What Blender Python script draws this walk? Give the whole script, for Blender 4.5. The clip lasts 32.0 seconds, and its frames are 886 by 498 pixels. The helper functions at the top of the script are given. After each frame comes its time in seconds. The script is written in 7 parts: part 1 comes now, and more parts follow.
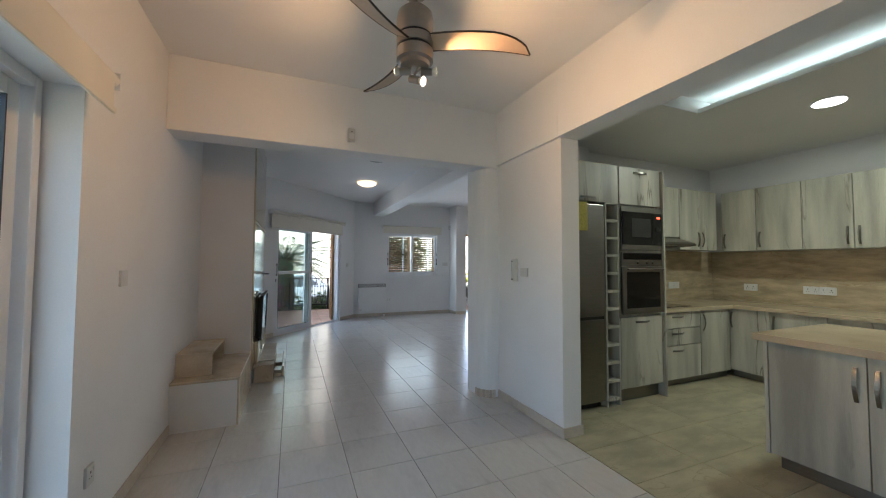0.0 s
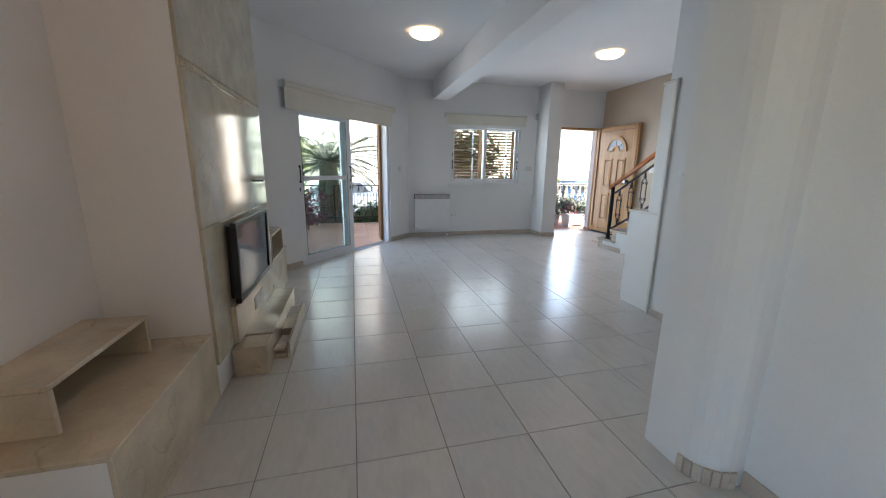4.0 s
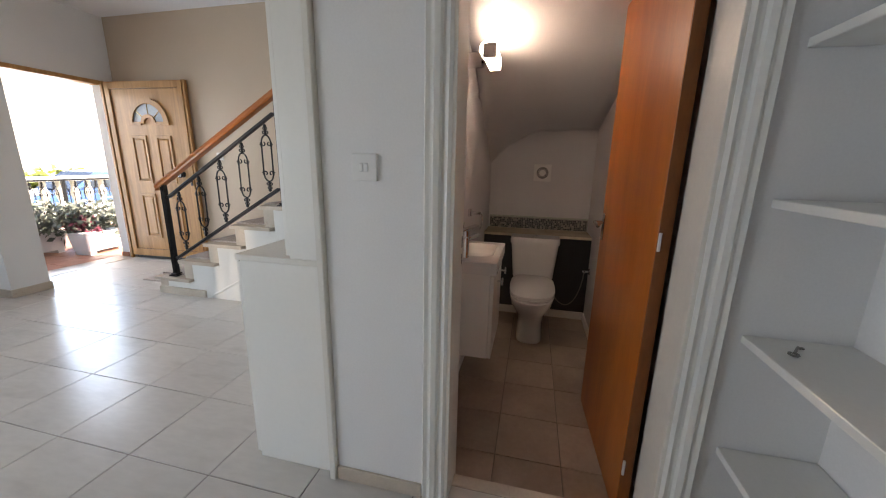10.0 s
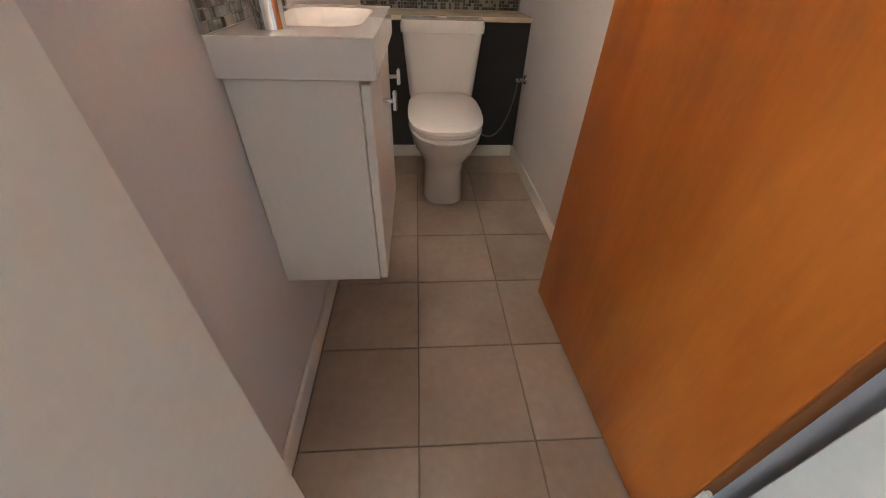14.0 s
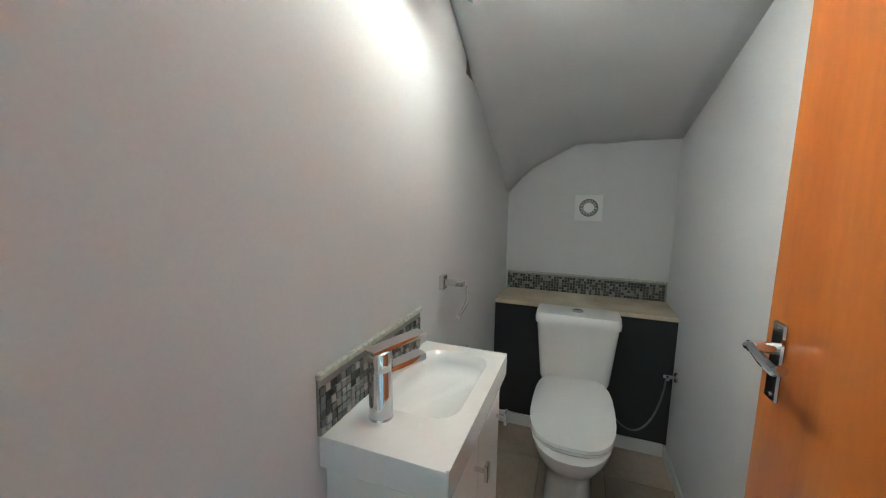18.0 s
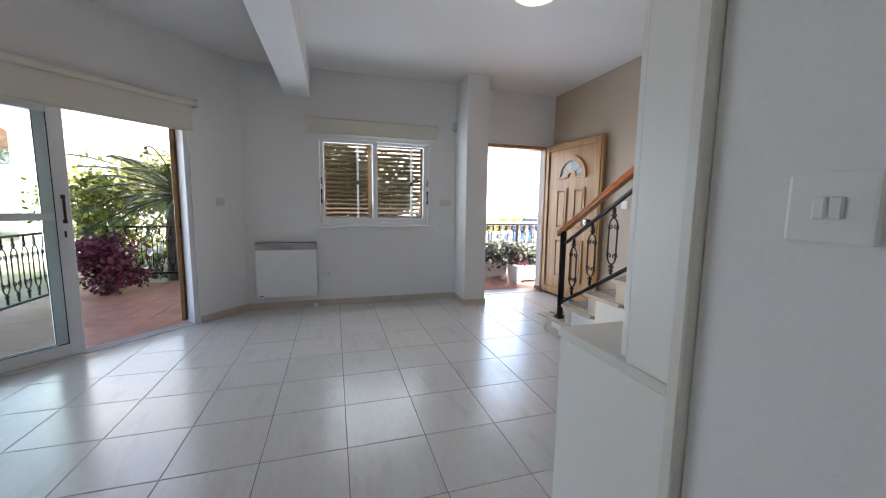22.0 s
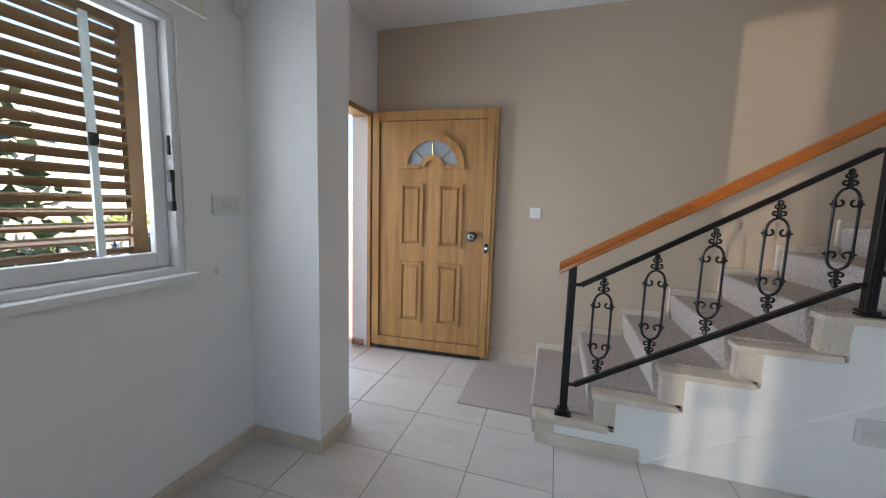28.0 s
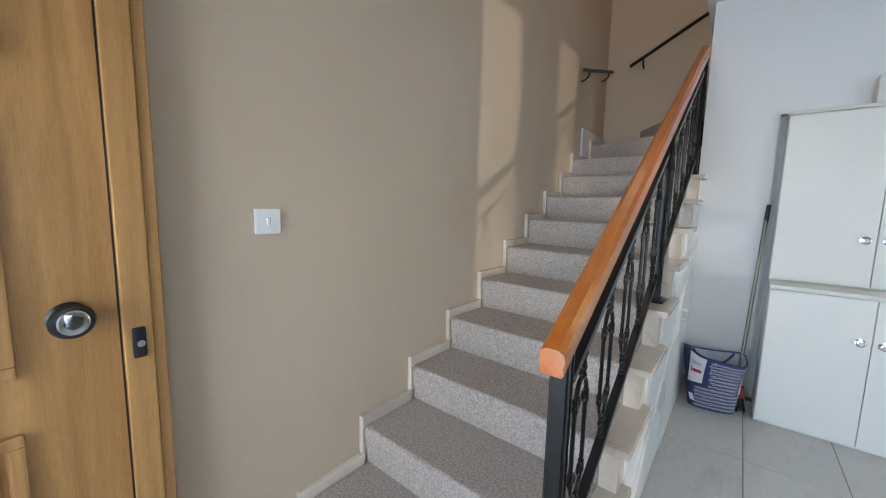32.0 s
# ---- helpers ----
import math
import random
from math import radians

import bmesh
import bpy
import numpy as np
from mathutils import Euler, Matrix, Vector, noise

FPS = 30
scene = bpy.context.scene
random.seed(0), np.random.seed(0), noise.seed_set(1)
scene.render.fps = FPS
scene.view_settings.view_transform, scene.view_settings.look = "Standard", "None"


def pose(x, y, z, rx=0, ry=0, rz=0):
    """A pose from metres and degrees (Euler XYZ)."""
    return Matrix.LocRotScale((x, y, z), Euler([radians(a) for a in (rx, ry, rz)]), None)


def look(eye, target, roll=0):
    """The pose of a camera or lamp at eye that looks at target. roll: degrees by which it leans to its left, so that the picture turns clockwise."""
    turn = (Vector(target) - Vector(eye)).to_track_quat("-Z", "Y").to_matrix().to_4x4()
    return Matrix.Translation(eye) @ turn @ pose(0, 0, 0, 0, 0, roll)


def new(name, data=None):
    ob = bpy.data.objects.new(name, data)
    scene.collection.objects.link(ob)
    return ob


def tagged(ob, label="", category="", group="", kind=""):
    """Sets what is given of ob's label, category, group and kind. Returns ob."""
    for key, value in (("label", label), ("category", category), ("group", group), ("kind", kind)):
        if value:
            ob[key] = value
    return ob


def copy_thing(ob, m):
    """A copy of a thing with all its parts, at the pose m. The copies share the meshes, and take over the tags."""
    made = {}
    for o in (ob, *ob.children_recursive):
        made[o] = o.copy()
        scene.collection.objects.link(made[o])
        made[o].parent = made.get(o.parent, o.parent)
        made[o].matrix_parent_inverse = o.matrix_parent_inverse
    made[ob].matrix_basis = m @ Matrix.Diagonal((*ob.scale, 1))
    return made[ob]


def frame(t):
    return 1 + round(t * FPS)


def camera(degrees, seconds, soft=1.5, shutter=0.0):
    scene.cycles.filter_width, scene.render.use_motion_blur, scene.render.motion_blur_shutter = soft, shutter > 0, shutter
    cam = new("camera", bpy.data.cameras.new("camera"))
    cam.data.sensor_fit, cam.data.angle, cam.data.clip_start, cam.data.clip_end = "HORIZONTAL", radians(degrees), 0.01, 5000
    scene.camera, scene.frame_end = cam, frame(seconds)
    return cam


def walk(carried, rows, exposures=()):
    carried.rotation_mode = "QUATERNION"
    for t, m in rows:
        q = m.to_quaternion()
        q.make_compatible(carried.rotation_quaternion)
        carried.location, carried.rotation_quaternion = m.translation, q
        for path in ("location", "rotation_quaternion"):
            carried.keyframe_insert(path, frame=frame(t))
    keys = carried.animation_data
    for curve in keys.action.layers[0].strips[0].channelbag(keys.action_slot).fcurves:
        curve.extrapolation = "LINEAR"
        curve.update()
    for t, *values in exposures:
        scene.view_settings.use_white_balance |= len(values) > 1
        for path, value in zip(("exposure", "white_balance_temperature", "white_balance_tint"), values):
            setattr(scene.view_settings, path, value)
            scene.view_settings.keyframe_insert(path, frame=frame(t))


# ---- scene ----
cam = camera(101.2, 32.0, soft=1.1)
PATH = [
    (0, (1.34, 1.012, 1.3), (2.108, 2.857, 1.38), 0.2),
    (0.5, (1.387, 1.241, 1.258), (2.157, 3.085, 1.181), 0.4),
    (1, (1.456, 1.436, 1.321), (2.225, 3.272, 1.124), 0.5),
    (1.5, (1.419, 1.73, 1.3), (2.179, 3.559, 1.022), 0.6),
    (2, (1.494, 2.028, 1.269), (2.2, 3.87, 0.939), 0.3),
    (2.5, (1.522, 2.304, 1.245), (2.088, 4.185, 0.87), 0.7),
    (3, (1.518, 2.579, 1.254), (2.052, 4.461, 0.837), 0.8),
    (3.5, (1.637, 2.894, 1.263), (2.106, 4.792, 0.839), 0.6),
    (5.5, (1.832, 4.084, 1.248), (2.367, 5.954, 0.782), 1.2),
    (6, (1.947, 4.334, 1.245), (2.669, 6.138, 0.772), 1.2),
    (6.5, (2.08, 4.563, 1.239), (2.966, 6.293, 0.77), 1.5),
    (7, (2.137, 4.762, 1.253), (3.277, 6.338, 0.789), 1.6),
    (7.5, (2.25, 4.889, 1.245), (3.636, 6.256, 0.786), 1.4),
    (8, (2.469, 4.984, 1.251), (3.969, 6.227, 0.799), 1.0),
    (8.5, (2.658, 5.115, 1.253), (4.306, 6.149, 0.79), 1.2),
    (9, (2.785, 5.195, 1.239), (4.576, 5.951, 0.77), 1.4),
    (9.5, (3.0, 5.145, 1.256), (4.866, 5.695, 0.79), 1.1),
    (10, (3.187, 5.087, 1.256), (5.079, 5.543, 0.795), 1.1),
    (10.5, (3.392, 5.13, 1.242), (5.319, 5.419, 0.792), 1.1),
    (11, (3.544, 5.141, 1.17), (5.465, 5.238, 0.621), 0.7),
    (11.5, (3.673, 5.103, 1.094), (5.512, 5.146, 0.31), 0.4),
    (12, (3.754, 5.093, 1.037), (5.479, 5.102, 0.026), 0.9),
    (12.5, (3.872, 5.113, 0.982), (5.48, 5.102, -0.207), 1.3),
    (13, (4.023, 5.123, 0.918), (5.562, 5.047, -0.357), 2.3),
    (13.5, (4.154, 5.165, 0.859), (5.693, 5.064, -0.414), 1.9),
    (15.5, (4.519, 5.144, 1.048), (6.275, 5.036, 0.097), 1.5),
    (16, (4.573, 5.15, 1.117), (6.424, 5.106, 0.36), 1.0),
    (16.5, (4.603, 5.154, 1.188), (6.528, 5.23, 0.649), 0.8),
    (17, (4.595, 5.147, 1.249), (6.541, 5.414, 0.876), 0.6),
    (17.5, (4.502, 5.09, 1.254), (6.389, 5.695, 0.982), 0.2),
    (18, (4.414, 5.054, 1.221), (6.269, 5.75, 0.949), 0.8),
    (18.5, (4.316, 5.041, 1.203), (6.17, 5.74, 0.937), 0.7),
    (19, (4.23, 5.02, 1.189), (6.073, 5.746, 0.917), 0.7),
    (19.5, (4.129, 5.012, 1.176), (5.931, 5.838, 0.906), 0.6),
    (20, (4.014, 5.05, 1.181), (5.704, 6.086, 0.918), 0.1),
    (20.5, (3.927, 5.11, 1.179), (5.395, 6.447, 0.94), -0.1),
    (21, (3.828, 5.171, 1.163), (4.998, 6.78, 0.96), 0.2),
    (21.5, (3.765, 5.249, 1.136), (4.605, 7.053, 0.941), 0.3),
    (22, (3.708, 5.325, 1.233), (4.28, 7.228, 1.003), 0.7),
    (22.5, (3.672, 5.361, 1.191), (4.054, 7.313, 0.979), 0.7),
    (23, (3.678, 5.445, 1.22), (3.98, 7.41, 1.001), 0.9),
    (23.5, (3.684, 5.544, 1.236), (3.924, 7.516, 1.009), 0.9),
    (24, (3.611, 5.765, 1.229), (3.95, 7.724, 1.009), 1.2),
    (24.5, (3.665, 6.014, 1.249), (4.291, 7.9, 1.023), 1.1),
    (25, (3.639, 6.355, 1.295), (4.425, 8.178, 1.056), 1.1),
    (25.5, (3.593, 6.712, 1.277), (4.635, 8.404, 1.045), 1.4),
    (27.5, (3.682, 8.169, 1.301), (5.435, 9.103, 1.067), 1.2),
    (28, (3.744, 8.449, 1.315), (5.644, 9.026, 1.079), 1.7),
    (28.5, (4.002, 8.727, 1.333), (5.972, 8.969, 1.086), 1.4),
    (29, (4.18, 8.954, 1.334), (6.165, 8.893, 1.098), 1.6),
    (29.5, (4.339, 9.136, 1.33), (6.265, 8.655, 1.088), 1.6),
    (30, (4.571, 9.262, 1.339), (6.41, 8.509, 1.106), 1.4),
    (30.5, (4.757, 9.398, 1.367), (6.457, 8.371, 1.131), 1.5),
    (31, (4.948, 9.411, 1.355), (6.462, 8.125, 1.12), 1.4),
    (31.5, (5.236, 9.268, 1.355), (6.625, 7.849, 1.117), 1.1),
    (32, (5.519, 9.187, 1.345), (6.771, 7.645, 1.108), 1.3),
]
# the camera's own brightening and darkening
EXPOSURE = [(0, 1.8, 6080, 15), (2, 1.95, 6180, 16), (4, 2.15, 6230, 16), (6, 2.3, 6250, 18), (9, 2.1, 6800, 20), (11, 2.58, 7150, 21), (12, 2.78, 7450, 23), (13, 3.2, 7450, 23), (15.5, 3.8, 4700, -7), (16.3, 3.74, 4680, -8), (17.3, 3.5, 4950, -9), (19, 3.55, 5000, -8), (20, 2.95, 5700, 9), (21, 2.3, 6300, 17), (22, 2.0, 6450, 19), (22.5, 1.95, 6450, 19), (23, 1.75, 6500, 19), (23.5, 1.64, 6500, 19), (24, 1.7, 6550, 19), (25.5, 1.85, 6500, 18), (28, 1.92, 6450, 18), (30, 2.1, 6400, 17), (32, 2.17, 6230, 14)]
walk(cam, [(t, look(eye, target, roll)) for t, eye, target, roll in PATH], EXPOSURE)

# ---- world, sun and large lights ----
wd = bpy.data.worlds.new("sky")
scene.world = wd
wd.use_nodes = True
SUN_EL, SUN_DIR = 46.0, Vector((-0.42, 0.91, 0.0)).normalized()
_wn = wd.node_tree.nodes
_sky = _wn.new("ShaderNodeTexSky")
_sky.sky_type = "NISHITA"
_sky.sun_disc = False
_sky.sun_elevation = radians(SUN_EL)
_sky.sun_rotation = math.atan2(-SUN_DIR.x, -SUN_DIR.y)
_sky.air_density, _sky.dust_density = 1.0, 0.6
wd.node_tree.links.new(_sky.outputs[0], _wn["Background"].inputs[0])
_wn["Background"].inputs[1].default_value = 0.15
sun = new("sun", bpy.data.lights.new("sun", "SUN"))
sun.data.energy, sun.data.angle, sun.data.color = 5.0, radians(0.5), (1.0, 0.93, 0.82)
sun.matrix_world = look((0, 0, 20), Vector((0, 0, 20)) + SUN_DIR - Vector((0, 0, math.tan(radians(SUN_EL)))))


def area(name, at, to, w, h, power, colour, spread=180):
    """Daylight of the sky in an opening, a lamp's face, or an added fill."""
    ob = new(name, bpy.data.lights.new(name, "AREA"))
    ob.data.shape, ob.data.size, ob.data.size_y = "RECTANGLE", w, h
    ob.data.energy, ob.data.color, ob.data.spread = power, colour, radians(spread)
    ob.matrix_world = look(at, to)
    return ob


area("daylight_patio", (1.62, 8.98, 1.02), (3.85, 6.97, 1.05), 1.75, 1.8, 4.4, (0.70, 0.86, 1.0), 110)
area("daylight_window", (4.22, 10.12, 1.55), (4.22, 8.0, 1.3), 1.25, 0.95, 5.0, (0.85, 0.93, 1.0))
area("daylight_front_door", (6.1, 10.28, 1.05), (6.0, 8.0, 1.0), 0.8, 1.95, 4.4, (0.66, 0.84, 1.0), 120)
area("daylight_dining", (0.30, 1.9, 1.05), (2.5, 1.9, 1.0), 2.0, 1.9, 1.2, (0.82, 0.90, 1.0))
# warm fill added inside the closed stairwell; no lamp or window there
area("stairwell_fill", (6.3, 6.3, 4.6), (6.3, 6.3, 0), 0.8, 1.6, 1.4, (1.0, 0.80, 0.58))
# spot lamp added outdoors to throw the sun patch; what reflects it is unknown
patch_spot = new("sun_patch_spot", bpy.data.lights.new("sun_patch_spot", "SPOT"))
patch_spot.data.energy, patch_spot.data.color, patch_spot.data.spot_size, patch_spot.data.spot_blend, patch_spot.data.shadow_soft_size = 460, (1.0, 0.86, 0.66), radians(20), 0.8, 0.03
patch_spot.matrix_world = look((-5.12, 13.2, 0.82), (6.77, 7.25, 1.45))


# ---- materials ----
def material(name, base, rough=0.5, metal=0.0, vary=None, scale=6.0, amount=0.15, fine=60.0, bump=0.0, coords="Object", stretch=(1, 1, 1),
             spec=0.5, coat=0.0, random=0.0, ramp=(0.35, 0.65), trans=0.0, island=0.0, distort=0.0, rvar=0.0):
    """A procedural surface: base colour, varied at two scales, with fine relief."""
    m = bpy.data.materials.new(name)
    m.use_nodes = True
    nt = m.node_tree
    b = nt.nodes["Principled BSDF"]
    b.inputs["Base Color"].default_value = (*base, 1)
    b.inputs["Roughness"].default_value = rough
    b.inputs["Metallic"].default_value = metal
    b.inputs["Specular IOR Level"].default_value = spec
    b.inputs["Coat Weight"].default_value = coat
    b.inputs["Coat Roughness"].default_value = 0.08
    b.inputs["Transmission Weight"].default_value = trans
    L = nt.links.new
    co = nt.nodes.new("ShaderNodeTexCoord")
    mp = nt.nodes.new("ShaderNodeMapping")
    mp.inputs["Scale"].default_value = stretch
    L(co.outputs[coords], mp.inputs[0])
    vec = mp.outputs[0]
    if random or coords == "Object":
        info = nt.nodes.new("ShaderNodeObjectInfo")
        add = nt.nodes.new("ShaderNodeVectorMath")
        add.operation = "MULTIPLY_ADD"
        cb = nt.nodes.new("ShaderNodeCombineXYZ")
        for i in range(3):
            L(info.outputs["Random"], cb.inputs[i])
        add.inputs[1].default_value = (37, 23, 11) if random else (0, 0, 0)
        L(cb.outputs[0], add.inputs[0])
        L(vec, add.inputs[2])
        vec = add.outputs[0]
    n1 = nt.nodes.new("ShaderNodeTexNoise")
    n1.inputs["Scale"].default_value, n1.inputs["Detail"].default_value = scale, 6
    n1.inputs["Distortion"].default_value = distort
    L(vec, n1.inputs["Vector"])
    n2 = nt.nodes.new("ShaderNodeTexNoise")
    n2.inputs["Scale"].default_value, n2.inputs["Detail"].default_value = fine, 4
    L(vec, n2.inputs["Vector"])
    mx = nt.nodes.new("ShaderNodeMix")
    mx.data_type = "RGBA"
    other = vary if vary else tuple(c * (1 - amount) for c in base)
    mx.inputs[6].default_value, mx.inputs[7].default_value = (*base, 1), (*other, 1)
    rp = nt.nodes.new("ShaderNodeMapRange")
    rp.inputs[1].default_value, rp.inputs[2].default_value = ramp
    L(n1.outputs[0], rp.inputs[0])
    L(rp.outputs[0], mx.inputs[0])
    m2 = nt.nodes.new("ShaderNodeMix")
    m2.data_type, m2.blend_type = "RGBA", "MULTIPLY"
    m2.inputs[0].default_value = 1.0
    r2 = nt.nodes.new("ShaderNodeMapRange")
    r2.inputs[1].default_value, r2.inputs[2].default_value = 0.3, 0.7
    r2.inputs[3].default_value, r2.inputs[4].default_value = 1 - amount * 0.5, 1 + amount * 0.25
    L(n2.outputs[0], r2.inputs[0])
    L(mx.outputs[2], m2.inputs[6])
    L(r2.outputs[0], m2.inputs[7])
    out = m2.outputs[2]
    if random or island:
        r3 = nt.nodes.new("ShaderNodeMapRange")
        k = random or island
        r3.inputs[3].default_value, r3.inputs[4].default_value = 1 - k, 1 + k * 0.6
        if island:
            L(nt.nodes.new("ShaderNodeNewGeometry").outputs["Random Per Island"], r3.inputs[0])
        else:
            L(info.outputs["Random"], r3.inputs[0])
        m3 = nt.nodes.new("ShaderNodeMix")
        m3.data_type, m3.blend_type = "RGBA", "MULTIPLY"
        m3.inputs[0].default_value = 1.0
        L(out, m3.inputs[6])
        L(r3.outputs[0], m3.inputs[7])
        out = m3.outputs[2]
    L(out, b.inputs["Base Color"])
    if rvar:
        r4 = nt.nodes.new("ShaderNodeMapRange")
        r4.inputs[3].default_value, r4.inputs[4].default_value = max(0.02, rough - rvar), min(1, rough + rvar)
        L(n1.outputs[0], r4.inputs[0])
        L(r4.outputs[0], b.inputs["Roughness"])
    if bump:
        bp = nt.nodes.new("ShaderNodeBump")
        bp.inputs["Strength"].default_value, bp.inputs["Distance"].default_value = bump, 0.004
        L(n2.outputs[0], bp.inputs["Height"])
        L(bp.outputs[0], b.inputs["Normal"])
    return m


def veined(name, base, vein, scale=3.0, rough=0.25, width=0.02, coat=0.0, random=0.0, stretch=(1, 1, 1), amount=0.3, coords="Object"):
    """Stone or timber with thin broken veins or cracks over a cloudy base."""
    m = material(name, base, rough, vary=tuple(c * (1 - amount) for c in base), scale=scale, amount=0.12, fine=90, bump=0.05, random=random,
                 stretch=stretch, coat=coat, coords=coords)
    nt = m.node_tree
    L = nt.links.new
    b = nt.nodes["Principled BSDF"]
    src = b.inputs["Base Color"].links[0].from_socket
    vec = [n for n in nt.nodes if n.type == "TEX_NOISE"][0].inputs["Vector"].links[0].from_socket
    n = nt.nodes.new("ShaderNodeTexNoise")
    n.inputs["Scale"].default_value, n.inputs["Detail"].default_value, n.inputs["Distortion"].default_value = scale * 1.1, 8, 0.7
    L(vec, n.inputs["Vector"])
    d = nt.nodes.new("ShaderNodeMath")
    d.operation = "SUBTRACT"
    d.inputs[1].default_value = 0.5
    L(n.outputs[0], d.inputs[0])
    a = nt.nodes.new("ShaderNodeMath")
    a.operation = "ABSOLUTE"
    L(d.outputs[0], a.inputs[0])
    r = nt.nodes.new("ShaderNodeMapRange")
    r.inputs[1].default_value, r.inputs[2].default_value = 0.0, width
    r.inputs[3].default_value, r.inputs[4].default_value = 0.75, 0.0
    L(a.outputs[0], r.inputs[0])
    k = nt.nodes.new("ShaderNodeTexNoise")
    k.inputs["Scale"].default_value = scale * 0.8
    L(vec, k.inputs["Vector"])
    kr = nt.nodes.new("ShaderNodeMapRange")
    kr.inputs[1].default_value, kr.inputs[2].default_value = 0.5, 0.62
    L(k.outputs[0], kr.inputs[0])
    mu = nt.nodes.new("ShaderNodeMath")
    mu.operation = "MULTIPLY"
    L(r.outputs[0], mu.inputs[0])
    L(kr.outputs[0], mu.inputs[1])
    mx = nt.nodes.new("ShaderNodeMix")
    mx.data_type = "RGBA"
    L(mu.outputs[0], mx.inputs[0])
    L(src, mx.inputs[6])
    mx.inputs[7].default_value = (*vein, 1)
    L(mx.outputs[2], b.inputs["Base Color"])
    return m


def glow(name, colour, power):
    m = bpy.data.materials.new(name)
    m.use_nodes = True
    b = m.node_tree.nodes["Principled BSDF"]
    b.inputs["Base Color"].default_value = (*colour, 1)
    b.inputs["Emission Color"].default_value = (*colour, 1)
    b.inputs["Emission Strength"].default_value = power
    return m


def glass(name, tint=(0.92, 0.97, 0.96), rough=0.0, alpha=0.12):
    """Thin clear pane: mostly see-through, with a mirror's share of gloss."""
    m = bpy.data.materials.new(name)
    m.use_nodes = True
    nt = m.node_tree
    nt.nodes.remove(nt.nodes["Principled BSDF"])
    t, g, mx, fr = (nt.nodes.new(k) for k in ("ShaderNodeBsdfTransparent", "ShaderNodeBsdfGlossy", "ShaderNodeMixShader", "ShaderNodeLayerWeight"))
    pw, ml = nt.nodes.new("ShaderNodeMath"), nt.nodes.new("ShaderNodeMath")
    pw.operation, ml.operation = "POWER", "MULTIPLY_ADD"
    pw.inputs[1].default_value, ml.inputs[1].default_value, ml.inputs[2].default_value = 4.5, 0.85, 0.03
    t.inputs[0].default_value, g.inputs["Roughness"].default_value = (*tint, 1), rough
    fr.inputs[0].default_value = 0.5
    nt.links.new(fr.outputs["Facing"], pw.inputs[0])
    nt.links.new(pw.outputs[0], ml.inputs[0])
    nt.links.new(ml.outputs[0], mx.inputs[0])
    nt.links.new(t.outputs[0], mx.inputs[1])
    nt.links.new(g.outputs[0], mx.inputs[2])
    nt.links.new(mx.outputs[0], nt.nodes["Material Output"].inputs[0])
    return m


PLASTER = material("white_plaster", (0.80, 0.80, 0.80), 0.7, scale=1.3, amount=0.05, fine=140, bump=0.08, spec=0.3)
CEILING = material("ceiling_paint", (0.83, 0.83, 0.83), 0.8, scale=1.0, amount=0.04, fine=120, bump=0.04, spec=0.2)
BEIGE = material("beige_wall_paint", (0.555, 0.448, 0.338), 0.42, scale=1.2, amount=0.06, fine=140, bump=0.06, spec=0.4)
WCPAINT = material("grey_lilac_paint", (0.64, 0.635, 0.645), 0.5, scale=1.2, amount=0.05, fine=150, bump=0.05)
TILE = material("ivory_floor_tile", (0.60, 0.575, 0.535), 0.235, vary=(0.51, 0.485, 0.445), scale=9.0, amount=0.10, fine=46, random=0.035, stretch=(1, 0.30, 1),
                ramp=(0.55, 0.80), spec=0.5, rvar=0.05)
GROUT = material("grey_grout", (0.21, 0.19, 0.165), 0.85, scale=8, amount=0.3, fine=120)
KFLOOR = veined("travertine_floor", (0.50, 0.46, 0.31), (0.33, 0.28, 0.17), scale=3.4, rough=0.3, amount=0.34, random=0.06, stretch=(1, 2.2, 1))
TRAV = veined("cream_marble", (0.66, 0.575, 0.44), (0.42, 0.32, 0.20), scale=4.5, rough=0.18, amount=0.24, width=0.016)
TRAVPOL = veined("polished_cream_marble", (0.64, 0.575, 0.44), (0.42, 0.34, 0.22), scale=5.0, rough=0.06, amount=0.24, width=0.012, coat=0.3)
SKIRT = veined("skirting_marble", (0.60, 0.52, 0.43), (0.45, 0.36, 0.28), scale=5, rough=0.3, amount=0.15, width=0.015, random=0.06)
STEPSTONE = veined("stair_marble", (0.70, 0.62, 0.52), (0.5, 0.38, 0.28), scale=4, rough=0.22, amount=0.2, width=0.02, random=0.04)
WHITE = material("white_gloss_paint", (0.80, 0.80, 0.77), 0.28, scale=3, amount=0.04, fine=90, bump=0.03)
CREAMWHITE = material("cream_white_paint", (0.76, 0.74, 0.68), 0.35, scale=3, amount=0.06, fine=80, bump=0.04)
BLUEWHITE = material("cabinet_white_laminate", (0.82, 0.81, 0.77), 0.36, scale=2, amount=0.025, fine=60, bump=0.012)
ALU = material("white_aluminium", (0.78, 0.79, 0.80), 0.3, scale=5, amount=0.05, fine=80)
IRON = material("black_iron", (0.012, 0.012, 0.013), 0.32, metal=0.3, scale=20, amount=0.3, fine=200, bump=0.1)
RAILWOOD = material("orange_varnished_wood", (0.47, 0.135, 0.010), 0.30, vary=(0.40, 0.105, 0.009), scale=7, amount=0.2, fine=70, stretch=(6, 0.5, 6), coat=0.4)
OAK = material("oak_veneer", (0.51, 0.280, 0.100), 0.42, vary=(0.36, 0.180, 0.058), scale=1.8, amount=0.28, fine=55, stretch=(9, 9, 0.55), distort=0.8)
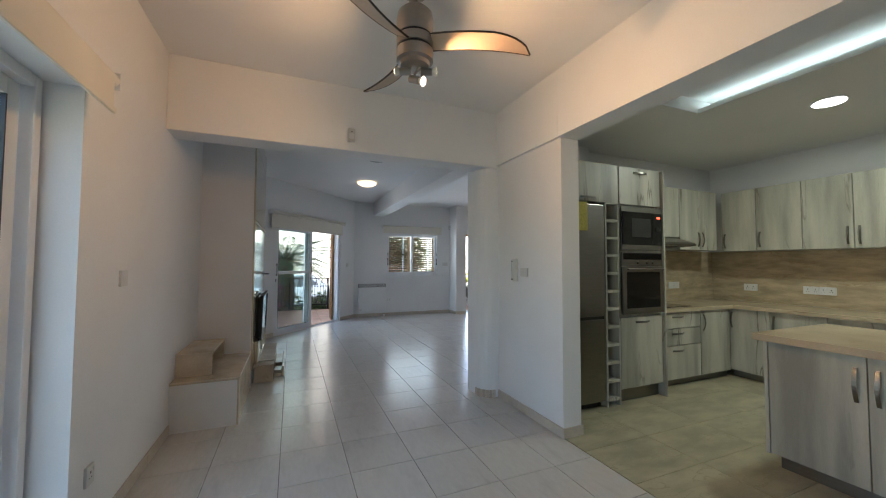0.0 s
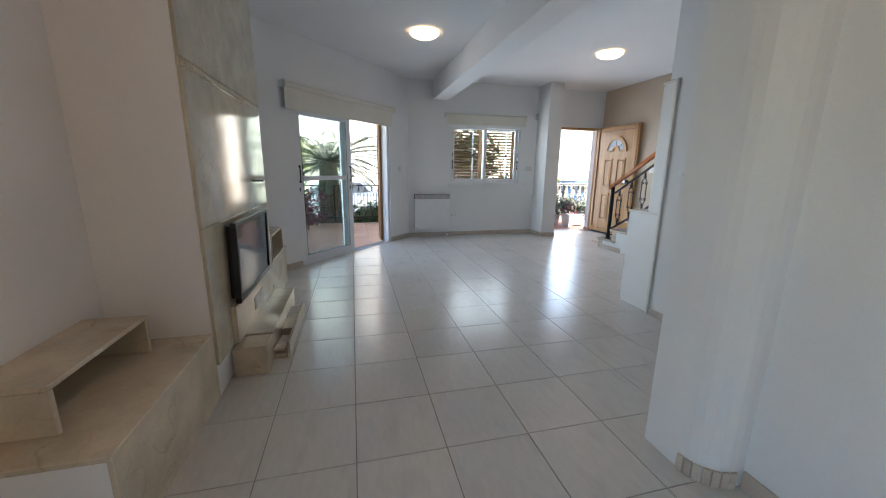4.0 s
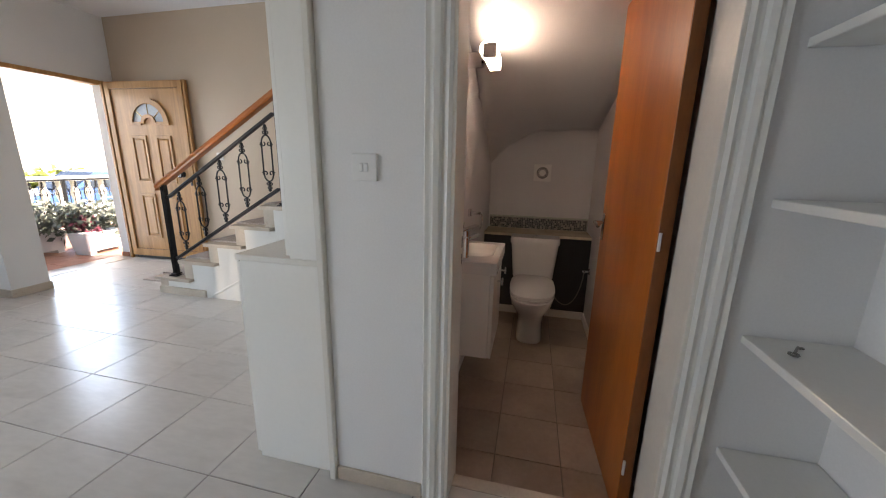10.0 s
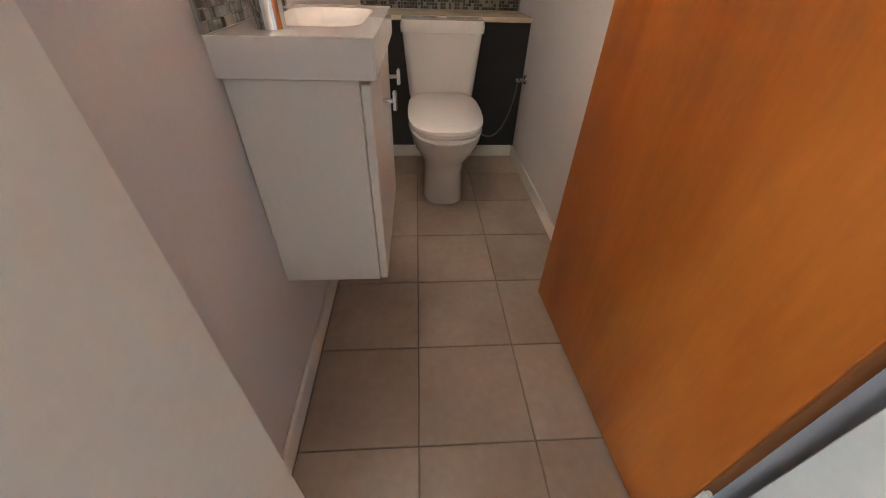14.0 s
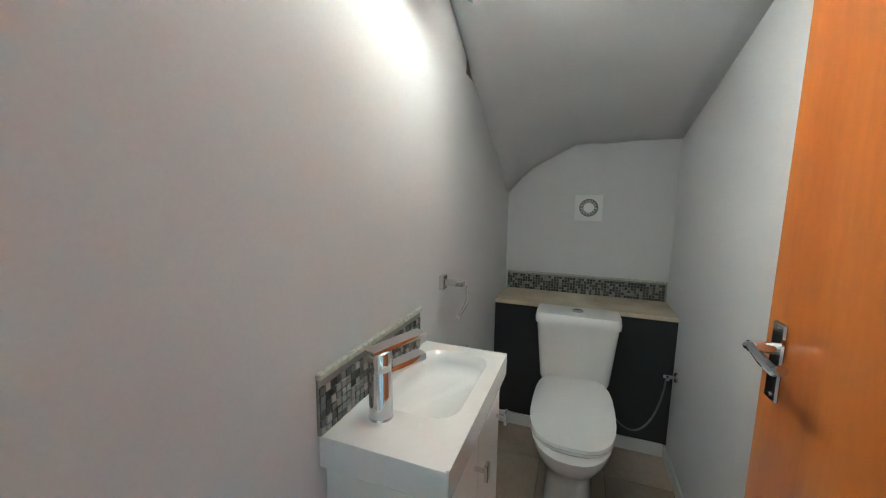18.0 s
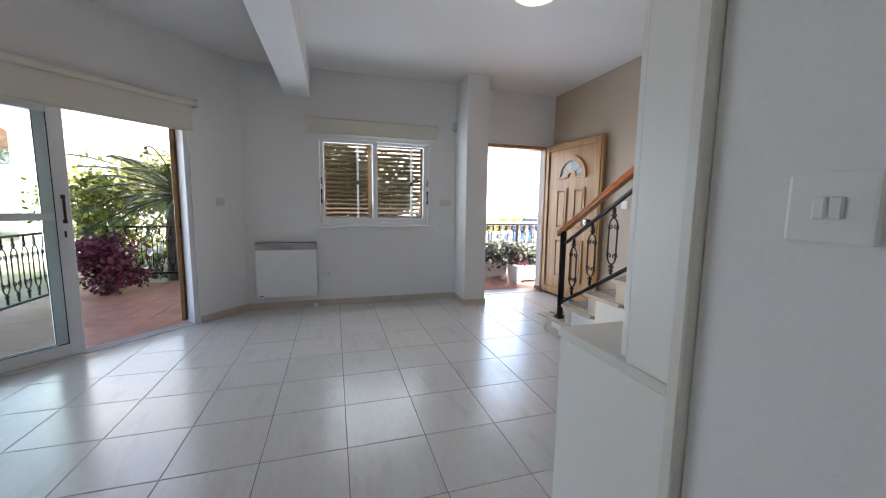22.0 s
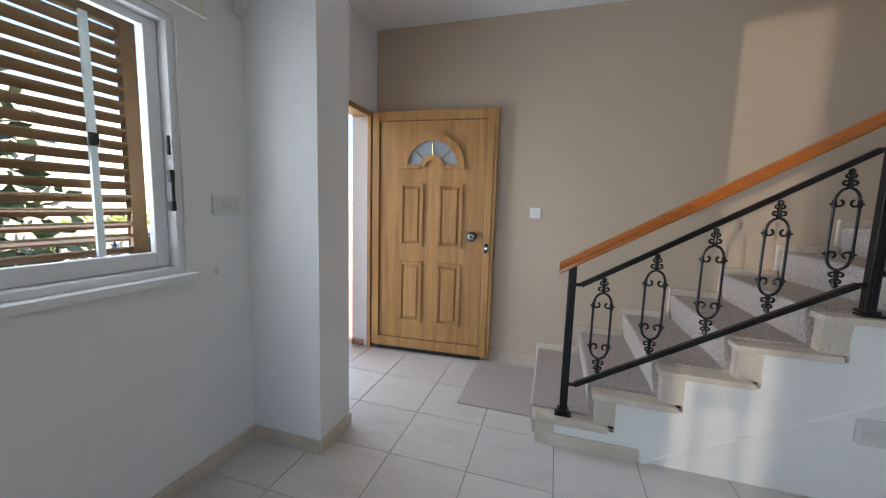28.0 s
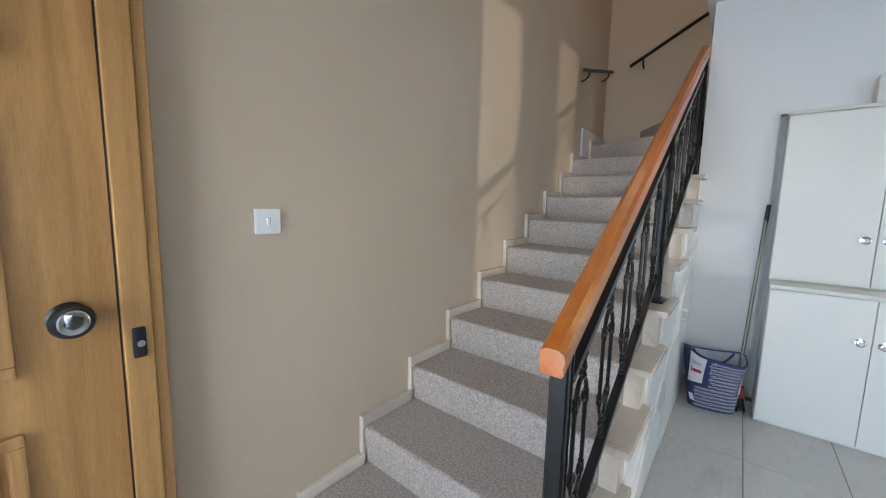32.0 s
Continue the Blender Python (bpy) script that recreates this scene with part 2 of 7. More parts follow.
WCDOOR = material("amber_veneer", (0.54, 0.165, 0.024), 0.3, vary=(0.40, 0.105, 0.014), scale=2.2, amount=0.16, fine=30, stretch=(3, 3, 0.5), coat=0.25, distort=0.5)
SHUTTER = material("brown_timber", (0.31, 0.165, 0.068), 0.5, vary=(0.23, 0.115, 0.042), scale=5, amount=0.3, fine=70, stretch=(1, 1, 1))
CHROME = material("chrome", (0.75, 0.75, 0.76), 0.08, metal=1.0, scale=8, amount=0.03)
STEEL = material("brushed_steel", (0.24, 0.23, 0.21), 0.33, metal=1.0, scale=6, amount=0.08, fine=160, stretch=(1, 1, 14))
CERAMIC = material("white_ceramic", (0.80, 0.80, 0.79), 0.08, scale=2, amount=0.02, coat=0.6)
BLACKGLASS = material("black_screen", (0.006, 0.006, 0.007), 0.09, scale=3, amount=0.1, spec=0.3)
BLACK = material("black_plastic", (0.012, 0.012, 0.012), 0.4, scale=12, amount=0.2, fine=120)
DARKWALL = material("charcoal_paint", (0.025, 0.026, 0.03), 0.45, scale=3, amount=0.15, fine=90)
PLASTIC = material("white_plastic", (0.78, 0.78, 0.77), 0.35, scale=6, amount=0.03)
OLDPLASTIC = material("aged_white_plastic", (0.66, 0.65, 0.62), 0.4, scale=6, amount=0.05)
WCTILE = material("greige_tile", (0.44, 0.36, 0.29), 0.38, vary=(0.345, 0.275, 0.215), scale=3.5, amount=0.15, fine=40, random=0.08, bump=0.03, rvar=0.08)
KWOOD = veined("whitewashed_board", (0.57, 0.55, 0.46), (0.08, 0.06, 0.04), scale=1.9, rough=0.4, amount=0.50, width=0.019, stretch=(2.6, 2.6, 0.30), random=0.05)
KCOUNTER = veined("beige_worktop", (0.55, 0.45, 0.31), (0.38, 0.27, 0.15), scale=3.0, rough=0.22, amount=0.2, width=0.02)
SPLASH = veined("sandstone_splashback", (0.58, 0.47, 0.31), (0.36, 0.25, 0.13), scale=6.5, rough=0.35, amount=0.38, width=0.03, stretch=(0.6, 0.6, 2.6))
FANMETAL = material("satin_nickel", (0.42, 0.38, 0.34), 0.3, metal=1.0, scale=6, amount=0.06)
BLADEEDGE = material("dark_edge_band", (0.035, 0.022, 0.014), 0.4, scale=9, amount=0.15)
BULBGLASS = material("bulb_reflector_glass", (0.75, 0.70, 0.60), 0.15, scale=20, amount=0.1)
BLADE = material("fan_blade", (0.52, 0.40, 0.30), 0.35, scale=3, amount=0.06, stretch=(1, 8, 1))
CARPET = material("grey_carpet", (0.56, 0.50, 0.455), 0.95, vary=(0.335, 0.294, 0.267), scale=112, amount=0.37, fine=500, bump=0.9, spec=0.1)
FABRIC = material("roller_blind_fabric", (0.74, 0.71, 0.63), 0.8, scale=4, amount=0.05, fine=220, bump=0.15)
TERRA = material("terracotta_tile", (0.50, 0.25, 0.165), 0.5, vary=(0.40, 0.19, 0.12), scale=5, amount=0.2, fine=70, random=0.12)
CLEAR = glass("clear_glass")
FROST = material("frosted_glass", (0.30, 0.35, 0.40), 0.35, scale=40, amount=0.1, spec=0.5)
DOME = glow("lit_lamp_glass", (1.0, 0.76, 0.45), 0.9)
DOMEOFF = material("unlit_lamp_glass", (0.62, 0.62, 0.60), 0.2, scale=4, amount=0.04)
SPOTGLOW = glow("halogen_bulb", (1.0, 0.78, 0.50), 2.5)
LEDGLOW = glow("led_panel", (1.0, 0.98, 0.93), 5.0)
COVEGLOW = glow("cove_led_strip", (0.80, 1.0, 0.92), 1.7)
WCGLOW = glow("wc_lamp_glass", (1.0, 0.80, 0.61), 8.5)


# ---- mesh helpers ----
BASE = {}


def box(bm, x0, y0, z0, x1, y1, z1, bevel=0.0, m=None):
    """A block between two corners, with its edges eased."""
    sub = bmesh.new()
    bmesh.ops.create_cube(sub, size=1)
    bmesh.ops.scale(sub, vec=(abs(x1 - x0), abs(y1 - y0), abs(z1 - z0)), verts=sub.verts)
    bmesh.ops.translate(sub, vec=((x0 + x1) / 2, (y0 + y1) / 2, (z0 + z1) / 2), verts=sub.verts)
    if bevel:
        bmesh.ops.bevel(sub, geom=sub.edges[:], offset=bevel, segments=1 if bevel < 0.004 else 2, profile=0.7, affect="EDGES")
    return merge(bm, sub, m)


def merge(bm, sub, m=None):
    if m is not None:
        bmesh.ops.transform(sub, matrix=m, verts=sub.verts)
    tmp = bpy.data.meshes.new("tmp")
    sub.to_mesh(tmp)
    sub.free()
    bm.from_mesh(tmp)
    bpy.data.meshes.remove(tmp)
    return bm


def rod(bm, a, b, r, n=12, r2=None):
    """A round bar from a to b."""
    a, b = Vector(a), Vector(b)
    sub = bmesh.new()
    bmesh.ops.create_cone(sub, cap_ends=True, segments=n, radius1=r, radius2=r if r2 is None else r2, depth=(b - a).length)
    q = (b - a).to_track_quat("Z", "Y").to_matrix().to_4x4()
    return merge(bm, sub, Matrix.Translation((a + b) / 2) @ q)


def tube(bm, pts, r, n=8):
    """A round bar bent along points."""
    pts = [Vector(p) for p in pts]
    rings, up = [], None
    for i, p in enumerate(pts):
        d = (pts[min(i + 1, len(pts) - 1)] - pts[max(i - 1, 0)]).normalized()
        if up is None:
            up = d.orthogonal().normalized()
        up = (up - d * up.dot(d)).normalized()
        s = d.cross(up)
        rings.append([bm.verts.new(p + (up * math.cos(6.2832 * k / n) + s * math.sin(6.2832 * k / n)) * r) for k in range(n)])
    for a, b in zip(rings, rings[1:]):
        for k in range(n):
            bm.faces.new((a[k], a[(k + 1) % n], b[(k + 1) % n], b[k]))
    bm.faces.new(rings[0][::-1])
    bm.faces.new(rings[-1])
    return bm


def lathe(bm, rows, at=(0, 0, 0), n=24, m=None):
    """A turned body from rows of (radius, height)."""
    sub = bmesh.new()
    rings = []
    for r, z in rows:
        rings.append([sub.verts.new((r * math.cos(6.2832 * k / n), r * math.sin(6.2832 * k / n), z)) for k in range(n)])
    for a, b in zip(rings, rings[1:]):
        for k in range(n):
            sub.faces.new((a[k], a[(k + 1) % n], b[(k + 1) % n], b[k]))
    sub.faces.new(rings[0][::-1])
    sub.faces.new(rings[-1])
    for f in sub.faces:
        f.smooth = True
    return merge(bm, sub, Matrix.Translation(at) @ (m if m is not None else Matrix()))


def prism(bm, pts, z0, z1, m=None):
    """A polygon in plan, raised from z0 to z1 (m turns it elsewhere)."""
    sub = bmesh.new()
    lo = [sub.verts.new((x, y, z0)) for x, y in pts]
    hi = [sub.verts.new((x, y, z1)) for x, y in pts]
    sub.faces.new(lo[::-1])
    sub.faces.new(hi)
    for i in range(len(pts)):
        j = (i + 1) % len(pts)
        sub.faces.new((lo[i], lo[j], hi[j], hi[i]))
    bmesh.ops.recalc_face_normals(sub, faces=sub.faces)
    return merge(bm, sub, m)


def thing(name, at, label, category, group="", kind=""):
    e = new(name)
    e.location = at
    e.empty_display_size = 0.1
    BASE[e] = Vector(at)
    return tagged(e, label, category, group, kind)


def finish(bm, mat, name, smooth=False):
    me = bpy.data.meshes.new(name)
    if smooth:
        for f in bm.faces:
            f.smooth = True
    bm.to_mesh(me)
    bm.free()
    me.materials.append(mat)
    if smooth:
        try:
            me.set_sharp_from_angle(angle=radians(40))
        except AttributeError:
            pass
    return me


def part(name, bm, mat, parent, label="", smooth=False, m=None):
    """One mesh under a thing or a part; its points are given in the world."""
    b = BASE[parent]
    if m is not None:
        bmesh.ops.transform(bm, matrix=m, verts=bm.verts)
    bmesh.ops.translate(bm, vec=-b, verts=bm.verts)
    ob = new(name, finish(bm, mat, name, smooth))
    ob.parent = parent
    BASE[ob] = b
    return tagged(ob, label)


def solo(name, bm, mat, label="", category="", kind="", group="", smooth=False):
    """A thing or a piece of the setting that is one mesh."""
    c = Vector((0, 0, 0))
    if len(bm.verts):
        c = sum((v.co for v in bm.verts), Vector()) / len(bm.verts)
        c.z = min(v.co.z for v in bm.verts)
    bmesh.ops.translate(bm, vec=-c, verts=bm.verts)
    ob = new(name, finish(bm, mat, name, smooth))
    ob.location = c
    BASE[ob] = c
    return tagged(ob, label, category, group, kind)


def blk(*boxes, bevel=0.0):
    bm = bmesh.new()
    for b in boxes:
        box(bm, *b, bevel=bevel)
    return bm


B = bmesh.new


def slab(x0, x1, y0, y1, r, n=4):
    pts = []
    for cx, cy, a0 in ((x1 - r, y1 - r, 0), (x0 + r, y1 - r, 90), (x0 + r, y0 + r, 180), (x1 - r, y0 + r, 270)):
        for i in range(n + 1):
            a = radians(a0 + 90 * i / n)
            pts.append((cx + r * math.cos(a), cy + r * math.sin(a)))
    return pts


# ---- structure ----
ZC = 2.80          # ceiling of the rooms
ZK = 2.62          # ceiling of the kitchen
P0, PU, PN = Vector((1.09, 8.15, 0)), Vector((0.669, 0.743, 0)), Vector((0.743, -0.669, 0))   # patio wall: start, along, inwards
PM = Matrix(((PU.x, -PN.x, 0, P0.x), (PU.y, -PN.y, 0, P0.y), (0, 0, 1, 0), (0, 0, 0, 1)))      # local x along, y outwards


def wall(name, mat, *boxes, label=""):
    return solo(name, blk(*boxes), mat, label or "painted plaster wall", "wall", "structure")


wall("wall_west", PLASTER, (0.25, -1.7, -0.1, 0.5, 0.45, ZC), (0.25, 3.04, -0.1, 0.5, 7.50, ZC), (0.25, 0.45, 2.06, 0.5, 3.04, ZC), (0.25, 0.45, -0.1, 0.5, 3.04, -0.012), label="white plaster wall with a sliding door opening")
wall("wall_south", PLASTER, (0.25, -1.9, -0.1, 6.99, -1.7, ZC))
bm = B()
box(bm, -0.92, 0.0, -0.1, -0.03, 0.22, ZC, m=PM)
box(bm, 1.90, 0.0, -0.1, 2.60, 0.22, ZC, m=PM)
box(bm, -0.03, 0.0, 2.02, 1.90, 0.22, ZC, m=PM)
solo("wall_patio", bm, PLASTER, "white plaster wall with a wide patio door opening", "wall", "structure")
wall("wall_north", PLASTER, (2.72, 9.98, -0.1, 3.53, 10.2, ZC), (4.93, 9.98, -0.1, 5.62, 10.2, ZC), (3.53, 9.98, -0.1, 4.93, 10.2, 0.99), (3.53, 9.98, 2.05, 4.93, 10.2, ZC),
     (5.62, 10.02, 2.10, 6.66, 10.2, ZC), (6.66, 10.02, -0.1, 6.99, 10.2, ZC), label="white plaster wall with a window and the front door opening")
wall("wall_pilaster", PLASTER, (5.265, 9.55, 0, 5.54, 9.98, ZC), label="white plaster pilaster beside the front door")
wall("wall_east", BEIGE, (6.77, 4.9, -0.1, 6.99, 10.02, 5.0), label="beige painted stair wall")
wall("wall_stair_end", BEIGE, (4.9, 4.78, 2.0, 6.77, 4.92, 5.0), label="beige painted end wall of the stairwell")
wall("wall_kitchen_east", PLASTER, (6.77, -1.7, -0.1, 6.99, 4.45, ZC))
wall("wall_kitchen_north", PLASTER, (3.41, 4.135, -0.1, 4.42, 4.24, ZC), (4.42, 4.27, -0.1, 6.77, 4.42, ZC), label="white wall behind the kitchen units")
# stub wall with a rounded pier
bm = blk((3.24, 3.22, 0, 3.41, 4.20, ZC))
arc = [(3.41, 4.14), (3.30, 4.14)] + [(3.20 - 0.14 * math.sin(a), 4.28 - 0.14 * math.cos(a)) for a in np.linspace(0, math.pi / 2, 7)] + [(3.06, 4.42), (3.06, 4.46), (3.41, 4.46)]
prism(bm, arc, 0, ZC)
solo("wall_kitchen_stub", bm, PLASTER, "white stub wall with a rounded pier", "wall", "structure")
# cloakroom walls
wall("wall_cloakroom_front", PLASTER, (4.29, 5.335, -0.1, 4.42, 5.49, ZC), (4.29, 4.24, -0.1, 4.42, 4.62, ZC), (4.29, 4.62, 2.0, 4.42, 5.335, ZC),
     (4.29, 5.49, -0.1, 4.42, 5.77, ZC), (4.29, 5.77, 1.99, 4.42, 5.87, ZC), label="white wall beside the cloakroom door")
wall("wall_cloakroom_left", WCPAINT, (4.42, 5.49, -0.12, 5.80, 5.60, 2.1), (5.80, 5.49, -0.12, 6.77, 5.60, 1.69), label="grey-lilac cloakroom wall")
wall("wall_cloakroom_right", WCPAINT, (4.42, 4.42, -0.12, 6.77, 4.565, 2.1), label="grey-lilac cloakroom wall")
wall("wall_cloakroom_far", WCPAINT, (6.755, 4.42, -0.2, 6.769, 5.60, 2.1), label="grey-lilac end wall with an extractor")
wall("wall_behind_cupboard", PLASTER, (4.42, 5.60, 0, 5.79, 5.77, ZC), (5.375, 5.77, 0, 5.79, 5.87, ZC), (4.42, 5.77, 1.99, 5.375, 5.87, ZC), label="white wall behind the storage cupboard")
wall("wall_kitchen_east_end", PLASTER, (6.77, 4.42, -0.2, 6.99, 4.9, 5.0))

# cloakroom ceiling under the stairs: flat, then sloping to the far wall, with a swept corner
bm = B()
rows = []
for i in range(25):
    x = 4.42 + (6.77 - 4.42) * i / 24
    row = []
    for j in range(13):
        y = 4.565 + 0.925 * j / 12
        z = min(2.06, 1.575 + (6.70 - x) * 0.265)
        k = max(0.0, (x - 5.55) / 1.2) * max(0.0, (y - 5.06) / 0.43) ** 1.6
        z -= 0.30 * k + (0.016 * math.sin(x * 17 + y * 5) + 0.006 * math.sin(x * 9 - y * 21)) * max(0, (x - 5.2)) * (j / 12)
        row.append(bm.verts.new((x, y, z)))
    rows.append(row)
for a, b in zip(rows, rows[1:]):
    for j in range(12):
        bm.faces.new((a[j], b[j], b[j + 1], a[j + 1]))
ob = solo("ceiling_cloakroom", bm, WCPAINT, "uneven sloping ceiling under the stairs", "ceiling", "structure", smooth=True)
ob.modifiers.new("thick", "SOLIDIFY").thickness = -0.06

# ceilings, with the stairwell left open
solo("ceiling_living", blk((0.25, 4.2, ZC, 5.84, 10.2, ZC + 0.15), (5.84, 7.30, ZC, 6.99, 10.2, ZC + 0.15)), CEILING, "white ceiling with the stairwell opening", "ceiling", "structure")
solo("ceiling_dining", blk((0.25, -1.9, ZC, 3.42, 4.2, ZC + 0.15)), CEILING, "white dining area ceiling", "ceiling", "structure")
solo("ceiling_kitchen", blk((3.41, -1.7, ZK + 0.12, 6.77, 4.27, ZK + 0.2), (4.60, -1.7, ZK, 6.77, 3.05, ZK + 0.035), (3.41, 3.05, ZK, 6.77, 4.27, ZK + 0.1195), (4.78, -1.7, ZK + 0.0355, 6.77, 3.05, ZK + 0.1195)), CEILING, "white kitchen ceiling with a raised, softly lit strip", "ceiling", "structure")
solo("ceiling_stairwell", blk((4.3, 4.78, 5.0, 6.99, 7.5, 5.1)), CEILING, "white ceiling above the stairs", "ceiling", "structure")
solo("wall_stairwell_upper", blk((5.70, 4.92, ZC + 0.15, 5.84, 7.3, 5.0), (5.70, 7.30, ZC + 0.15, 6.77, 7.44, 5.0), (4.3, 4.92, ZC + 0.15, 4.4, 5.87, 5.0), (4.4, 5.75, ZC + 0.15, 5.70, 5.87, 5.0)), BEIGE, "beige wall above the stairwell", "wall", "structure")
solo("beam_dining", blk((0.5, 4.12, 2.25, 3.24, 4.36, ZC - 0.001), bevel=0.008), CEILING, "white downstand beam", "beam", "structure")
solo("beam_kitchen", blk((3.205, -1.7, 2.275, 3.41, 3.219, ZC - 0.001), (3.205, 3.2195, 2.275, 3.2395, 4.119, ZC - 0.001), bevel=0.004), CEILING, "white downstand beam over the kitchen opening", "beam", "structure")
solo("beam_living", blk((3.20, 4.40, 2.475, 3.48, 9.98, ZC - 0.001), bevel=0.008), CEILING, "white downstand beam", "beam", "structure")

# unseen upper storey, closing the house above; added to block the sun
solo("wall_upper_storey", blk((0.25, -1.9, 3.0, 0.45, 10.2, 5.8), (6.8, -1.9, 3.0, 6.99, 4.7, 5.8), (6.995, 4.4, 3.0, 7.1, 10.2, 5.8), (0.4505, -1.9, 3.0, 6.7995, -1.7, 5.8), (0.4505, 10.0, 3.0, 6.99, 10.2, 5.8)), PLASTER, "unseen white upper walls, added to block the sun", "wall", "structure")
solo("roof", blk((0.0, -2.2, 5.8005, 7.3, 10.5, 6.05)), PLASTER, "unseen flat white roof slab, added to cast the house shadow", "roof", "structure")

# floors
bm = blk((0.25, -1.9, -0.14, 3.245, 4.2, -0.004), (0.25, 4.2, -0.14, 4.37, 5.8, -0.004), (5.62, 10.02, -0.14, 6.66, 10.2, -0.004))
prism(bm, [(0.25, 5.8), (6.8, 5.8), (6.8, 10.02), (2.62, 10.02), (0.39, 7.55), (0.25, 7.40)], -0.14, -0.004)
solo("floor", bm, GROUT, "grouted base of the tiled floor", "floor", "structure")
solo("floor_kitchen", blk((3.245, -1.9, -0.14, 6.8, 4.3, -0.006)), material("travertine_grout", (0.32, 0.29, 0.20), 0.85, scale=8, amount=0.25, fine=120), "grouted base of the kitchen floor", "floor", "structure")
solo("floor_cloakroom", blk((4.37, 4.46, -0.2, 6.85, 5.55, -0.105)), GROUT, "grouted base of the cloakroom floor", "floor", "structure")
solo("door_threshold", blk((4.37, 4.62, -0.13, 4.425, 5.335, 0.002), bevel=0.003), SKIRT, "cream marble threshold strip", "threshold", "structure")

# ---- stairs ----
RISE, GO, F1 = 0.1800, 0.306, 8.506          # riser, going, first nosing


def nose(k):
    return F1 - GO * (k - 1)


stair = thing("staircase", (6.25, 8.2, 0), "marble stairs with a white panelled side against a beige wall", "stairs")
for k in range(1, 10):
    z, f = RISE * k, nose(k)
    part("tread", blk((5.735, f - 0.400, z - 0.03, 6.765, f + 0.0, z), bevel=0.006), STEPSTONE, stair)
    part("riser", blk((5.772, f - 0.125, z - RISE, 6.765, f - 0.022, z - 0.0305)), STEPSTONE, stair)
    part("wall_string", blk((6.742, f - 0.30, z + 0.001, 6.768, f + 0.022, z + 0.058), (6.742, f - 0.015, z - RISE + 0.06, 6.768, f + 0.022, z + 0.0015), bevel=0.003), STEPSTONE, stair)
bm = B()
pts = [(5.875, 0.0), (nose(1) - 0.125, 0.0)]
for k in range(1, 10):
    pts += [(nose(k) - 0.125, RISE * k - 0.0305), (max(nose(k + 1) - 0.125, 5.875), RISE * k - 0.0305)]
prism(bm, pts, 5.765, 5.80, m=Matrix(((0, 0, 1, 0), (1, 0, 0, 0), (0, 1, 0, 0), (0, 0, 0, 1))))
part("side_panel", bm, WHITE, stair, "white painted side panel of the stairs")
part("side_skirting", blk((5.748, 7.95, 0, 5.768, 8.48, 0.085), bevel=0.003), STEPSTONE, stair)
# cover strip across the side panel and the meter door below it
bm = B()
rod(bm, (5.762, 7.955, 0.0), (5.762, 5.885, 1.14), 0.011, 6)
part("cover_strip", bm, WHITE, stair)
for y0, y1, z in ((6.905, 6.3855, 0.56), (6.3815, 5.885, 0.85)):
    part("panel_door", blk((5.7605, y1, 0.012, 5.7648, y0, z), bevel=0.001), WHITE, stair, "flush white door in the stair side")
PIV = (5.84, 5.815)
fans = [[PIV, (5.84, 5.845), (6.765, 5.845), (6.765, 5.36)], [PIV, (6.765, 5.36), (6.765, 4.925), (6.40, 4.925)], [PIV, (6.40, 4.925), (5.84, 4.925)]]
for i, poly in enumerate(fans):
    bm = B()
    prism(bm, poly, RISE * (9 + i) - 0.004, RISE * (10 + i))
    part("winder", bm, CARPET, stair, "carpeted winder tread")
part("wall_string", blk((6.742, 5.36, RISE * 10 + 0.001, 6.768, 5.83, RISE * 10 + 0.06), (6.742, 5.82, RISE * 9 + 0.06, 6.768, 5.857, RISE * 10 + 0.06), bevel=0.003), STEPSTONE, stair)
part("wall_string", blk((6.742, 4.93, RISE * 11 + 0.001, 6.768, 5.36, RISE * 11 + 0.06), (6.742, 5.345, RISE * 10 + 0.0605, 6.768, 5.382, RISE * 11 + 0.06), (6.40, 4.926, RISE * 11 + 0.001, 6.7415, 4.950, RISE * 11 + 0.06), bevel=0.003), STEPSTONE, stair)
bm = blk((5.80, 5.60, 1.3, 5.84, 5.85, 1.80))
for k in range(13, 17):
    x = 5.84 - GO * (k - 13)
    part("upper_step", blk((x - GO, 4.925, RISE * k - 0.3, x, 5.745, RISE * k)), CARPET, stair, "carpeted upper step")
part("landing_edge", bm, STEPSTONE, stair)
grille = thing("wall_grille", (5.762, 7.025, 0.305), "small white louvred grille set in the stair side", "grille")
bm = B()
prism(bm, slab(6.950, 7.100, 0.305, 0.425, 0.018), 5.754, 5.7648, m=Matrix(((0, 0, 1, 0), (1, 0, 0, 0), (0, 1, 0, 0), (0, 0, 0, 1))))
part("grille_frame", bm, OLDPLASTIC, grille)
for i in range(6):
    part("slat", blk((5.749, 6.970, 0.326 + i * 0.014, 5.7535, 7.080, 0.334 + i * 0.014)), OLDPLASTIC, grille)
for y, z in ((6.335, 0.63), (6.335, 0.69)):
    bm = B()
    rod(bm, (5.767, y, z), (5.735, y, z), 0.012, 10)
    solo("panel_knob", bm, PLASTIC, "small white knob on the stair side panel", "knob", group="knobs on the stair side", smooth=True)

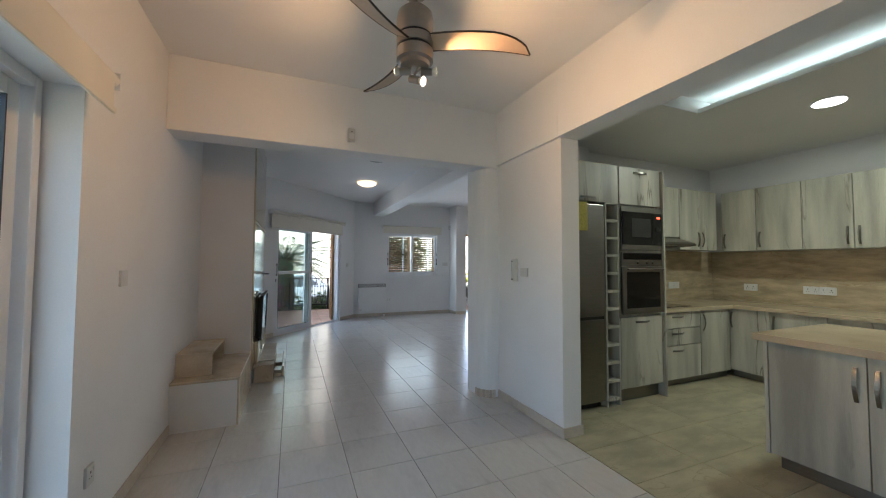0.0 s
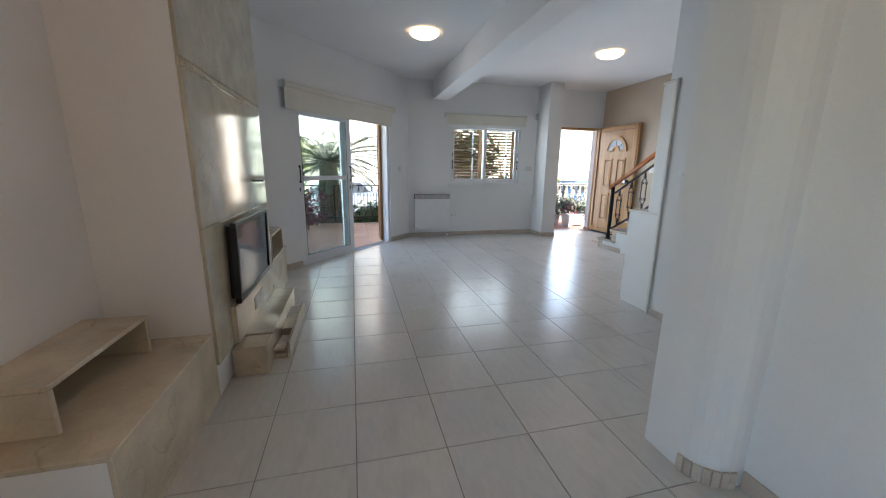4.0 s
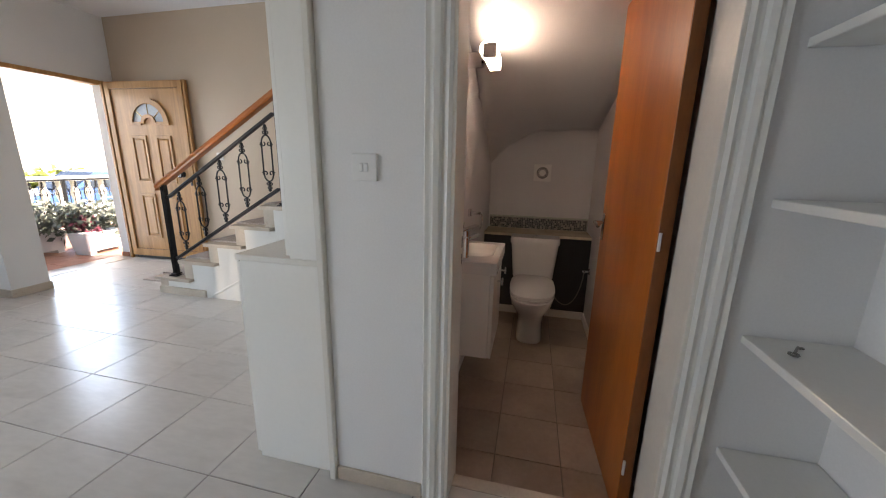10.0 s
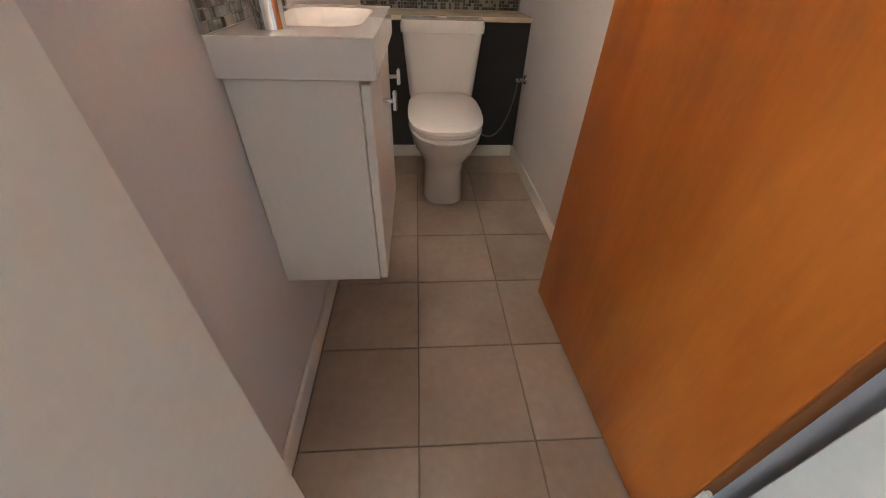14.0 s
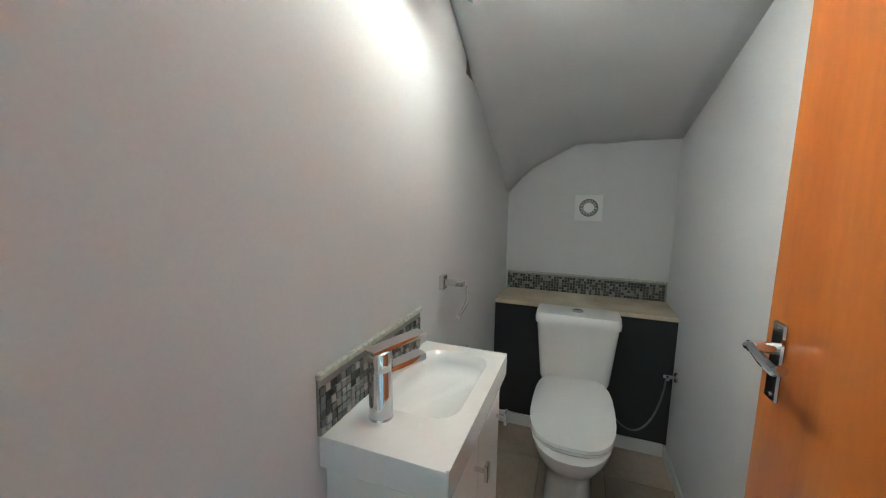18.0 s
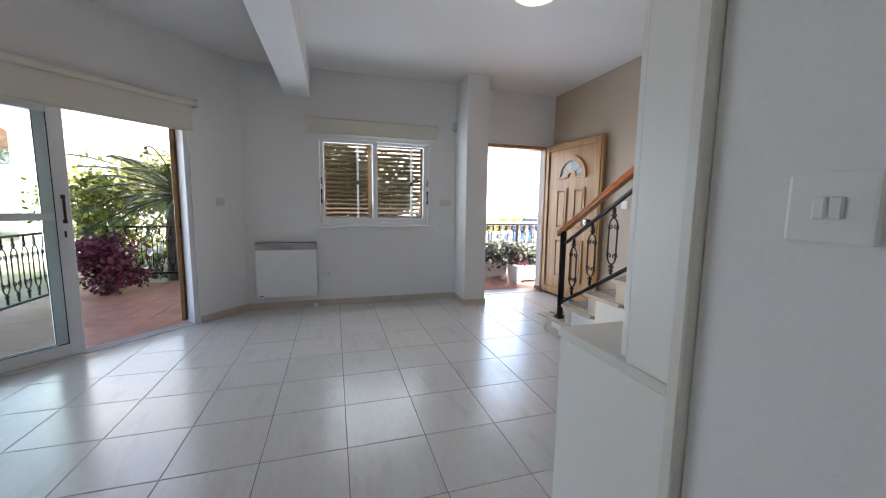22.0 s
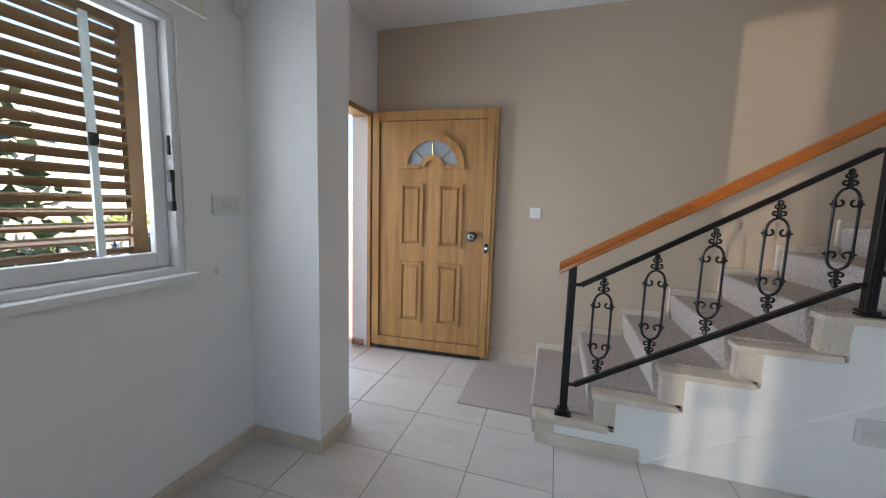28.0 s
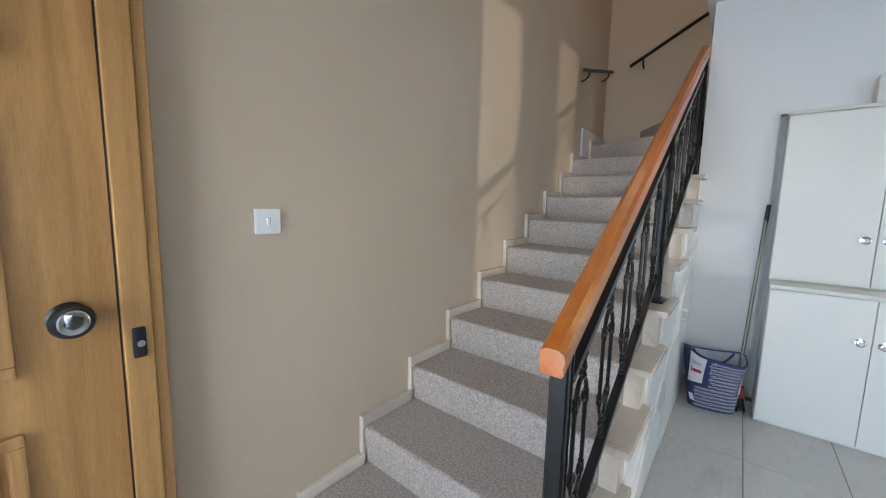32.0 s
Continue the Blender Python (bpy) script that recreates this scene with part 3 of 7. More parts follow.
# carpet runner
pts = []
for k in range(1, 10):
    f, z = nose(k), RISE * k
    pts += [(f - 0.006, RISE * (k - 1) + (0.014 if k > 1 else 0.016)), (f + 0.012, z - 0.052), (f + 0.0155, z - 0.010), (f + 0.0145, z + 0.004), (f + 0.010, z + 0.0105), (f + 0.002, z + 0.014)]
pts += [(5.85, RISE * 9 + 0.014)]
low = []
for k in range(9, 0, -1):
    f, z = nose(k), RISE * k
    low += [(f + 0.0005, z + 0.0005), (f + 0.0005, z - 0.0305), (f - 0.0215, z - 0.0305), (f - 0.0215, RISE * (k - 1) + (0.0005 if k > 1 else 0.016))]
low = [(5.85, RISE * 9 + 0.0005)] + low
bm = B()
prism(bm, pts + low, 5.835, 6.735, m=Matrix(((0, 0, 1, 0), (1, 0, 0, 0), (0, 1, 0, 0), (0, 0, 0, 1))))
runner = solo("stair_carpet", bm, CARPET, "grey-beige looped carpet runner fitted over the steps", "carpet")
for ob in (stair, runner):
    ob.location.z -= 0.018
solo("door_mat", blk((5.985, 8.52, 0.001, 6.70, 9.0, 0.010), bevel=0.003), CARPET, "grey-beige looped mat on the floor tiles", "mat")

# ---- balustrade ----
BX = 5.824
bal = thing("stair_balustrade", (BX, 8.338, RISE), "black wrought iron balustrade with a varnished wooden handrail", "balustrade")


def ztop(y):
    return 0.930 + (8.255 - y) * 0.603


def zlow(y):
    return 0.338 + (8.29 - y) * 0.586


def zrail(y):
    return 0.997 + (8.40 - y) * 0.588


for y, k in ((8.338, 1), (7.085, 5), (5.905, 9)):
    z = RISE * k - 0.018
    bm = blk((BX - 0.021, y - 0.021, z, BX + 0.021, y + 0.021, zrail(y) - 0.02), bevel=0.003)
    for s in (-1, 1):
        box(bm, BX - 0.025, y + s * 0.010 - 0.003, z + 0.02, BX + 0.025, y + s * 0.010 + 0.003, zrail(y) - 0.02)
    nw = part("newel_post", bm, IRON, bal)
    part("foot_plate", blk((BX - 0.045, y - 0.045, z, BX + 0.045, y + 0.045, z + 0.010), (BX - 0.032, y - 0.032, z + 0.010, BX + 0.032, y + 0.032, z + 0.026), bevel=0.003), IRON, nw)


def bar(bm, y0, z0, y1, z1, w, h):
    """A flat bar in the plane of the balustrade."""
    d = Vector((0, y1 - y0, z1 - z0))
    sub = bmesh.new()
    bmesh.ops.create_cube(sub, size=1)
    bmesh.ops.scale(sub, vec=(w, d.length, h), verts=sub.verts)
    bmesh.ops.bevel(sub, geom=sub.edges[:], offset=0.003, segments=1, affect="EDGES")
    a = math.atan2(d.z, d.y)
    merge(bm, sub, Matrix.Translation((BX, (y0 + y1) / 2, (z0 + z1) / 2)) @ Matrix.Rotation(a, 4, "X"))


for ya, yb in ((8.290, 7.130), (7.040, 5.950)):
    bm = B()
    bar(bm, ya, ztop(ya), yb, ztop(yb), 0.030, 0.026)
    for y in (ya, yb):
        rod(bm, (BX, y, ztop(y)), (BX, y + (0.03 if y == ya else -0.03), ztop(y)), 0.010, 8)
    part("top_bar", bm, IRON, bal, smooth=False)
    bm = B()
    bar(bm, ya, zlow(ya), yb, zlow(yb), 0.030, 0.026)
    for y in (ya, yb):
        rod(bm, (BX, y, zlow(y)), (BX, y + (0.03 if y == ya else -0.03), zlow(y)), 0.010, 8)
    part("bottom_bar", bm, IRON, bal)


def scroll_panel():
    """One cast baluster: two bars, four curls and a stacked finial at each end."""
    bm = B()
    h, w = 0.27, 0.045
    for s in (-1, 1):
        rod(bm, (0, s * w, -0.115), (0, s * w, 0.115), 0.0065, 6)
        for e in (-1, 1):
            rod(bm, (0, s * w, e * 0.094), (0, s * w, e * 0.130), 0.0092, 6)
            rod(bm, (0, s * w, e * 0.112), (0, s * (w + 0.015), e * 0.112), 0.0055, 6)
            tube(bm, [(0, s * (w - 0.001 - 0.041 * (1 - math.cos(a))), e * (0.120 + 0.062 * math.sin(a))) for a in np.linspace(0, 1.45, 6)], 0.0065, 5)
            tube(bm, [(0, s * (0.0275 + 0.0145 * math.cos(a)), e * (0.116 - 0.0145 * math.sin(a))) for a in np.linspace(-0.1, 4.4, 9)], 0.0055, 5)
            tube(bm, [(0, s * (0.017 + 0.009 * math.cos(a)), e * (0.205 + 0.009 * math.sin(a))) for a in np.linspace(-2.0, 2.2, 7)], 0.0055, 5)
            tube(bm, [(0, s * (0.011 + 0.008 * math.cos(a)), e * (0.236 + 0.008 * math.sin(a))) for a in np.linspace(-2.2, 2.0, 6)], 0.005, 5)
    for e in (-1, 1):
        lathe(bm, [(0.006, 0), (0.013, 0.012), (0.008, 0.03), (0.011, 0.05), (0.007, 0.06), (0.013, 0.075), (0.013, 0.083), (0.006, 0.09)], n=8,
              m=Matrix.Translation((0, 0, e * 0.178)) @ (Matrix() if e > 0 else Matrix.Rotation(math.pi, 4, "X")))
    return finish(bm, IRON, "baluster", True)


panel = scroll_panel()
for y in (8.175, 7.935, 7.695, 7.455, 7.215, 6.905, 6.680, 6.460, 6.235, 6.035):
    ob = new("baluster", panel)
    ob.parent = bal
    ob.location = Vector((BX, y, (ztop(y) + zlow(y)) / 2)) - BASE[bal]
bm = B()
prof = [(-0.030, -0.020), (-0.024, -0.026), (0.024, -0.026), (0.030, -0.020), (0.027, -0.006), (0.032, 0.008), (0.028, 0.022), (0.014, 0.029), (-0.014, 0.029), (-0.028, 0.022), (-0.032, 0.008), (-0.027, -0.006)]
ends = []
for y in (8.408, 5.83):
    ends.append([bm.verts.new((BX + px, y, zrail(y) + pz * 1.15)) for px, pz in prof])
for i in range(len(prof)):
    j = (i + 1) % len(prof)
    bm.faces.new((ends[0][i], ends[0][j], ends[1][j], ends[1][i]))
bm.faces.new(ends[0][::-1])
bm.faces.new(ends[1])
bmesh.ops.recalc_face_normals(bm, faces=bm.faces)
part("handrail", bm, RAILWOOD, bal, "orange varnished moulded wooden handrail")
# short wall rails
for pa, pb, nm in (((6.70, 5.815, 2.555), (6.70, 4.99, 2.77), 1), ((6.535, 4.985, 2.79), (5.75, 4.985, 3.205), 2)):
    wr = thing("wall_handrail", pa, "short black iron rail fixed to the beige wall", "handrail", "wall rails of the stairs")
    bm = B()
    rod(bm, pa, pb, 0.016, 10)
    part("bar", bm, IRON, wr)
    for t in (0.15, 0.85):
        p = Vector(pa).lerp(Vector(pb), t)
        n = Vector((1, 0, 0)) if nm == 1 else Vector((0, -1, 0))
        bm = B()
        tube(bm, [p, p + Vector((0, 0, -0.05)), p + n * 0.03 + Vector((0, 0, -0.075)), p + n * 0.068 + Vector((0, 0, -0.085))], 0.008, 6)
        part("bracket", bm, IRON, wr)


# ---- front door ----
HG, FR = Vector((6.655, 9.99, 0)), Vector((6.715, 8.945, 0))
du = (FR - HG).normalized()
dn = Vector((du.y, -du.x, 0))          # into the room
DM = Matrix(((du.x, dn.x, 0, HG.x), (du.y, dn.y, 0, HG.y), (0, 0, 1, 0.012), (0, 0, 0, 1)))
if dn.x > 0:
    dn = -dn
    DM = Matrix(((du.x, dn.x, 0, HG.x), (du.y, dn.y, 0, HG.y), (0, 0, 1, 0.012), (0, 0, 0, 1)))
fd = thing("front_door", (6.66, 9.45, 0.0), "open oak-veneered front door with raised panels and a fanlight", "door")


def dpart(name, bm, mat, parent=None, label="", smooth=False):
    return part(name, bm, mat, parent or fd, label, smooth, m=DM)


dpart("leaf", blk((0.0, -0.045, 0.03, 1.045, 0.0, 2.08), bevel=0.003), OAK)
bm = blk((0.0, 0.0, 0.03, 0.062, 0.018, 2.08), (0.985, 0.0, 0.03, 1.045, 0.018, 2.08), (0.0622, 0.0, 2.005, 0.9848, 0.018, 2.08), (0.0622, 0.0, 0.03, 0.9848, 0.018, 0.115), bevel=0.004)
dpart("border", bm, OAK)
# raised black strips stand in for the shaded gap inside the border
dpart("shadow_gap", blk((0.0625, 0.0, 0.118, 0.0665, 0.0012, 2.002), (0.9805, 0.0, 0.118, 0.9845, 0.0012, 2.002), (0.067, 0.0, 1.999, 0.98, 0.0012, 2.003), (0.067, 0.0, 0.1155, 0.98, 0.0012, 0.1185)), BLACK)
dpart("rebate_edge", blk((1.0455, -0.03, 0.03, 1.075, 0.010, 2.085), bevel=0.003), OAK)
dpart("weather_seal", blk((0.05, -0.03, 0.0, 1.0, 0.012, 0.029)), BLACK)


def raised_panel(u0, u1, z0, z1):
    p = dpart("panel_moulding", blk((u0, 0.0, z0, u1, 0.014, z0 + 0.028), (u0, 0.0, z1 - 0.028, u1, 0.014, z1), (u0, 0.0, z0 + 0.0282, u0 + 0.028, 0.014, z1 - 0.0282), (u1 - 0.028, 0.0, z0 + 0.0282, u1, 0.014, z1 - 0.0282), bevel=0.006), OAK)
    q = bmesh.new()
    bmesh.ops.create_cube(q, size=1)
    bmesh.ops.scale(q, vec=(u1 - u0 - 0.075, 0.012, z1 - z0 - 0.075), verts=q.verts)
    for v in q.verts:
        if v.co.y > 0:
            v.co.x *= 0.80
            v.co.z *= 0.92
    bmesh.ops.translate(q, vec=((u0 + u1) / 2, 0.006, (z0 + z1) / 2), verts=q.verts)
    dpart("panel_field", q, OAK, p)


for u0, u1 in ((0.255, 0.466), (0.594, 0.806)):
    raised_panel(u0, u1, 0.942, 1.489)
    raised_panel(u0, u1, 0.265, 0.815)
C, R = 0.536, 0.275


def half_ring(r0, r1, y0, y1, cu, cz, n=18, a0=0.0, a1=math.pi):
    bm = B()
    A = np.linspace(a0, a1, n)
    ring = [(cu + r1 * math.cos(a), cz + r1 * math.sin(a)) for a in A] + [(cu + r0 * math.cos(a), cz + r0 * math.sin(a)) for a in A[::-1]]
    prism(bm, ring, y0, y1, m=Matrix(((1, 0, 0, 0), (0, 0, 1, 0), (0, 1, 0, 0), (0, 0, 0, 1))))
    return bm


fl = dpart("fanlight", half_ring(0.065, 0.24, 0.001, 0.004, C, 1.640), FROST, label="half-round frosted fanlight with gilt bars")
dpart("fanlight_arch", half_ring(0.215, 0.275, 0.0, 0.022, C, 1.622), OAK, fl)
dpart("fanlight_inner_arch", half_ring(0.060, 0.100, 0.0, 0.020, C, 1.622), OAK, fl)
dpart("fanlight_sill", blk((C - 0.275, 0.0, 1.607, C - 0.101, 0.020, 1.643), (C + 0.101, 0.0, 1.607, C + 0.275, 0.020, 1.643), bevel=0.004), OAK, fl)
BRASS = material("brass", (0.7, 0.5, 0.2), 0.25, metal=1.0, scale=6, amount=0.1)
for a in (0.72, math.pi / 2, math.pi - 0.72):
    bm = B()
    rod(bm, (C + 0.10 * math.cos(a), 0.006, 1.622 + 0.10 * math.sin(a)), (C + 0.225 * math.cos(a), 0.006, 1.622 + 0.225 * math.sin(a)), 0.004, 6)
    dpart("glazing_bar", bm, BRASS, fl)
bm = B()
lathe(bm, [(0.036, 0), (0.038, 0.006), (0.030, 0.012), (0.020, 0.022), (0.034, 0.034), (0.040, 0.046), (0.036, 0.058), (0.016, 0.062)], m=Matrix.Translation((0.893, 0.0, 1.055)) @ Matrix.Rotation(-math.pi / 2, 4, "X"))
kb = dpart("door_knob", bm, BLACK, label="round black knob with a chrome rim", smooth=True)
bm = B()
lathe(bm, [(0.026, 0), (0.028, 0.002), (0.024, 0.004)], m=Matrix.Translation((0.893, 0.058, 1.055)) @ Matrix.Rotation(-math.pi / 2, 4, "X"))
dpart("knob_rim", bm, CHROME, kb, smooth=True)
dpart("lock_plate", blk((1.000, 0.018, 0.925, 1.028, 0.026, 1.005), bevel=0.006), BLACK)
bm = B()
rod(bm, (1.014, 0.018, 0.965), (1.014, 0.036, 0.965), 0.009, 10)
dpart("lock_cylinder", bm, CHROME)
# frame in the opening
df = thing("door_1", (6.1, 10.1, 0), "oak front door frame in the open doorway", "door frame", kind="structure")
part("jamb", blk((5.62, 10.015, 0, 5.665, 10.16, 2.10), bevel=0.003), OAK, df)
part("jamb", blk((6.628, 10.000, 0, 6.662, 10.035, 2.10), bevel=0.003), OAK, df)
part("head", blk((5.6655, 10.01, 2.055, 6.6275, 10.16, 2.10), bevel=0.003), OAK, df)
part("sill", blk((5.62, 10.0, -0.10, 6.66, 10.26, 0.004), bevel=0.004), SKIRT, df)


# ---- switches and sockets ----
def plate(name, at, face, w, h, label, category, mat=PLASTIC, rockers=1, sockets=0, depth=0.011):
    """A wall plate; face is the way that it looks: +x, -x, +y, -y."""
    t = thing(name, at, label, category)
    rot = {"-y": 0, "+x": math.pi / 2, "+y": math.pi, "-x": -math.pi / 2}[face]
    m = Matrix.Translation(at) @ Matrix.Rotation(rot, 4, "Z")
    part("plate", blk((-w / 2, -depth, -h / 2, w / 2, 0.002, h / 2), bevel=0.004), mat, t, m=m)
    for i in range(rockers):
        x = (i - (rockers - 1) / 2) * 0.016
        part("rocker", blk((x - 0.0070, -depth - 0.004, -0.014, x + 0.0070, -depth + 0.001, 0.014), bevel=0.0025), mat, t, m=m)
    for i in range(sockets):
        x = (i - (sockets - 1) / 2) * 0.066
        part("socket_slot", blk((x - 0.0035, -depth - 0.0006, 0.006, x + 0.0035, -depth + 0.001, 0.018), (x - 0.014, -depth - 0.0006, -0.014, x - 0.007, -depth + 0.001, -0.009), (x + 0.007, -depth - 0.0006, -0.014, x + 0.014, -depth + 0.001, -0.009)), BLACK, t, m=m)
        part("rocker", blk((x + 0.017, -depth - 0.003, 0.012, x + 0.027, -depth + 0.001, 0.030), bevel=0.002), mat, t, m=m)
    return t


plate("light_switch", (6.769, 8.603, 1.278), "-x", 0.085, 0.085, "white single rocker switch on the beige wall", "switch")
plate("light_switch", (4.289, 5.614, 1.237), "-x", 0.086, 0.086, "white double rocker switch beside the cloakroom door", "switch", rockers=2)
plate("light_switch", (5.13, 9.979, 1.285), "-y", 0.145, 0.086, "white triple switch plate near the front door", "switch", mat=OLDPLASTIC, rockers=3)
plate("light_switch", (3.239, 3.70, 1.225), "-x", 0.10, 0.075, "old white switch plate beside the intercom", "switch", mat=OLDPLASTIC, rockers=1)
plate("light_switch", (0.501, 3.49, 1.214), "+x", 0.085, 0.085, "old white switch on the dining wall", "switch", mat=OLDPLASTIC)
plate("wall_socket", (3.60, 9.979, 0.395), "-y", 0.146, 0.086, "white double socket beside the heater", "socket", rockers=0, sockets=2)
plate("wall_socket", (0.501, 3.20, 0.33), "+x", 0.07, 0.09, "small grey socket low on the dining wall", "socket", mat=OLDPLASTIC, rockers=0, sockets=1)
m = PM @ Matrix.Translation((2.18, 0, 1.26))
p = m.translation
t = thing("light_switch", p, "old white switch on the wall beside the patio door", "switch")
part("plate", blk((-0.043, -0.011, -0.043, 0.043, 0.002, 0.043), bevel=0.004), OLDPLASTIC, t, m=m)
part("rocker", blk((-0.008, -0.015, -0.014, 0.008, -0.010, 0.014), bevel=0.002), OLDPLASTIC, t, m=m)
ic = thing("intercom_handset", (3.225, 3.83, 1.245), "cream wall intercom handset on the stub wall", "intercom")
part("body", blk((3.205, 3.80, 1.14, 3.2395, 3.855, 1.345), bevel=0.006), OLDPLASTIC, ic)
part("handset", blk((3.192, 3.806, 1.150, 3.2048, 3.849, 1.338), bevel=0.005), OLDPLASTIC, ic, "slim cream handset")
part("speaker_slot", blk((3.1912, 3.818, 1.318, 3.1922, 3.838, 1.328)), BLACK, ic)
part("microphone_slot", blk((3.1912, 3.814, 1.156, 3.1922, 3.842, 1.166)), BLACK, ic)
for i in range(5):
    part("key_mark", blk((3.1912, 3.826, 1.235 + i * 0.015, 3.1922, 3.840, 1.240 + i * 0.015)), material("green_key_print", (0.10, 0.22, 0.10), 0.5, scale=9), ic)
for at, face in (((1.787, 4.118, 2.375), "-y"), ((5.25, 9.978, 2.26), "-y")):
    pr = thing("alarm_sensor", at, "small cream alarm sensor fixed high on the wall", "sensor", "alarm sensors")
    part("housing", blk((at[0] - 0.03, at[1] - 0.04, at[2] - 0.055, at[0] + 0.03, at[1], at[2] + 0.055), bevel=0.010), OLDPLASTIC, pr)
    part("lens", blk((at[0] - 0.02, at[1] - 0.044, at[2] - 0.035, at[0] + 0.02, at[1] - 0.0395, at[2] + 0.01), bevel=0.003), PLASTIC, pr)
    part("indicator", blk((at[0] - 0.005, at[1] - 0.043, at[2] + 0.020, at[0] + 0.005, at[1] - 0.039, at[2] + 0.026)), BLACK, pr)

# ---- patio door, blind and shutter ----
pd = thing("window_1", P0, "white aluminium sliding patio door, half open", "patio door", kind="structure")


def ppart(name, bm, mat, parent=None, label=""):
    return part(name, bm, mat, parent or pd, label, m=PM)


ppart("frame_side", blk((-0.03, 0.02, 0, 0.01, 0.14, 2.02), bevel=0.003), ALU)
ppart("frame_side", blk((1.855, 0.02, 0, 1.90, 0.14, 2.02), bevel=0.003), ALU)
ppart("frame_head", blk((0.0105, 0.02, 1.98, 1.8545, 0.14, 2.02), bevel=0.003), ALU)
ppart("track", blk((0.0105, 0.02, -0.002, 1.8545, 0.14, 0.010), (0.0105, 0.055, 0.010, 1.8545, 0.060, 0.022), (0.0105, 0.10, 0.010, 1.8545, 0.105, 0.022)), ALU)
for u0, u1, y, zb in ((0.012, 1.005, 0.040, 0.022), (0.05, 0.945, 0.085, 0.022)):
    s = ppart("sash", blk((u0, y, zb, u0 + 0.082, y + 0.036, 1.978), (u1 - 0.092, y, zb, u1, y + 0.036, 1.978), (u0 + 0.0822, y, zb, u1 - 0.0922, y + 0.036, zb + 0.092), (u0 + 0.0822, y, 1.90, u1 - 0.0922, y + 0.036, 1.978), (u0 + 0.0822, y + 0.002, 1.095, u1 - 0.0922, y + 0.034, 1.150), bevel=0.003), ALU)
    for z0, z1 in ((zb + 0.0922, 1.0948), (1.1502, 1.8998)):
        g = ppart("pane", blk((u0 + 0.0824, y + 0.015, z0, u1 - 0.0924, y + 0.021, z1)), CLEAR, s)
        g.visible_shadow = False
    ppart("gasket", blk((u0 + 0.0822, y - 0.001, zb + 0.0922, u0 + 0.088, y + 0.001, 1.90), (u1 - 0.098, y - 0.001, zb + 0.0922, u1 - 0.0922, y + 0.001, 1.90), (u0 + 0.088, y - 0.001, zb + 0.0922, u1 - 0.098, y + 0.001, zb + 0.099)), BLACK, s)
for u in (0.955, 0.035):
    h = ppart("pull_handle", blk((u - 0.013, 0.012, 1.07, u + 0.013, 0.026, 1.10), (u - 0.013, 0.012, 1.26, u + 0.013, 0.026, 1.29), (u - 0.008, 0.006, 1.08, u + 0.008, 0.018, 1.28), bevel=0.003), BLACK)
    ppart("lock", blk((u - 0.006, 0.030, 0.96, u + 0.006, 0.041, 1.01), bevel=0.002), BLACK, h)
rb = thing("roller_blind", P0 + PU * 0.86 + Vector((0, 0, 1.93)), "cream roller blind pulled most of the way up", "blind", "roller blinds")
bm = B()
rod(bm, (-0.19, -0.085, 2.195), (1.93, -0.085, 2.195), 0.030, 16)
part("roll", bm, FABRIC, rb, smooth=True, m=PM)
part("fabric", blk((-0.17, -0.058, 1.945, 1.91, -0.0555, 2.195)), FABRIC, rb, m=PM)
part("bottom_bar", blk((-0.175, -0.064, 1.925, 1.915, -0.050, 1.946), bevel=0.003), FABRIC, rb, m=PM)
for u in (-0.205, 1.93):
    part("bracket", blk((u, -0.12, 2.155, u + 0.014, -0.001, 2.235), bevel=0.003), PLASTIC, rb, m=PM)
sh = thing("patio_shutter", P0 + PU * 1.80 + PN * -0.25, "brown louvred wooden shutter leaves folded open outside the patio door", "shutter")
for u, swing in ((1.803, -0.78), (1.850, -0.72)):
    y0, y1 = 0.0, 0.26
    LM = PM @ Matrix.Translation((u, 0.152, 0)) @ Matrix.Rotation(swing, 4, "Z")
    part("stile", blk((0.0, y0, 0.03, 0.036, y0 + 0.06, 1.99), bevel=0.003), SHUTTER, sh, m=LM)
    part("stile", blk((0.0, y1 - 0.06, 0.03, 0.036, y1, 1.99), bevel=0.003), SHUTTER, sh, m=LM)
    for z0, z1 in ((0.03, 0.14), (0.98, 1.06), (1.90, 1.99)):
        part("rail", blk((0.0, y0 + 0.0605, z0, 0.036, y1 - 0.0605, z1), bevel=0.003), SHUTTER, sh, m=LM)
    for i in range(33):
        z = 0.165 + i * 0.0535
        if 0.94 < z < 1.09:
            continue
        bm = blk((-0.022, y0 + 0.061, -0.004, 0.022, y1 - 0.061, 0.004))
        bmesh.ops.rotate(bm, cent=(0, 0, 0), matrix=Matrix.Rotation(0.7, 3, "Y"), verts=bm.verts)
        bmesh.ops.translate(bm, vec=(0.018, 0, z), verts=bm.verts)
        part("louvre", bm, SHUTTER, sh, m=LM)
for z in (0.25, 1.02, 1.80):
    bm = B()
    rod(bm, (1.846, 0.147, z - 0.035), (1.846, 0.147, z + 0.035), 0.006, 8)
    part("hinge", bm, BLACK, sh, m=PM)

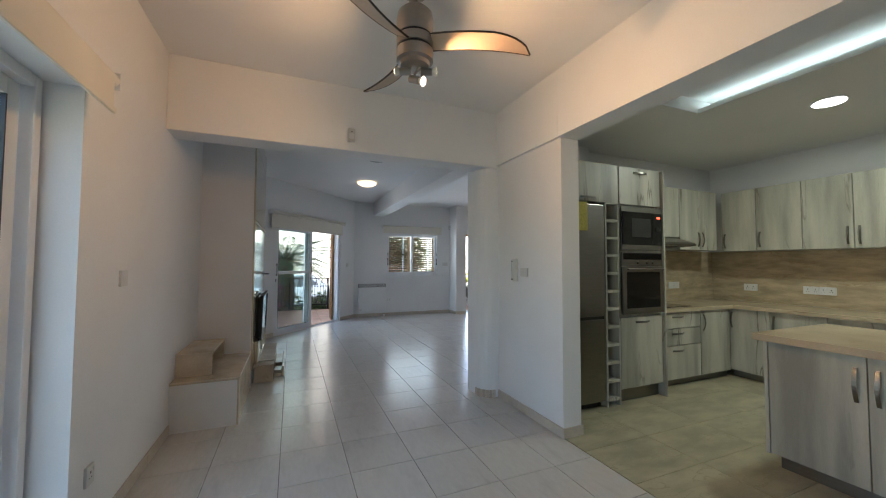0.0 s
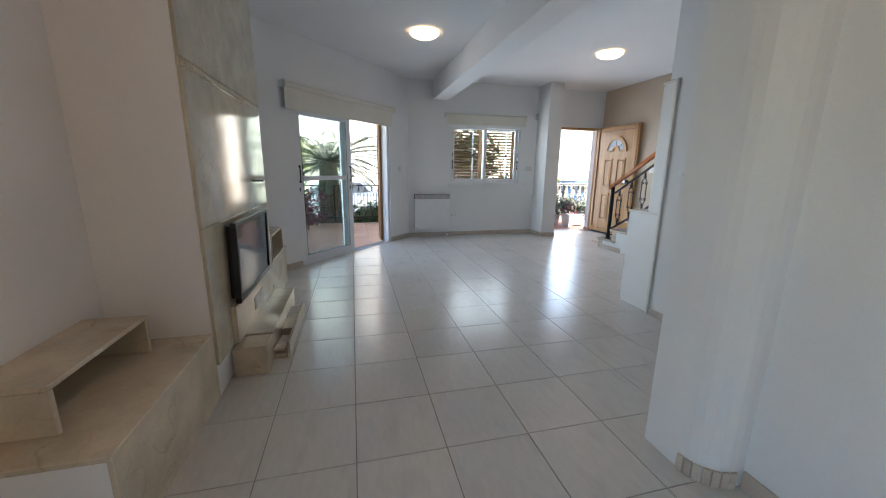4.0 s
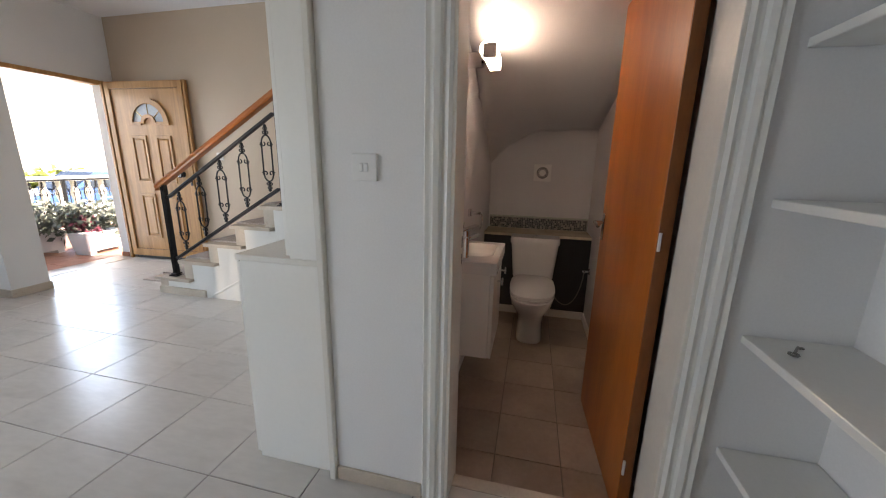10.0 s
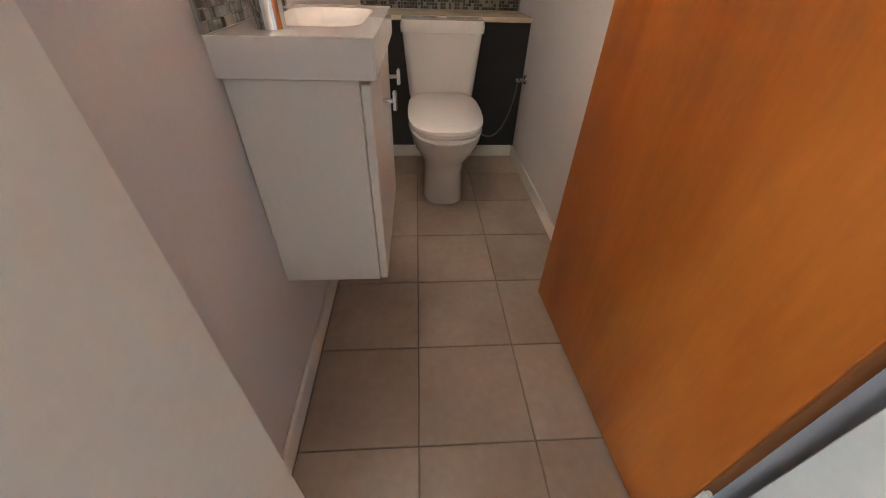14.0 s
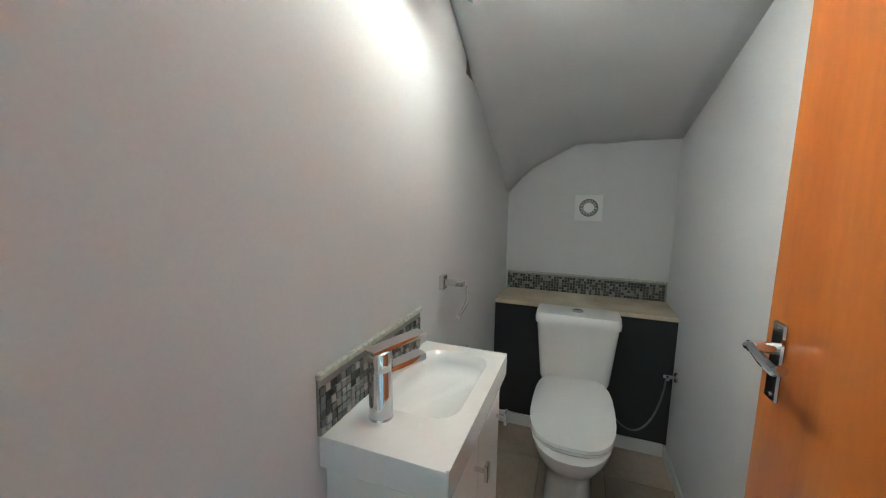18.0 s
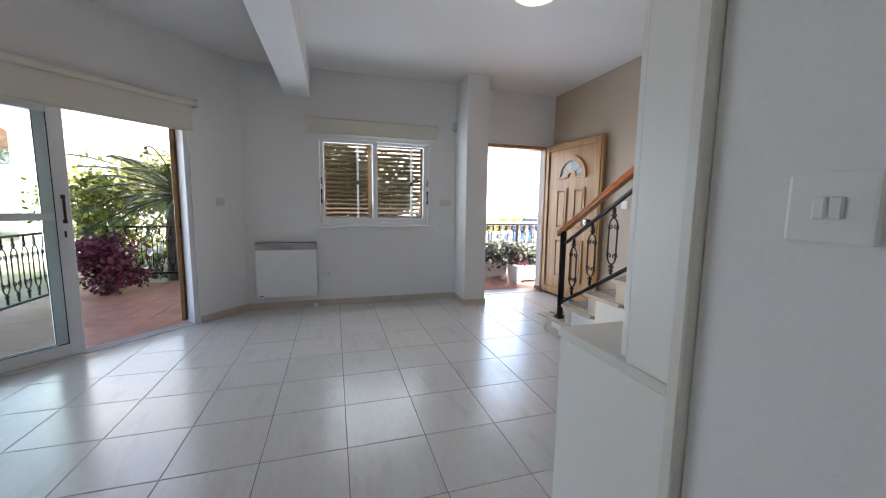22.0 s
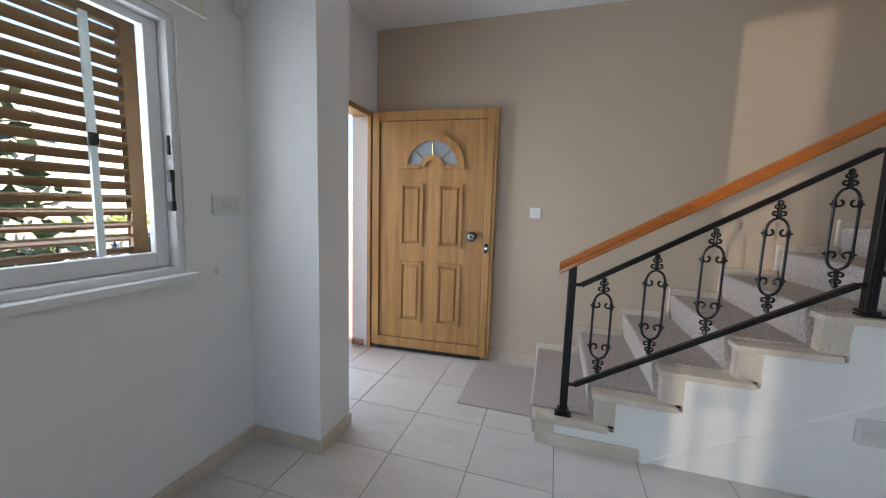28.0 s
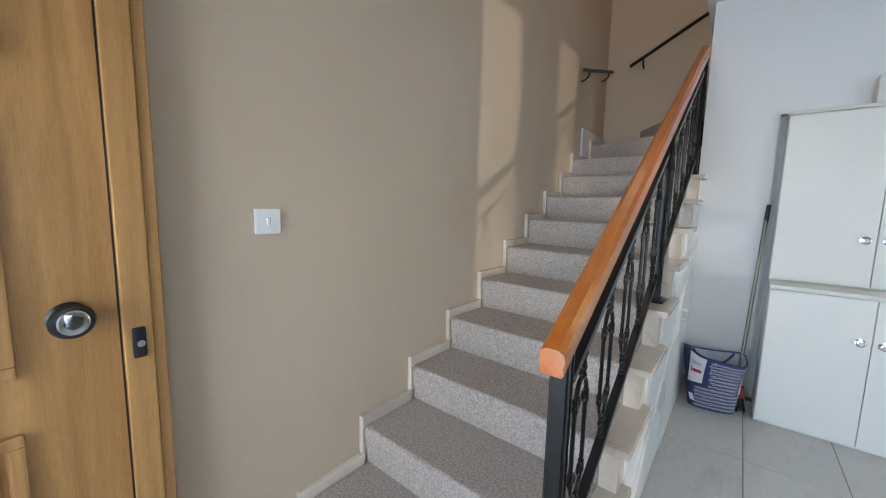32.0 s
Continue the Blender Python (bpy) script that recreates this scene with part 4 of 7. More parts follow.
# ---- window, shutters and blind ----
wn = thing("window_2", (4.23, 10.04, 0.99), "white aluminium sliding window, closed", "window", kind="structure")
part("frame", blk((3.53, 9.992, 0.99, 3.562, 10.09, 2.05), (4.898, 9.992, 0.99, 4.93, 10.09, 2.05), (3.5622, 9.992, 2.02, 4.8978, 10.09, 2.05), (3.5622, 9.992, 0.99, 4.8978, 10.09, 1.02), bevel=0.002), ALU, wn)
part("sill", blk((3.50, 9.945, 0.955, 4.96, 9.992, 0.989), bevel=0.004), PLASTER, wn)
for x0, x1, y in ((3.565, 4.245, 10.00), (4.185, 4.895, 10.04)):
    s = part("sash", blk((x0, y, 1.022, x0 + 0.042, y + 0.032, 2.018), (x1 - 0.052, y, 1.022, x1, y + 0.032, 2.018), (x0 + 0.0422, y, 1.022, x1 - 0.0522, y + 0.032, 1.085), (x0 + 0.0422, y, 1.985, x1 - 0.0522, y + 0.032, 2.018), bevel=0.002), ALU, wn)
    g = part("pane", blk((x0 + 0.0424, y + 0.013, 1.0852, x1 - 0.0524, y + 0.019, 1.9848)), CLEAR, s)
    g.visible_shadow = False
for x in (3.575, 4.885):
    part("latch", blk((x - 0.010, 9.980, 1.26, x + 0.010, 9.999, 1.30), (x - 0.010, 9.980, 1.38, x + 0.010, 9.999, 1.43), (x - 0.006, 9.978, 1.29, x + 0.006, 9.990, 1.39), (x - 0.006, 9.990, 1.49, x + 0.006, 9.999, 1.57), bevel=0.002), BLACK, wn)
for a, b in ((3.57, 4.20), (4.215, 4.89)):
    st = thing("window_shutter", ((a + b) / 2, 10.17, 1.0), "closed brown louvred wooden shutter outside the window", "shutter", "window shutters")
    part("stile", blk((a, 10.15, 1.0, a + 0.05, 10.185, 2.04), bevel=0.003), SHUTTER, st)
    part("stile", blk((b - 0.06, 10.15, 1.0, b, 10.185, 2.04), bevel=0.003), SHUTTER, st)
    part("rail", blk((a + 0.0502, 10.15, 1.0, b - 0.0602, 10.185, 1.06), bevel=0.003), SHUTTER, st)
    part("rail", blk((a + 0.0502, 10.15, 1.98, b - 0.0602, 10.185, 2.04), bevel=0.003), SHUTTER, st)
    for i in range(17):
        bm = blk((a + 0.0505, -0.025, -0.0045, b - 0.0605, 0.025, 0.0045), bevel=0.002)
        bmesh.ops.rotate(bm, cent=(0, 0, 0), matrix=Matrix.Rotation(-0.55, 3, "X"), verts=bm.verts)
        bmesh.ops.translate(bm, vec=(0, 10.167, 1.09 + i * 0.0535), verts=bm.verts)
        part("louvre", bm, SHUTTER, st)
    part("tilt_rod", blk((b - 0.20, 10.128, 1.08, b - 0.175, 10.142, 1.98)), ALU, st)
    part("tilt_lever", blk((b - 0.205, 10.122, 1.50, b - 0.17, 10.129, 1.55), bevel=0.003), BLACK, st)
rb = thing("roller_blind", (4.21, 9.90, 2.03), "cream roller blind rolled up above the window", "blind", "roller blinds")
bm = B()
rod(bm, (3.42, 9.915, 2.215), (5.00, 9.915, 2.215), 0.032, 16)
part("roll", bm, FABRIC, rb, smooth=True)
part("fabric", blk((3.435, 9.884, 2.075, 4.985, 9.8865, 2.215)), FABRIC, rb)
part("bottom_bar", blk((3.43, 9.879, 2.055, 4.99, 9.893, 2.078), bevel=0.003), FABRIC, rb)
for x in (3.405, 5.0):
    part("bracket", blk((x, 9.878, 2.175, x + 0.014, 9.979, 2.255), bevel=0.003), PLASTIC, rb)
part("chain_weight", blk((5.045, 9.95, 0.965, 5.057, 9.962, 1.0), bevel=0.002), OLDPLASTIC, rb)

# ---- wall heater ----
ht = thing("wall_heater", (3.17, 9.92, 0.15), "white convector heater with a grey top grille on the wall", "heater")
part("body", blk((2.84, 9.868, 0.15, 3.503, 9.955, 0.715), bevel=0.008), PLASTIC, ht)
part("grille_back", blk((2.84, 9.872, 0.7155, 3.503, 9.955, 0.798), bevel=0.003), material("heater_grille_grey", (0.14, 0.14, 0.15), 0.5, scale=8), ht)
for i in range(6):
    part("grille_slat", blk((2.845, 9.864, 0.722 + i * 0.0125, 3.498, 9.873, 0.728 + i * 0.0125)), OLDPLASTIC, ht)
part("wall_bracket", blk((2.95, 9.955, 0.25, 2.99, 9.979, 0.7), (3.35, 9.955, 0.25, 3.39, 9.979, 0.7)), PLASTIC, ht)
part("badge", blk((2.87, 9.866, 0.175, 2.915, 9.869, 0.183)), BLACK, ht)
bm = blk((3.46, 9.93, 0.0, 3.50, 9.97, 0.04), bevel=0.004)
solo("cable_box", bm, PLASTIC, "small white cable box on the floor under the heater", "cable box")

# ---- lamps ----
def ceiling_lamp(at, lit):
    t = thing("ceiling_lamp", at, "round glass ceiling lamp, " + ("switched on" if lit else "switched off"), "ceiling lamp", "ceiling lamps")
    bm = B()
    lathe(bm, [(0.10, -0.002), (0.105, -0.02), (0.09, -0.03)], at)
    part("base", bm, FANMETAL, t, smooth=True)
    bm = B()
    lathe(bm, [(0.165, -0.022), (0.167, -0.027), (0.150, -0.042), (0.11, -0.062), (0.06, -0.076), (0.015, -0.081)], at)
    part("shade", bm, DOME if lit else DOMEOFF, t, "frosted glass dish", smooth=True)
    for a in range(3):
        bm = B()
        rod(bm, (at[0] + 0.16 * math.cos(a * 2.1), at[1] + 0.16 * math.sin(a * 2.1), at[2] - 0.015), (at[0] + 0.16 * math.cos(a * 2.1), at[1] + 0.16 * math.sin(a * 2.1), at[2] - 0.038), 0.006, 6)
        part("clip", bm, FANMETAL, t)


ceiling_lamp((2.61, 7.75, ZC), True)
ceiling_lamp((5.14, 7.83, ZC), True)
ceiling_lamp((2.42, 6.02, ZC), False)

# ceiling fan with three halogen spots
FX, FY, FZ = 1.93, 2.83, 2.43
fan = thing("ceiling_fan", (FX, FY, FZ), "three-blade satin nickel ceiling fan with lit halogen spots", "ceiling fan")
bm = B()
rod(bm, (FX, FY, FZ + 0.2), (FX, FY, ZC), 0.012, 10)
lathe(bm, [(0.012, 0), (0.06, 0.015), (0.065, 0.06), (0.065, 0.07)], (FX, FY, ZC - 0.07))
part("stem", bm, FANMETAL, fan, smooth=True)
bm = B()
lathe(bm, [(0.098, 0.062), (0.098, 0.150), (0.092, 0.185), (0.070, 0.208), (0.02, 0.215)], (FX, FY, FZ + 0.02), n=32)
part("motor_housing", bm, FANMETAL, fan, smooth=True)
bm = B()
lathe(bm, [(0.094, 0.020), (0.098, 0.022), (0.098, 0.070), (0.094, 0.072)], (FX, FY, FZ), n=32)
part("blade_hub", bm, FANMETAL, fan, smooth=True)
for z in (0.008, 0.070):
    bm = B()
    lathe(bm, [(0.0935, 0), (0.0935, 0.014)], (FX, FY, FZ + z), n=32)
    part("gap_ring", bm, BLACK, fan)
bm = B()
lathe(bm, [(0.02, -0.090), (0.055, -0.088), (0.075, -0.080), (0.080, -0.060), (0.098, -0.052), (0.098, 0.006), (0.094, 0.008)], (FX, FY, FZ), n=32)
part("lamp_housing", bm, FANMETAL, fan, smooth=True)
for a in (-0.22, 1.874, 3.969):
    n = 22
    up, dn2 = [], []
    for i in range(n + 1):
        s = i / n
        r = 0.09 + 0.52 * s
        half = 0.040 + 0.022 * s
        edge = 1.0 if s < 0.6 else math.sqrt(max(0.0, 1 - ((s - 0.6) / 0.4) ** 2))
        bow = 0.125 * s * s
        z = 0.022 * (1 - s * 0.4)
        up.append((r, half + bow, -z))
        dn2.append((r, half - 2 * half * max(edge, 0.04) + bow, z * (2 * edge - 1)))
    bm, rim = B(), B()
    lo = [[bm.verts.new((x, y, z - 0.004)) for x, y, z in row] for row in (up, dn2)]
    hi = [[bm.verts.new((x, y, z + 0.004)) for x, y, z in row] for row in (up, dn2)]
    for i in range(n):
        bm.faces.new((hi[0][i], hi[0][i + 1], hi[1][i + 1], hi[1][i]))
        bm.faces.new((lo[1][i], lo[1][i + 1], lo[0][i + 1], lo[0][i]))
    bmesh.ops.recalc_face_normals(bm, faces=bm.faces)
    outline = [Vector(p) for p in up + dn2[::-1]]
    tube(rim, outline + outline[:1], 0.0052, 6)
    bmat = Matrix.Translation((FX, FY, FZ + 0.045)) @ Matrix.Rotation(a - 0.35, 4, "Z")
    bl_ = part("blade", bm, BLADE, fan, m=bmat)
    part("edge_band", rim, BLADEEDGE, bl_, "dark brown edge band", m=bmat)
for a, dz, off, drop in ((2.75, 0.0, 0.05, 0.105), (-0.85, -0.40, 0.0, 0.150), (-0.25, 0.10, 0.06, 0.105)):
    d = Vector((math.cos(a), math.sin(a), dz)).normalized()
    c = Vector((FX, FY, FZ - drop)) + Vector((math.cos(a), math.sin(a), 0)) * off
    bm = B()
    tube(bm, [(FX + 0.035 * math.cos(a), FY + 0.035 * math.sin(a), FZ - 0.09), tuple(c + Vector((0, 0, 0.03))), tuple(c)], 0.007, 8)
    rod(bm, c - d * 0.030, c + d * 0.030, 0.020, 16)
    sp = part("spot_lamp", bm, FANMETAL, fan, smooth=True)
    tilt = Matrix.Translation(c + d * 0.030) @ d.to_track_quat("Z", "Y").to_matrix().to_4x4()
    bm = B()
    lathe(bm, [(0.015, 0), (0.021, 0.012), (0.0255, 0.026)], n=18, m=tilt)
    part("reflector", bm, BULBGLASS, sp, "pale glass reflector of the bulb", smooth=True)
    bm = B()
    lathe(bm, [(0.0245, 0.0262), (0.020, 0.0275), (0.004, 0.028)], n=16, m=tilt)
    part("bulb", bm, SPOTGLOW, sp, "glowing halogen bulb", smooth=True)
    lamp = new("fan_spot_light", bpy.data.lights.new("fan_spot_light", "SPOT"))
    lamp.data.energy, lamp.data.color, lamp.data.spot_size, lamp.data.spot_blend, lamp.data.shadow_soft_size = 6.5, (1.0, 0.58, 0.26), radians(150), 0.9, 0.03
    lamp.matrix_world = look(c + d * 0.075, c + d * 1.0)

# dining side sliding door behind its blind
dd = thing("window_3", (0.33, 1.75, 0), "grey-white aluminium sliding door of the dining area", "patio door", kind="structure")
part("frame", blk((0.28, 2.985, 0, 0.37, 3.03, 2.06), (0.28, 0.46, 0, 0.37, 0.50, 2.06), (0.28, 0.501, 2.01, 0.37, 2.984, 2.06), (0.28, 0.501, -0.01, 0.37, 2.984, 0.02), bevel=0.003), ALU, dd)
for y0, y1, x in ((1.70, 2.975, 0.315), (0.505, 1.79, 0.345)):
    s = part("sash", blk((x - 0.015, y0, 0.022, x + 0.015, y0 + 0.07, 2.008), (x - 0.015, y1 - 0.07, 0.022, x + 0.015, y1, 2.008), (x - 0.015, y0 + 0.0702, 0.022, x + 0.015, y1 - 0.0702, 0.11), (x - 0.015, y0 + 0.0702, 1.94, x + 0.015, y1 - 0.0702, 2.008), bevel=0.003), ALU, dd)
    part("gasket", blk((x - 0.014, y1 - 0.078, 0.11, x + 0.0165, y1 - 0.0702, 1.94)), BLACK, s)
    g = part("pane", blk((x - 0.003, y0 + 0.0704, 0.1102, x + 0.003, y1 - 0.0782, 1.9398)), CLEAR, s)
    g.visible_shadow = False
rb = thing("roller_blind", (0.56, 1.75, 1.98), "cream roller blind rolled up above the dining door", "blind", "roller blinds")
bm = B()
rod(bm, (0.565, 0.35, 2.13), (0.565, 3.10, 2.13), 0.032, 16)
part("roll", bm, FABRIC, rb, smooth=True)
part("fabric", blk((0.594, 0.37, 1.99, 0.5965, 3.05, 2.13)), FABRIC, rb)
part("bottom_bar", blk((0.588, 0.36, 1.965, 0.604, 3.06, 1.992), bevel=0.003), FABRIC, rb)
for y in (0.335, 3.10):
    part("bracket", blk((0.501, y, 2.09, 0.60, y + 0.014, 2.17), bevel=0.003), PLASTIC, rb)

# ---- cloakroom ----
cd = thing("door_2", (4.35, 4.98, 0), "white painted cloakroom door frame with moulded casing", "door frame", kind="structure")
for y0, y1 in ((5.318, 5.336), (4.619, 4.637)):
    part("jamb", blk((4.282, y0, -0.10, 4.450, y1, 2.0), bevel=0.002), CREAMWHITE, cd)
part("jamb_head", blk((4.282, 4.6372, 1.982, 4.425, 5.3178, 2.0), bevel=0.002), CREAMWHITE, cd)


def casing(y0, y1, s):
    """A moulded upright; s: the side on which it thins."""
    prof = [(0.0, 0.0), (0.0, 0.010), (0.010, 0.016), (0.022, 0.010), (0.030, 0.010), (0.036, 0.022), (0.052, 0.026), (0.060, 0.018), (0.066, 0.018), (0.078, 0.024), (0.086, 0.010), (0.088, 0.0)]
    bm = B()
    pts = [(4.289 - d, (y0 + w if s > 0 else y1 - w)) for w, d in prof]
    prism(bm, pts, 0.0, 2.07)
    return bm


part("casing", casing(5.330, 5.418, 1), WHITE, cd)
part("casing", casing(4.537, 4.625, -1), WHITE, cd)
part("casing_head", blk((4.265, 4.626, 1.99, 4.2895, 5.329, 2.07), bevel=0.006), WHITE, cd)
part("strike_plate", blk((4.410, 5.3165, 0.90, 4.440, 5.3178, 1.02)), CREAMWHITE, cd)
part("strike_hole", blk((4.416, 5.3155, 0.966, 4.429, 5.3164, 1.006), (4.420, 5.3155, 0.905, 4.428, 5.3164, 0.942)), BLACK, cd)

HA, HB = Vector((4.475, 4.684, 0)), Vector((5.218, 4.724, 0))
wu = (HB - HA).normalized()
WM = Matrix(((wu.x, -wu.y, 0, HA.x), (wu.y, wu.x, 0, HA.y), (0, 0, 1, 0), (0, 0, 0, 1)))
wl = thing("cloakroom_door", (4.84, 4.68, -0.09), "open amber-varnished wooden door with chrome lever handle", "door")
LW = (HB - HA).length
part("leaf", blk((0, -0.040, -0.088, LW, 0.0, 1.975), bevel=0.0025), WCDOOR, wl, m=WM)
part("edge_lipping", blk((-0.0035, -0.0395, -0.087, -0.0002, -0.0005, 1.974)), material("dark_edge_wood", (0.27, 0.085, 0.018), 0.4, scale=5, amount=0.3, stretch=(1, 1, 0.3)), wl, m=WM)
hp = part("lever_plate", blk((LW - 0.063, 0.0, 0.882, LW - 0.027, 0.006, 1.022), bevel=0.003), CHROME, wl, "chrome lever handle plate", m=WM)
bm = B()
rod(bm, (LW - 0.045, 0.004, 0.975), (LW - 0.045, 0.045, 0.975), 0.010, 12)
tube(bm, [(LW - 0.045, 0.045, 0.975), (LW - 0.07, 0.050, 0.982), (LW - 0.105, 0.050, 0.972), (LW - 0.135, 0.048, 0.968), (LW - 0.152, 0.047, 0.978)], 0.008, 8)
part("lever", bm, CHROME, hp, smooth=True, m=WM)
bm = B()
for z in (0.893, 1.011):
    rod(bm, (LW - 0.045, 0.005, z), (LW - 0.045, 0.0085, z), 0.004, 8)
part("screw", bm, CHROME, hp, m=WM)
for z in (0.15, 1.02, 1.75):
    bm = B()
    rod(bm, (-0.010, -0.004, z - 0.030), (-0.010, -0.004, z + 0.030), 0.005, 10)
    box(bm, -0.012, -0.004, z - 0.024, -0.002, -0.001, z + 0.024)
    part("hinge", bm, PLASTIC, wl, m=WM)

# skirting
for b in ((4.43, 5.478, -0.1, 6.45, 5.4895, -0.03), (5.0, 4.5655, -0.1, 6.45, 4.577, -0.03), (6.446, 4.578, -0.1, 6.4575, 5.477, -0.03)):
    solo("baseboard", blk(b, bevel=0.002), WHITE, "low white skirting of the cloakroom", "skirting", "structure")
bp = thing("boxed_panel", (6.6, 5.03, -0.1), "charcoal painted boxed-in panel behind the toilet", "panel")
part("front_panel", blk((6.458, 4.566, -0.1, 6.476, 5.489, 0.632)), DARKWALL, bp)
part("frame_rail", blk((6.4765, 4.566, 0.59, 6.754, 5.489, 0.632)), DARKWALL, bp)
part("frame_rail", blk((6.4765, 4.566, -0.1, 6.754, 5.489, -0.06)), DARKWALL, bp)
solo("ledge_shelf", blk((6.440, 4.566, 0.633, 6.7545, 5.489, 0.656), bevel=0.003), TRAV, "beige stone ledge above the toilet", "shelf")


def mosaic(name, x0, x1, z0, z1, place, label):
    """A strip of small glass and stone tesserae with a pale edge trim."""
    t = thing(name, place(0.5 * (x0 + x1), 0, z0), label, "mosaic")
    b = blk((x0, 0, z0, x1, 0.006, z1))
    ax, ay = place(1, 0, 0) - place(0, 0, 0), place(0, 1, 0) - place(0, 0, 0)
    M3 = Matrix(((ax.x, ay.x, 0, place(0, 0, 0).x), (ax.y, ay.y, 0, place(0, 0, 0).y), (0, 0, 1, 0), (0, 0, 0, 1)))
    part("grout_bed", b, MOSGROUT, t, m=M3)
    part("edge_trim", blk((x0 - 0.003, 0, z1 + 0.0002, x1 + 0.003, 0.013, z1 + 0.012), bevel=0.002), MOSTRIM, t, m=M3)
    s = 0.0160
    nx, nz = int((x1 - x0) / s), int((z1 - z0) / s)
    groups = ([], [], [])
    rr = random.Random(4)
    for i in range(nx):
        for j in range(nz):
            groups[rr.choice((0, 1, 2, 2))].append((x0 + i * s + 0.0011, 0.006, z0 + j * s + 0.0011, x0 + (i + 1) * s - 0.0011, 0.0085 + rr.random() * 0.002, z0 + (j + 1) * s - 0.0011))
    for g, mt in zip(groups, MOS):
        part("tesserae", blk(*g), mt, t, m=M3)["kind"] = "stuff"
    return t


MOS = [material("mosaic_dark_glass", (0.07, 0.07, 0.065), 0.15, island=0.5, scale=20, amount=0.3), material("mosaic_beige_stone", (0.26, 0.23, 0.20), 0.35, island=0.25, scale=30, amount=0.2), material("mosaic_silver", (0.30, 0.31, 0.30), 0.18, metal=0.7, island=0.4, scale=20, amount=0.2)]
MOSGROUT = material("mosaic_grout", (0.30, 0.29, 0.27), 0.85, scale=60, amount=0.2)
MOSTRIM = material("mosaic_edge_trim", (0.55, 0.58, 0.50), 0.4, scale=90, amount=0.35, fine=200, bump=0.3)
mosaic("wall_mosaic", 4.575, 5.48, 0.657, 0.762, lambda a, b, c: Vector((6.7545 - b, 10.05 - a - 0.0, c)), "strip of dark glass mosaic along the stone ledge")
mosaic("basin_mosaic", 4.92, 5.372, 0.778, 0.890, lambda a, b, c: Vector((a, 5.4895 - b, c)), "strip of dark and beige mosaic behind the basin")

# toilet
to = thing("toilet", (6.1, 5.035, -0.1), "white close-coupled ceramic toilet with the lid down", "toilet")
CY = 5.037


def oval(cx, a, b, n=28, sq=2.4, flat=None):
    pts = []
    for i in range(n):
        t = 6.2832 * i / n
        c, s = math.cos(t), math.sin(t)
        x = a * math.copysign(abs(c) ** (2 / sq), c)
        y = b * math.copysign(abs(s) ** (2 / sq), s)
        pts.append((cx + x, CY + y))
    return pts


def loft(rings, mat, name, parent, label=""):
    bm = B()
    R = [[bm.verts.new((x, y, z)) for x, y in pts] for pts, z in rings]
    for a, b in zip(R, R[1:]):
        for i in range(len(a)):
            j = (i + 1) % len(a)
            bm.faces.new((a[i], a[j], b[j], b[i]))
    bm.faces.new(R[0][::-1])
    bm.faces.new(R[-1])
    bmesh.ops.recalc_face_normals(bm, faces=bm.faces)
    return part(name, bm, mat, parent, label, True)


loft([(oval(6.07, 0.21, 0.105, sq=3), -0.1), (oval(6.07, 0.21, 0.103, sq=3), -0.06), (oval(6.06, 0.205, 0.100, sq=2.6), 0.06), (oval(6.05, 0.235, 0.118, sq=2.4), 0.13),
      (oval(6.03, 0.30, 0.155, sq=2.3), 0.20), (oval(6.015, 0.325, 0.170, sq=2.4), 0.265), (oval(6.015, 0.328, 0.172, sq=2.4), 0.285)], CERAMIC, "bowl", to)
loft([(oval(6.035, 0.300, 0.166, sq=2.9), 0.287), (oval(6.035, 0.306, 0.171, sq=2.9), 0.293), (oval(6.035, 0.306, 0.171, sq=2.9), 0.302)], CERAMIC, "seat", to)
loft([(oval(6.035, 0.308, 0.172, sq=2.9), 0.304), (oval(6.035, 0.312, 0.175, sq=2.9), 0.310), (oval(6.035, 0.309, 0.173, sq=2.9), 0.322), (oval(6.035, 0.27, 0.14, sq=2.9), 0.328)], CERAMIC, "lid", to)


loft([(slab(6.305, 6.456, CY - 0.165, CY + 0.165, 0.035), 0.286), (slab(6.295, 6.457, CY - 0.170, CY + 0.170, 0.035), 0.31), (slab(6.277, 6.457, CY - 0.196, CY + 0.196, 0.035), 0.60)], CERAMIC, "cistern", to)
loft([(slab(6.268, 6.457, CY - 0.203, CY + 0.203, 0.035), 0.602), (slab(6.266, 6.457, CY - 0.205, CY + 0.205, 0.035), 0.63), (slab(6.272, 6.455, CY - 0.200, CY + 0.200, 0.035), 0.655)], CERAMIC, "cistern_lid", to)
bm = B()
lathe(bm, [(0.028, 0), (0.028, 0.004), (0.022, 0.008)], (6.365, CY, 0.655), n=20)
part("flush_button", bm, CHROME, to, smooth=True)

# stop valve and hose
vv = thing("stop_valve", (6.39, 4.575, 0.37), "chrome stop valve with a braided hose on the wall", "valve")
bm = B()
lathe(bm, [(0.026, 0), (0.024, 0.008), (0.010, 0.012)], n=16, m=Matrix.Translation((6.39, 4.5655, 0.37)) @ Matrix.Rotation(-math.pi / 2, 4, "X"))
rod(bm, (6.39, 4.57, 0.37), (6.39, 4.625, 0.37), 0.010, 10)
rod(bm, (6.39, 4.605, 0.37), (6.35, 4.612, 0.372), 0.008, 10)
part("valve_body", bm, CHROME, vv, smooth=True)
bm = B()
tube(bm, [(6.39, 4.61 + 0.23 * t ** 1.6, 0.36 - 0.46 * math.sin(min(1, t) * 1.5708) + 0.22 * t ** 2.2) for t in np.linspace(0, 1, 14)], 0.005, 6)
part("hose", bm, STEEL, vv, smooth=True)

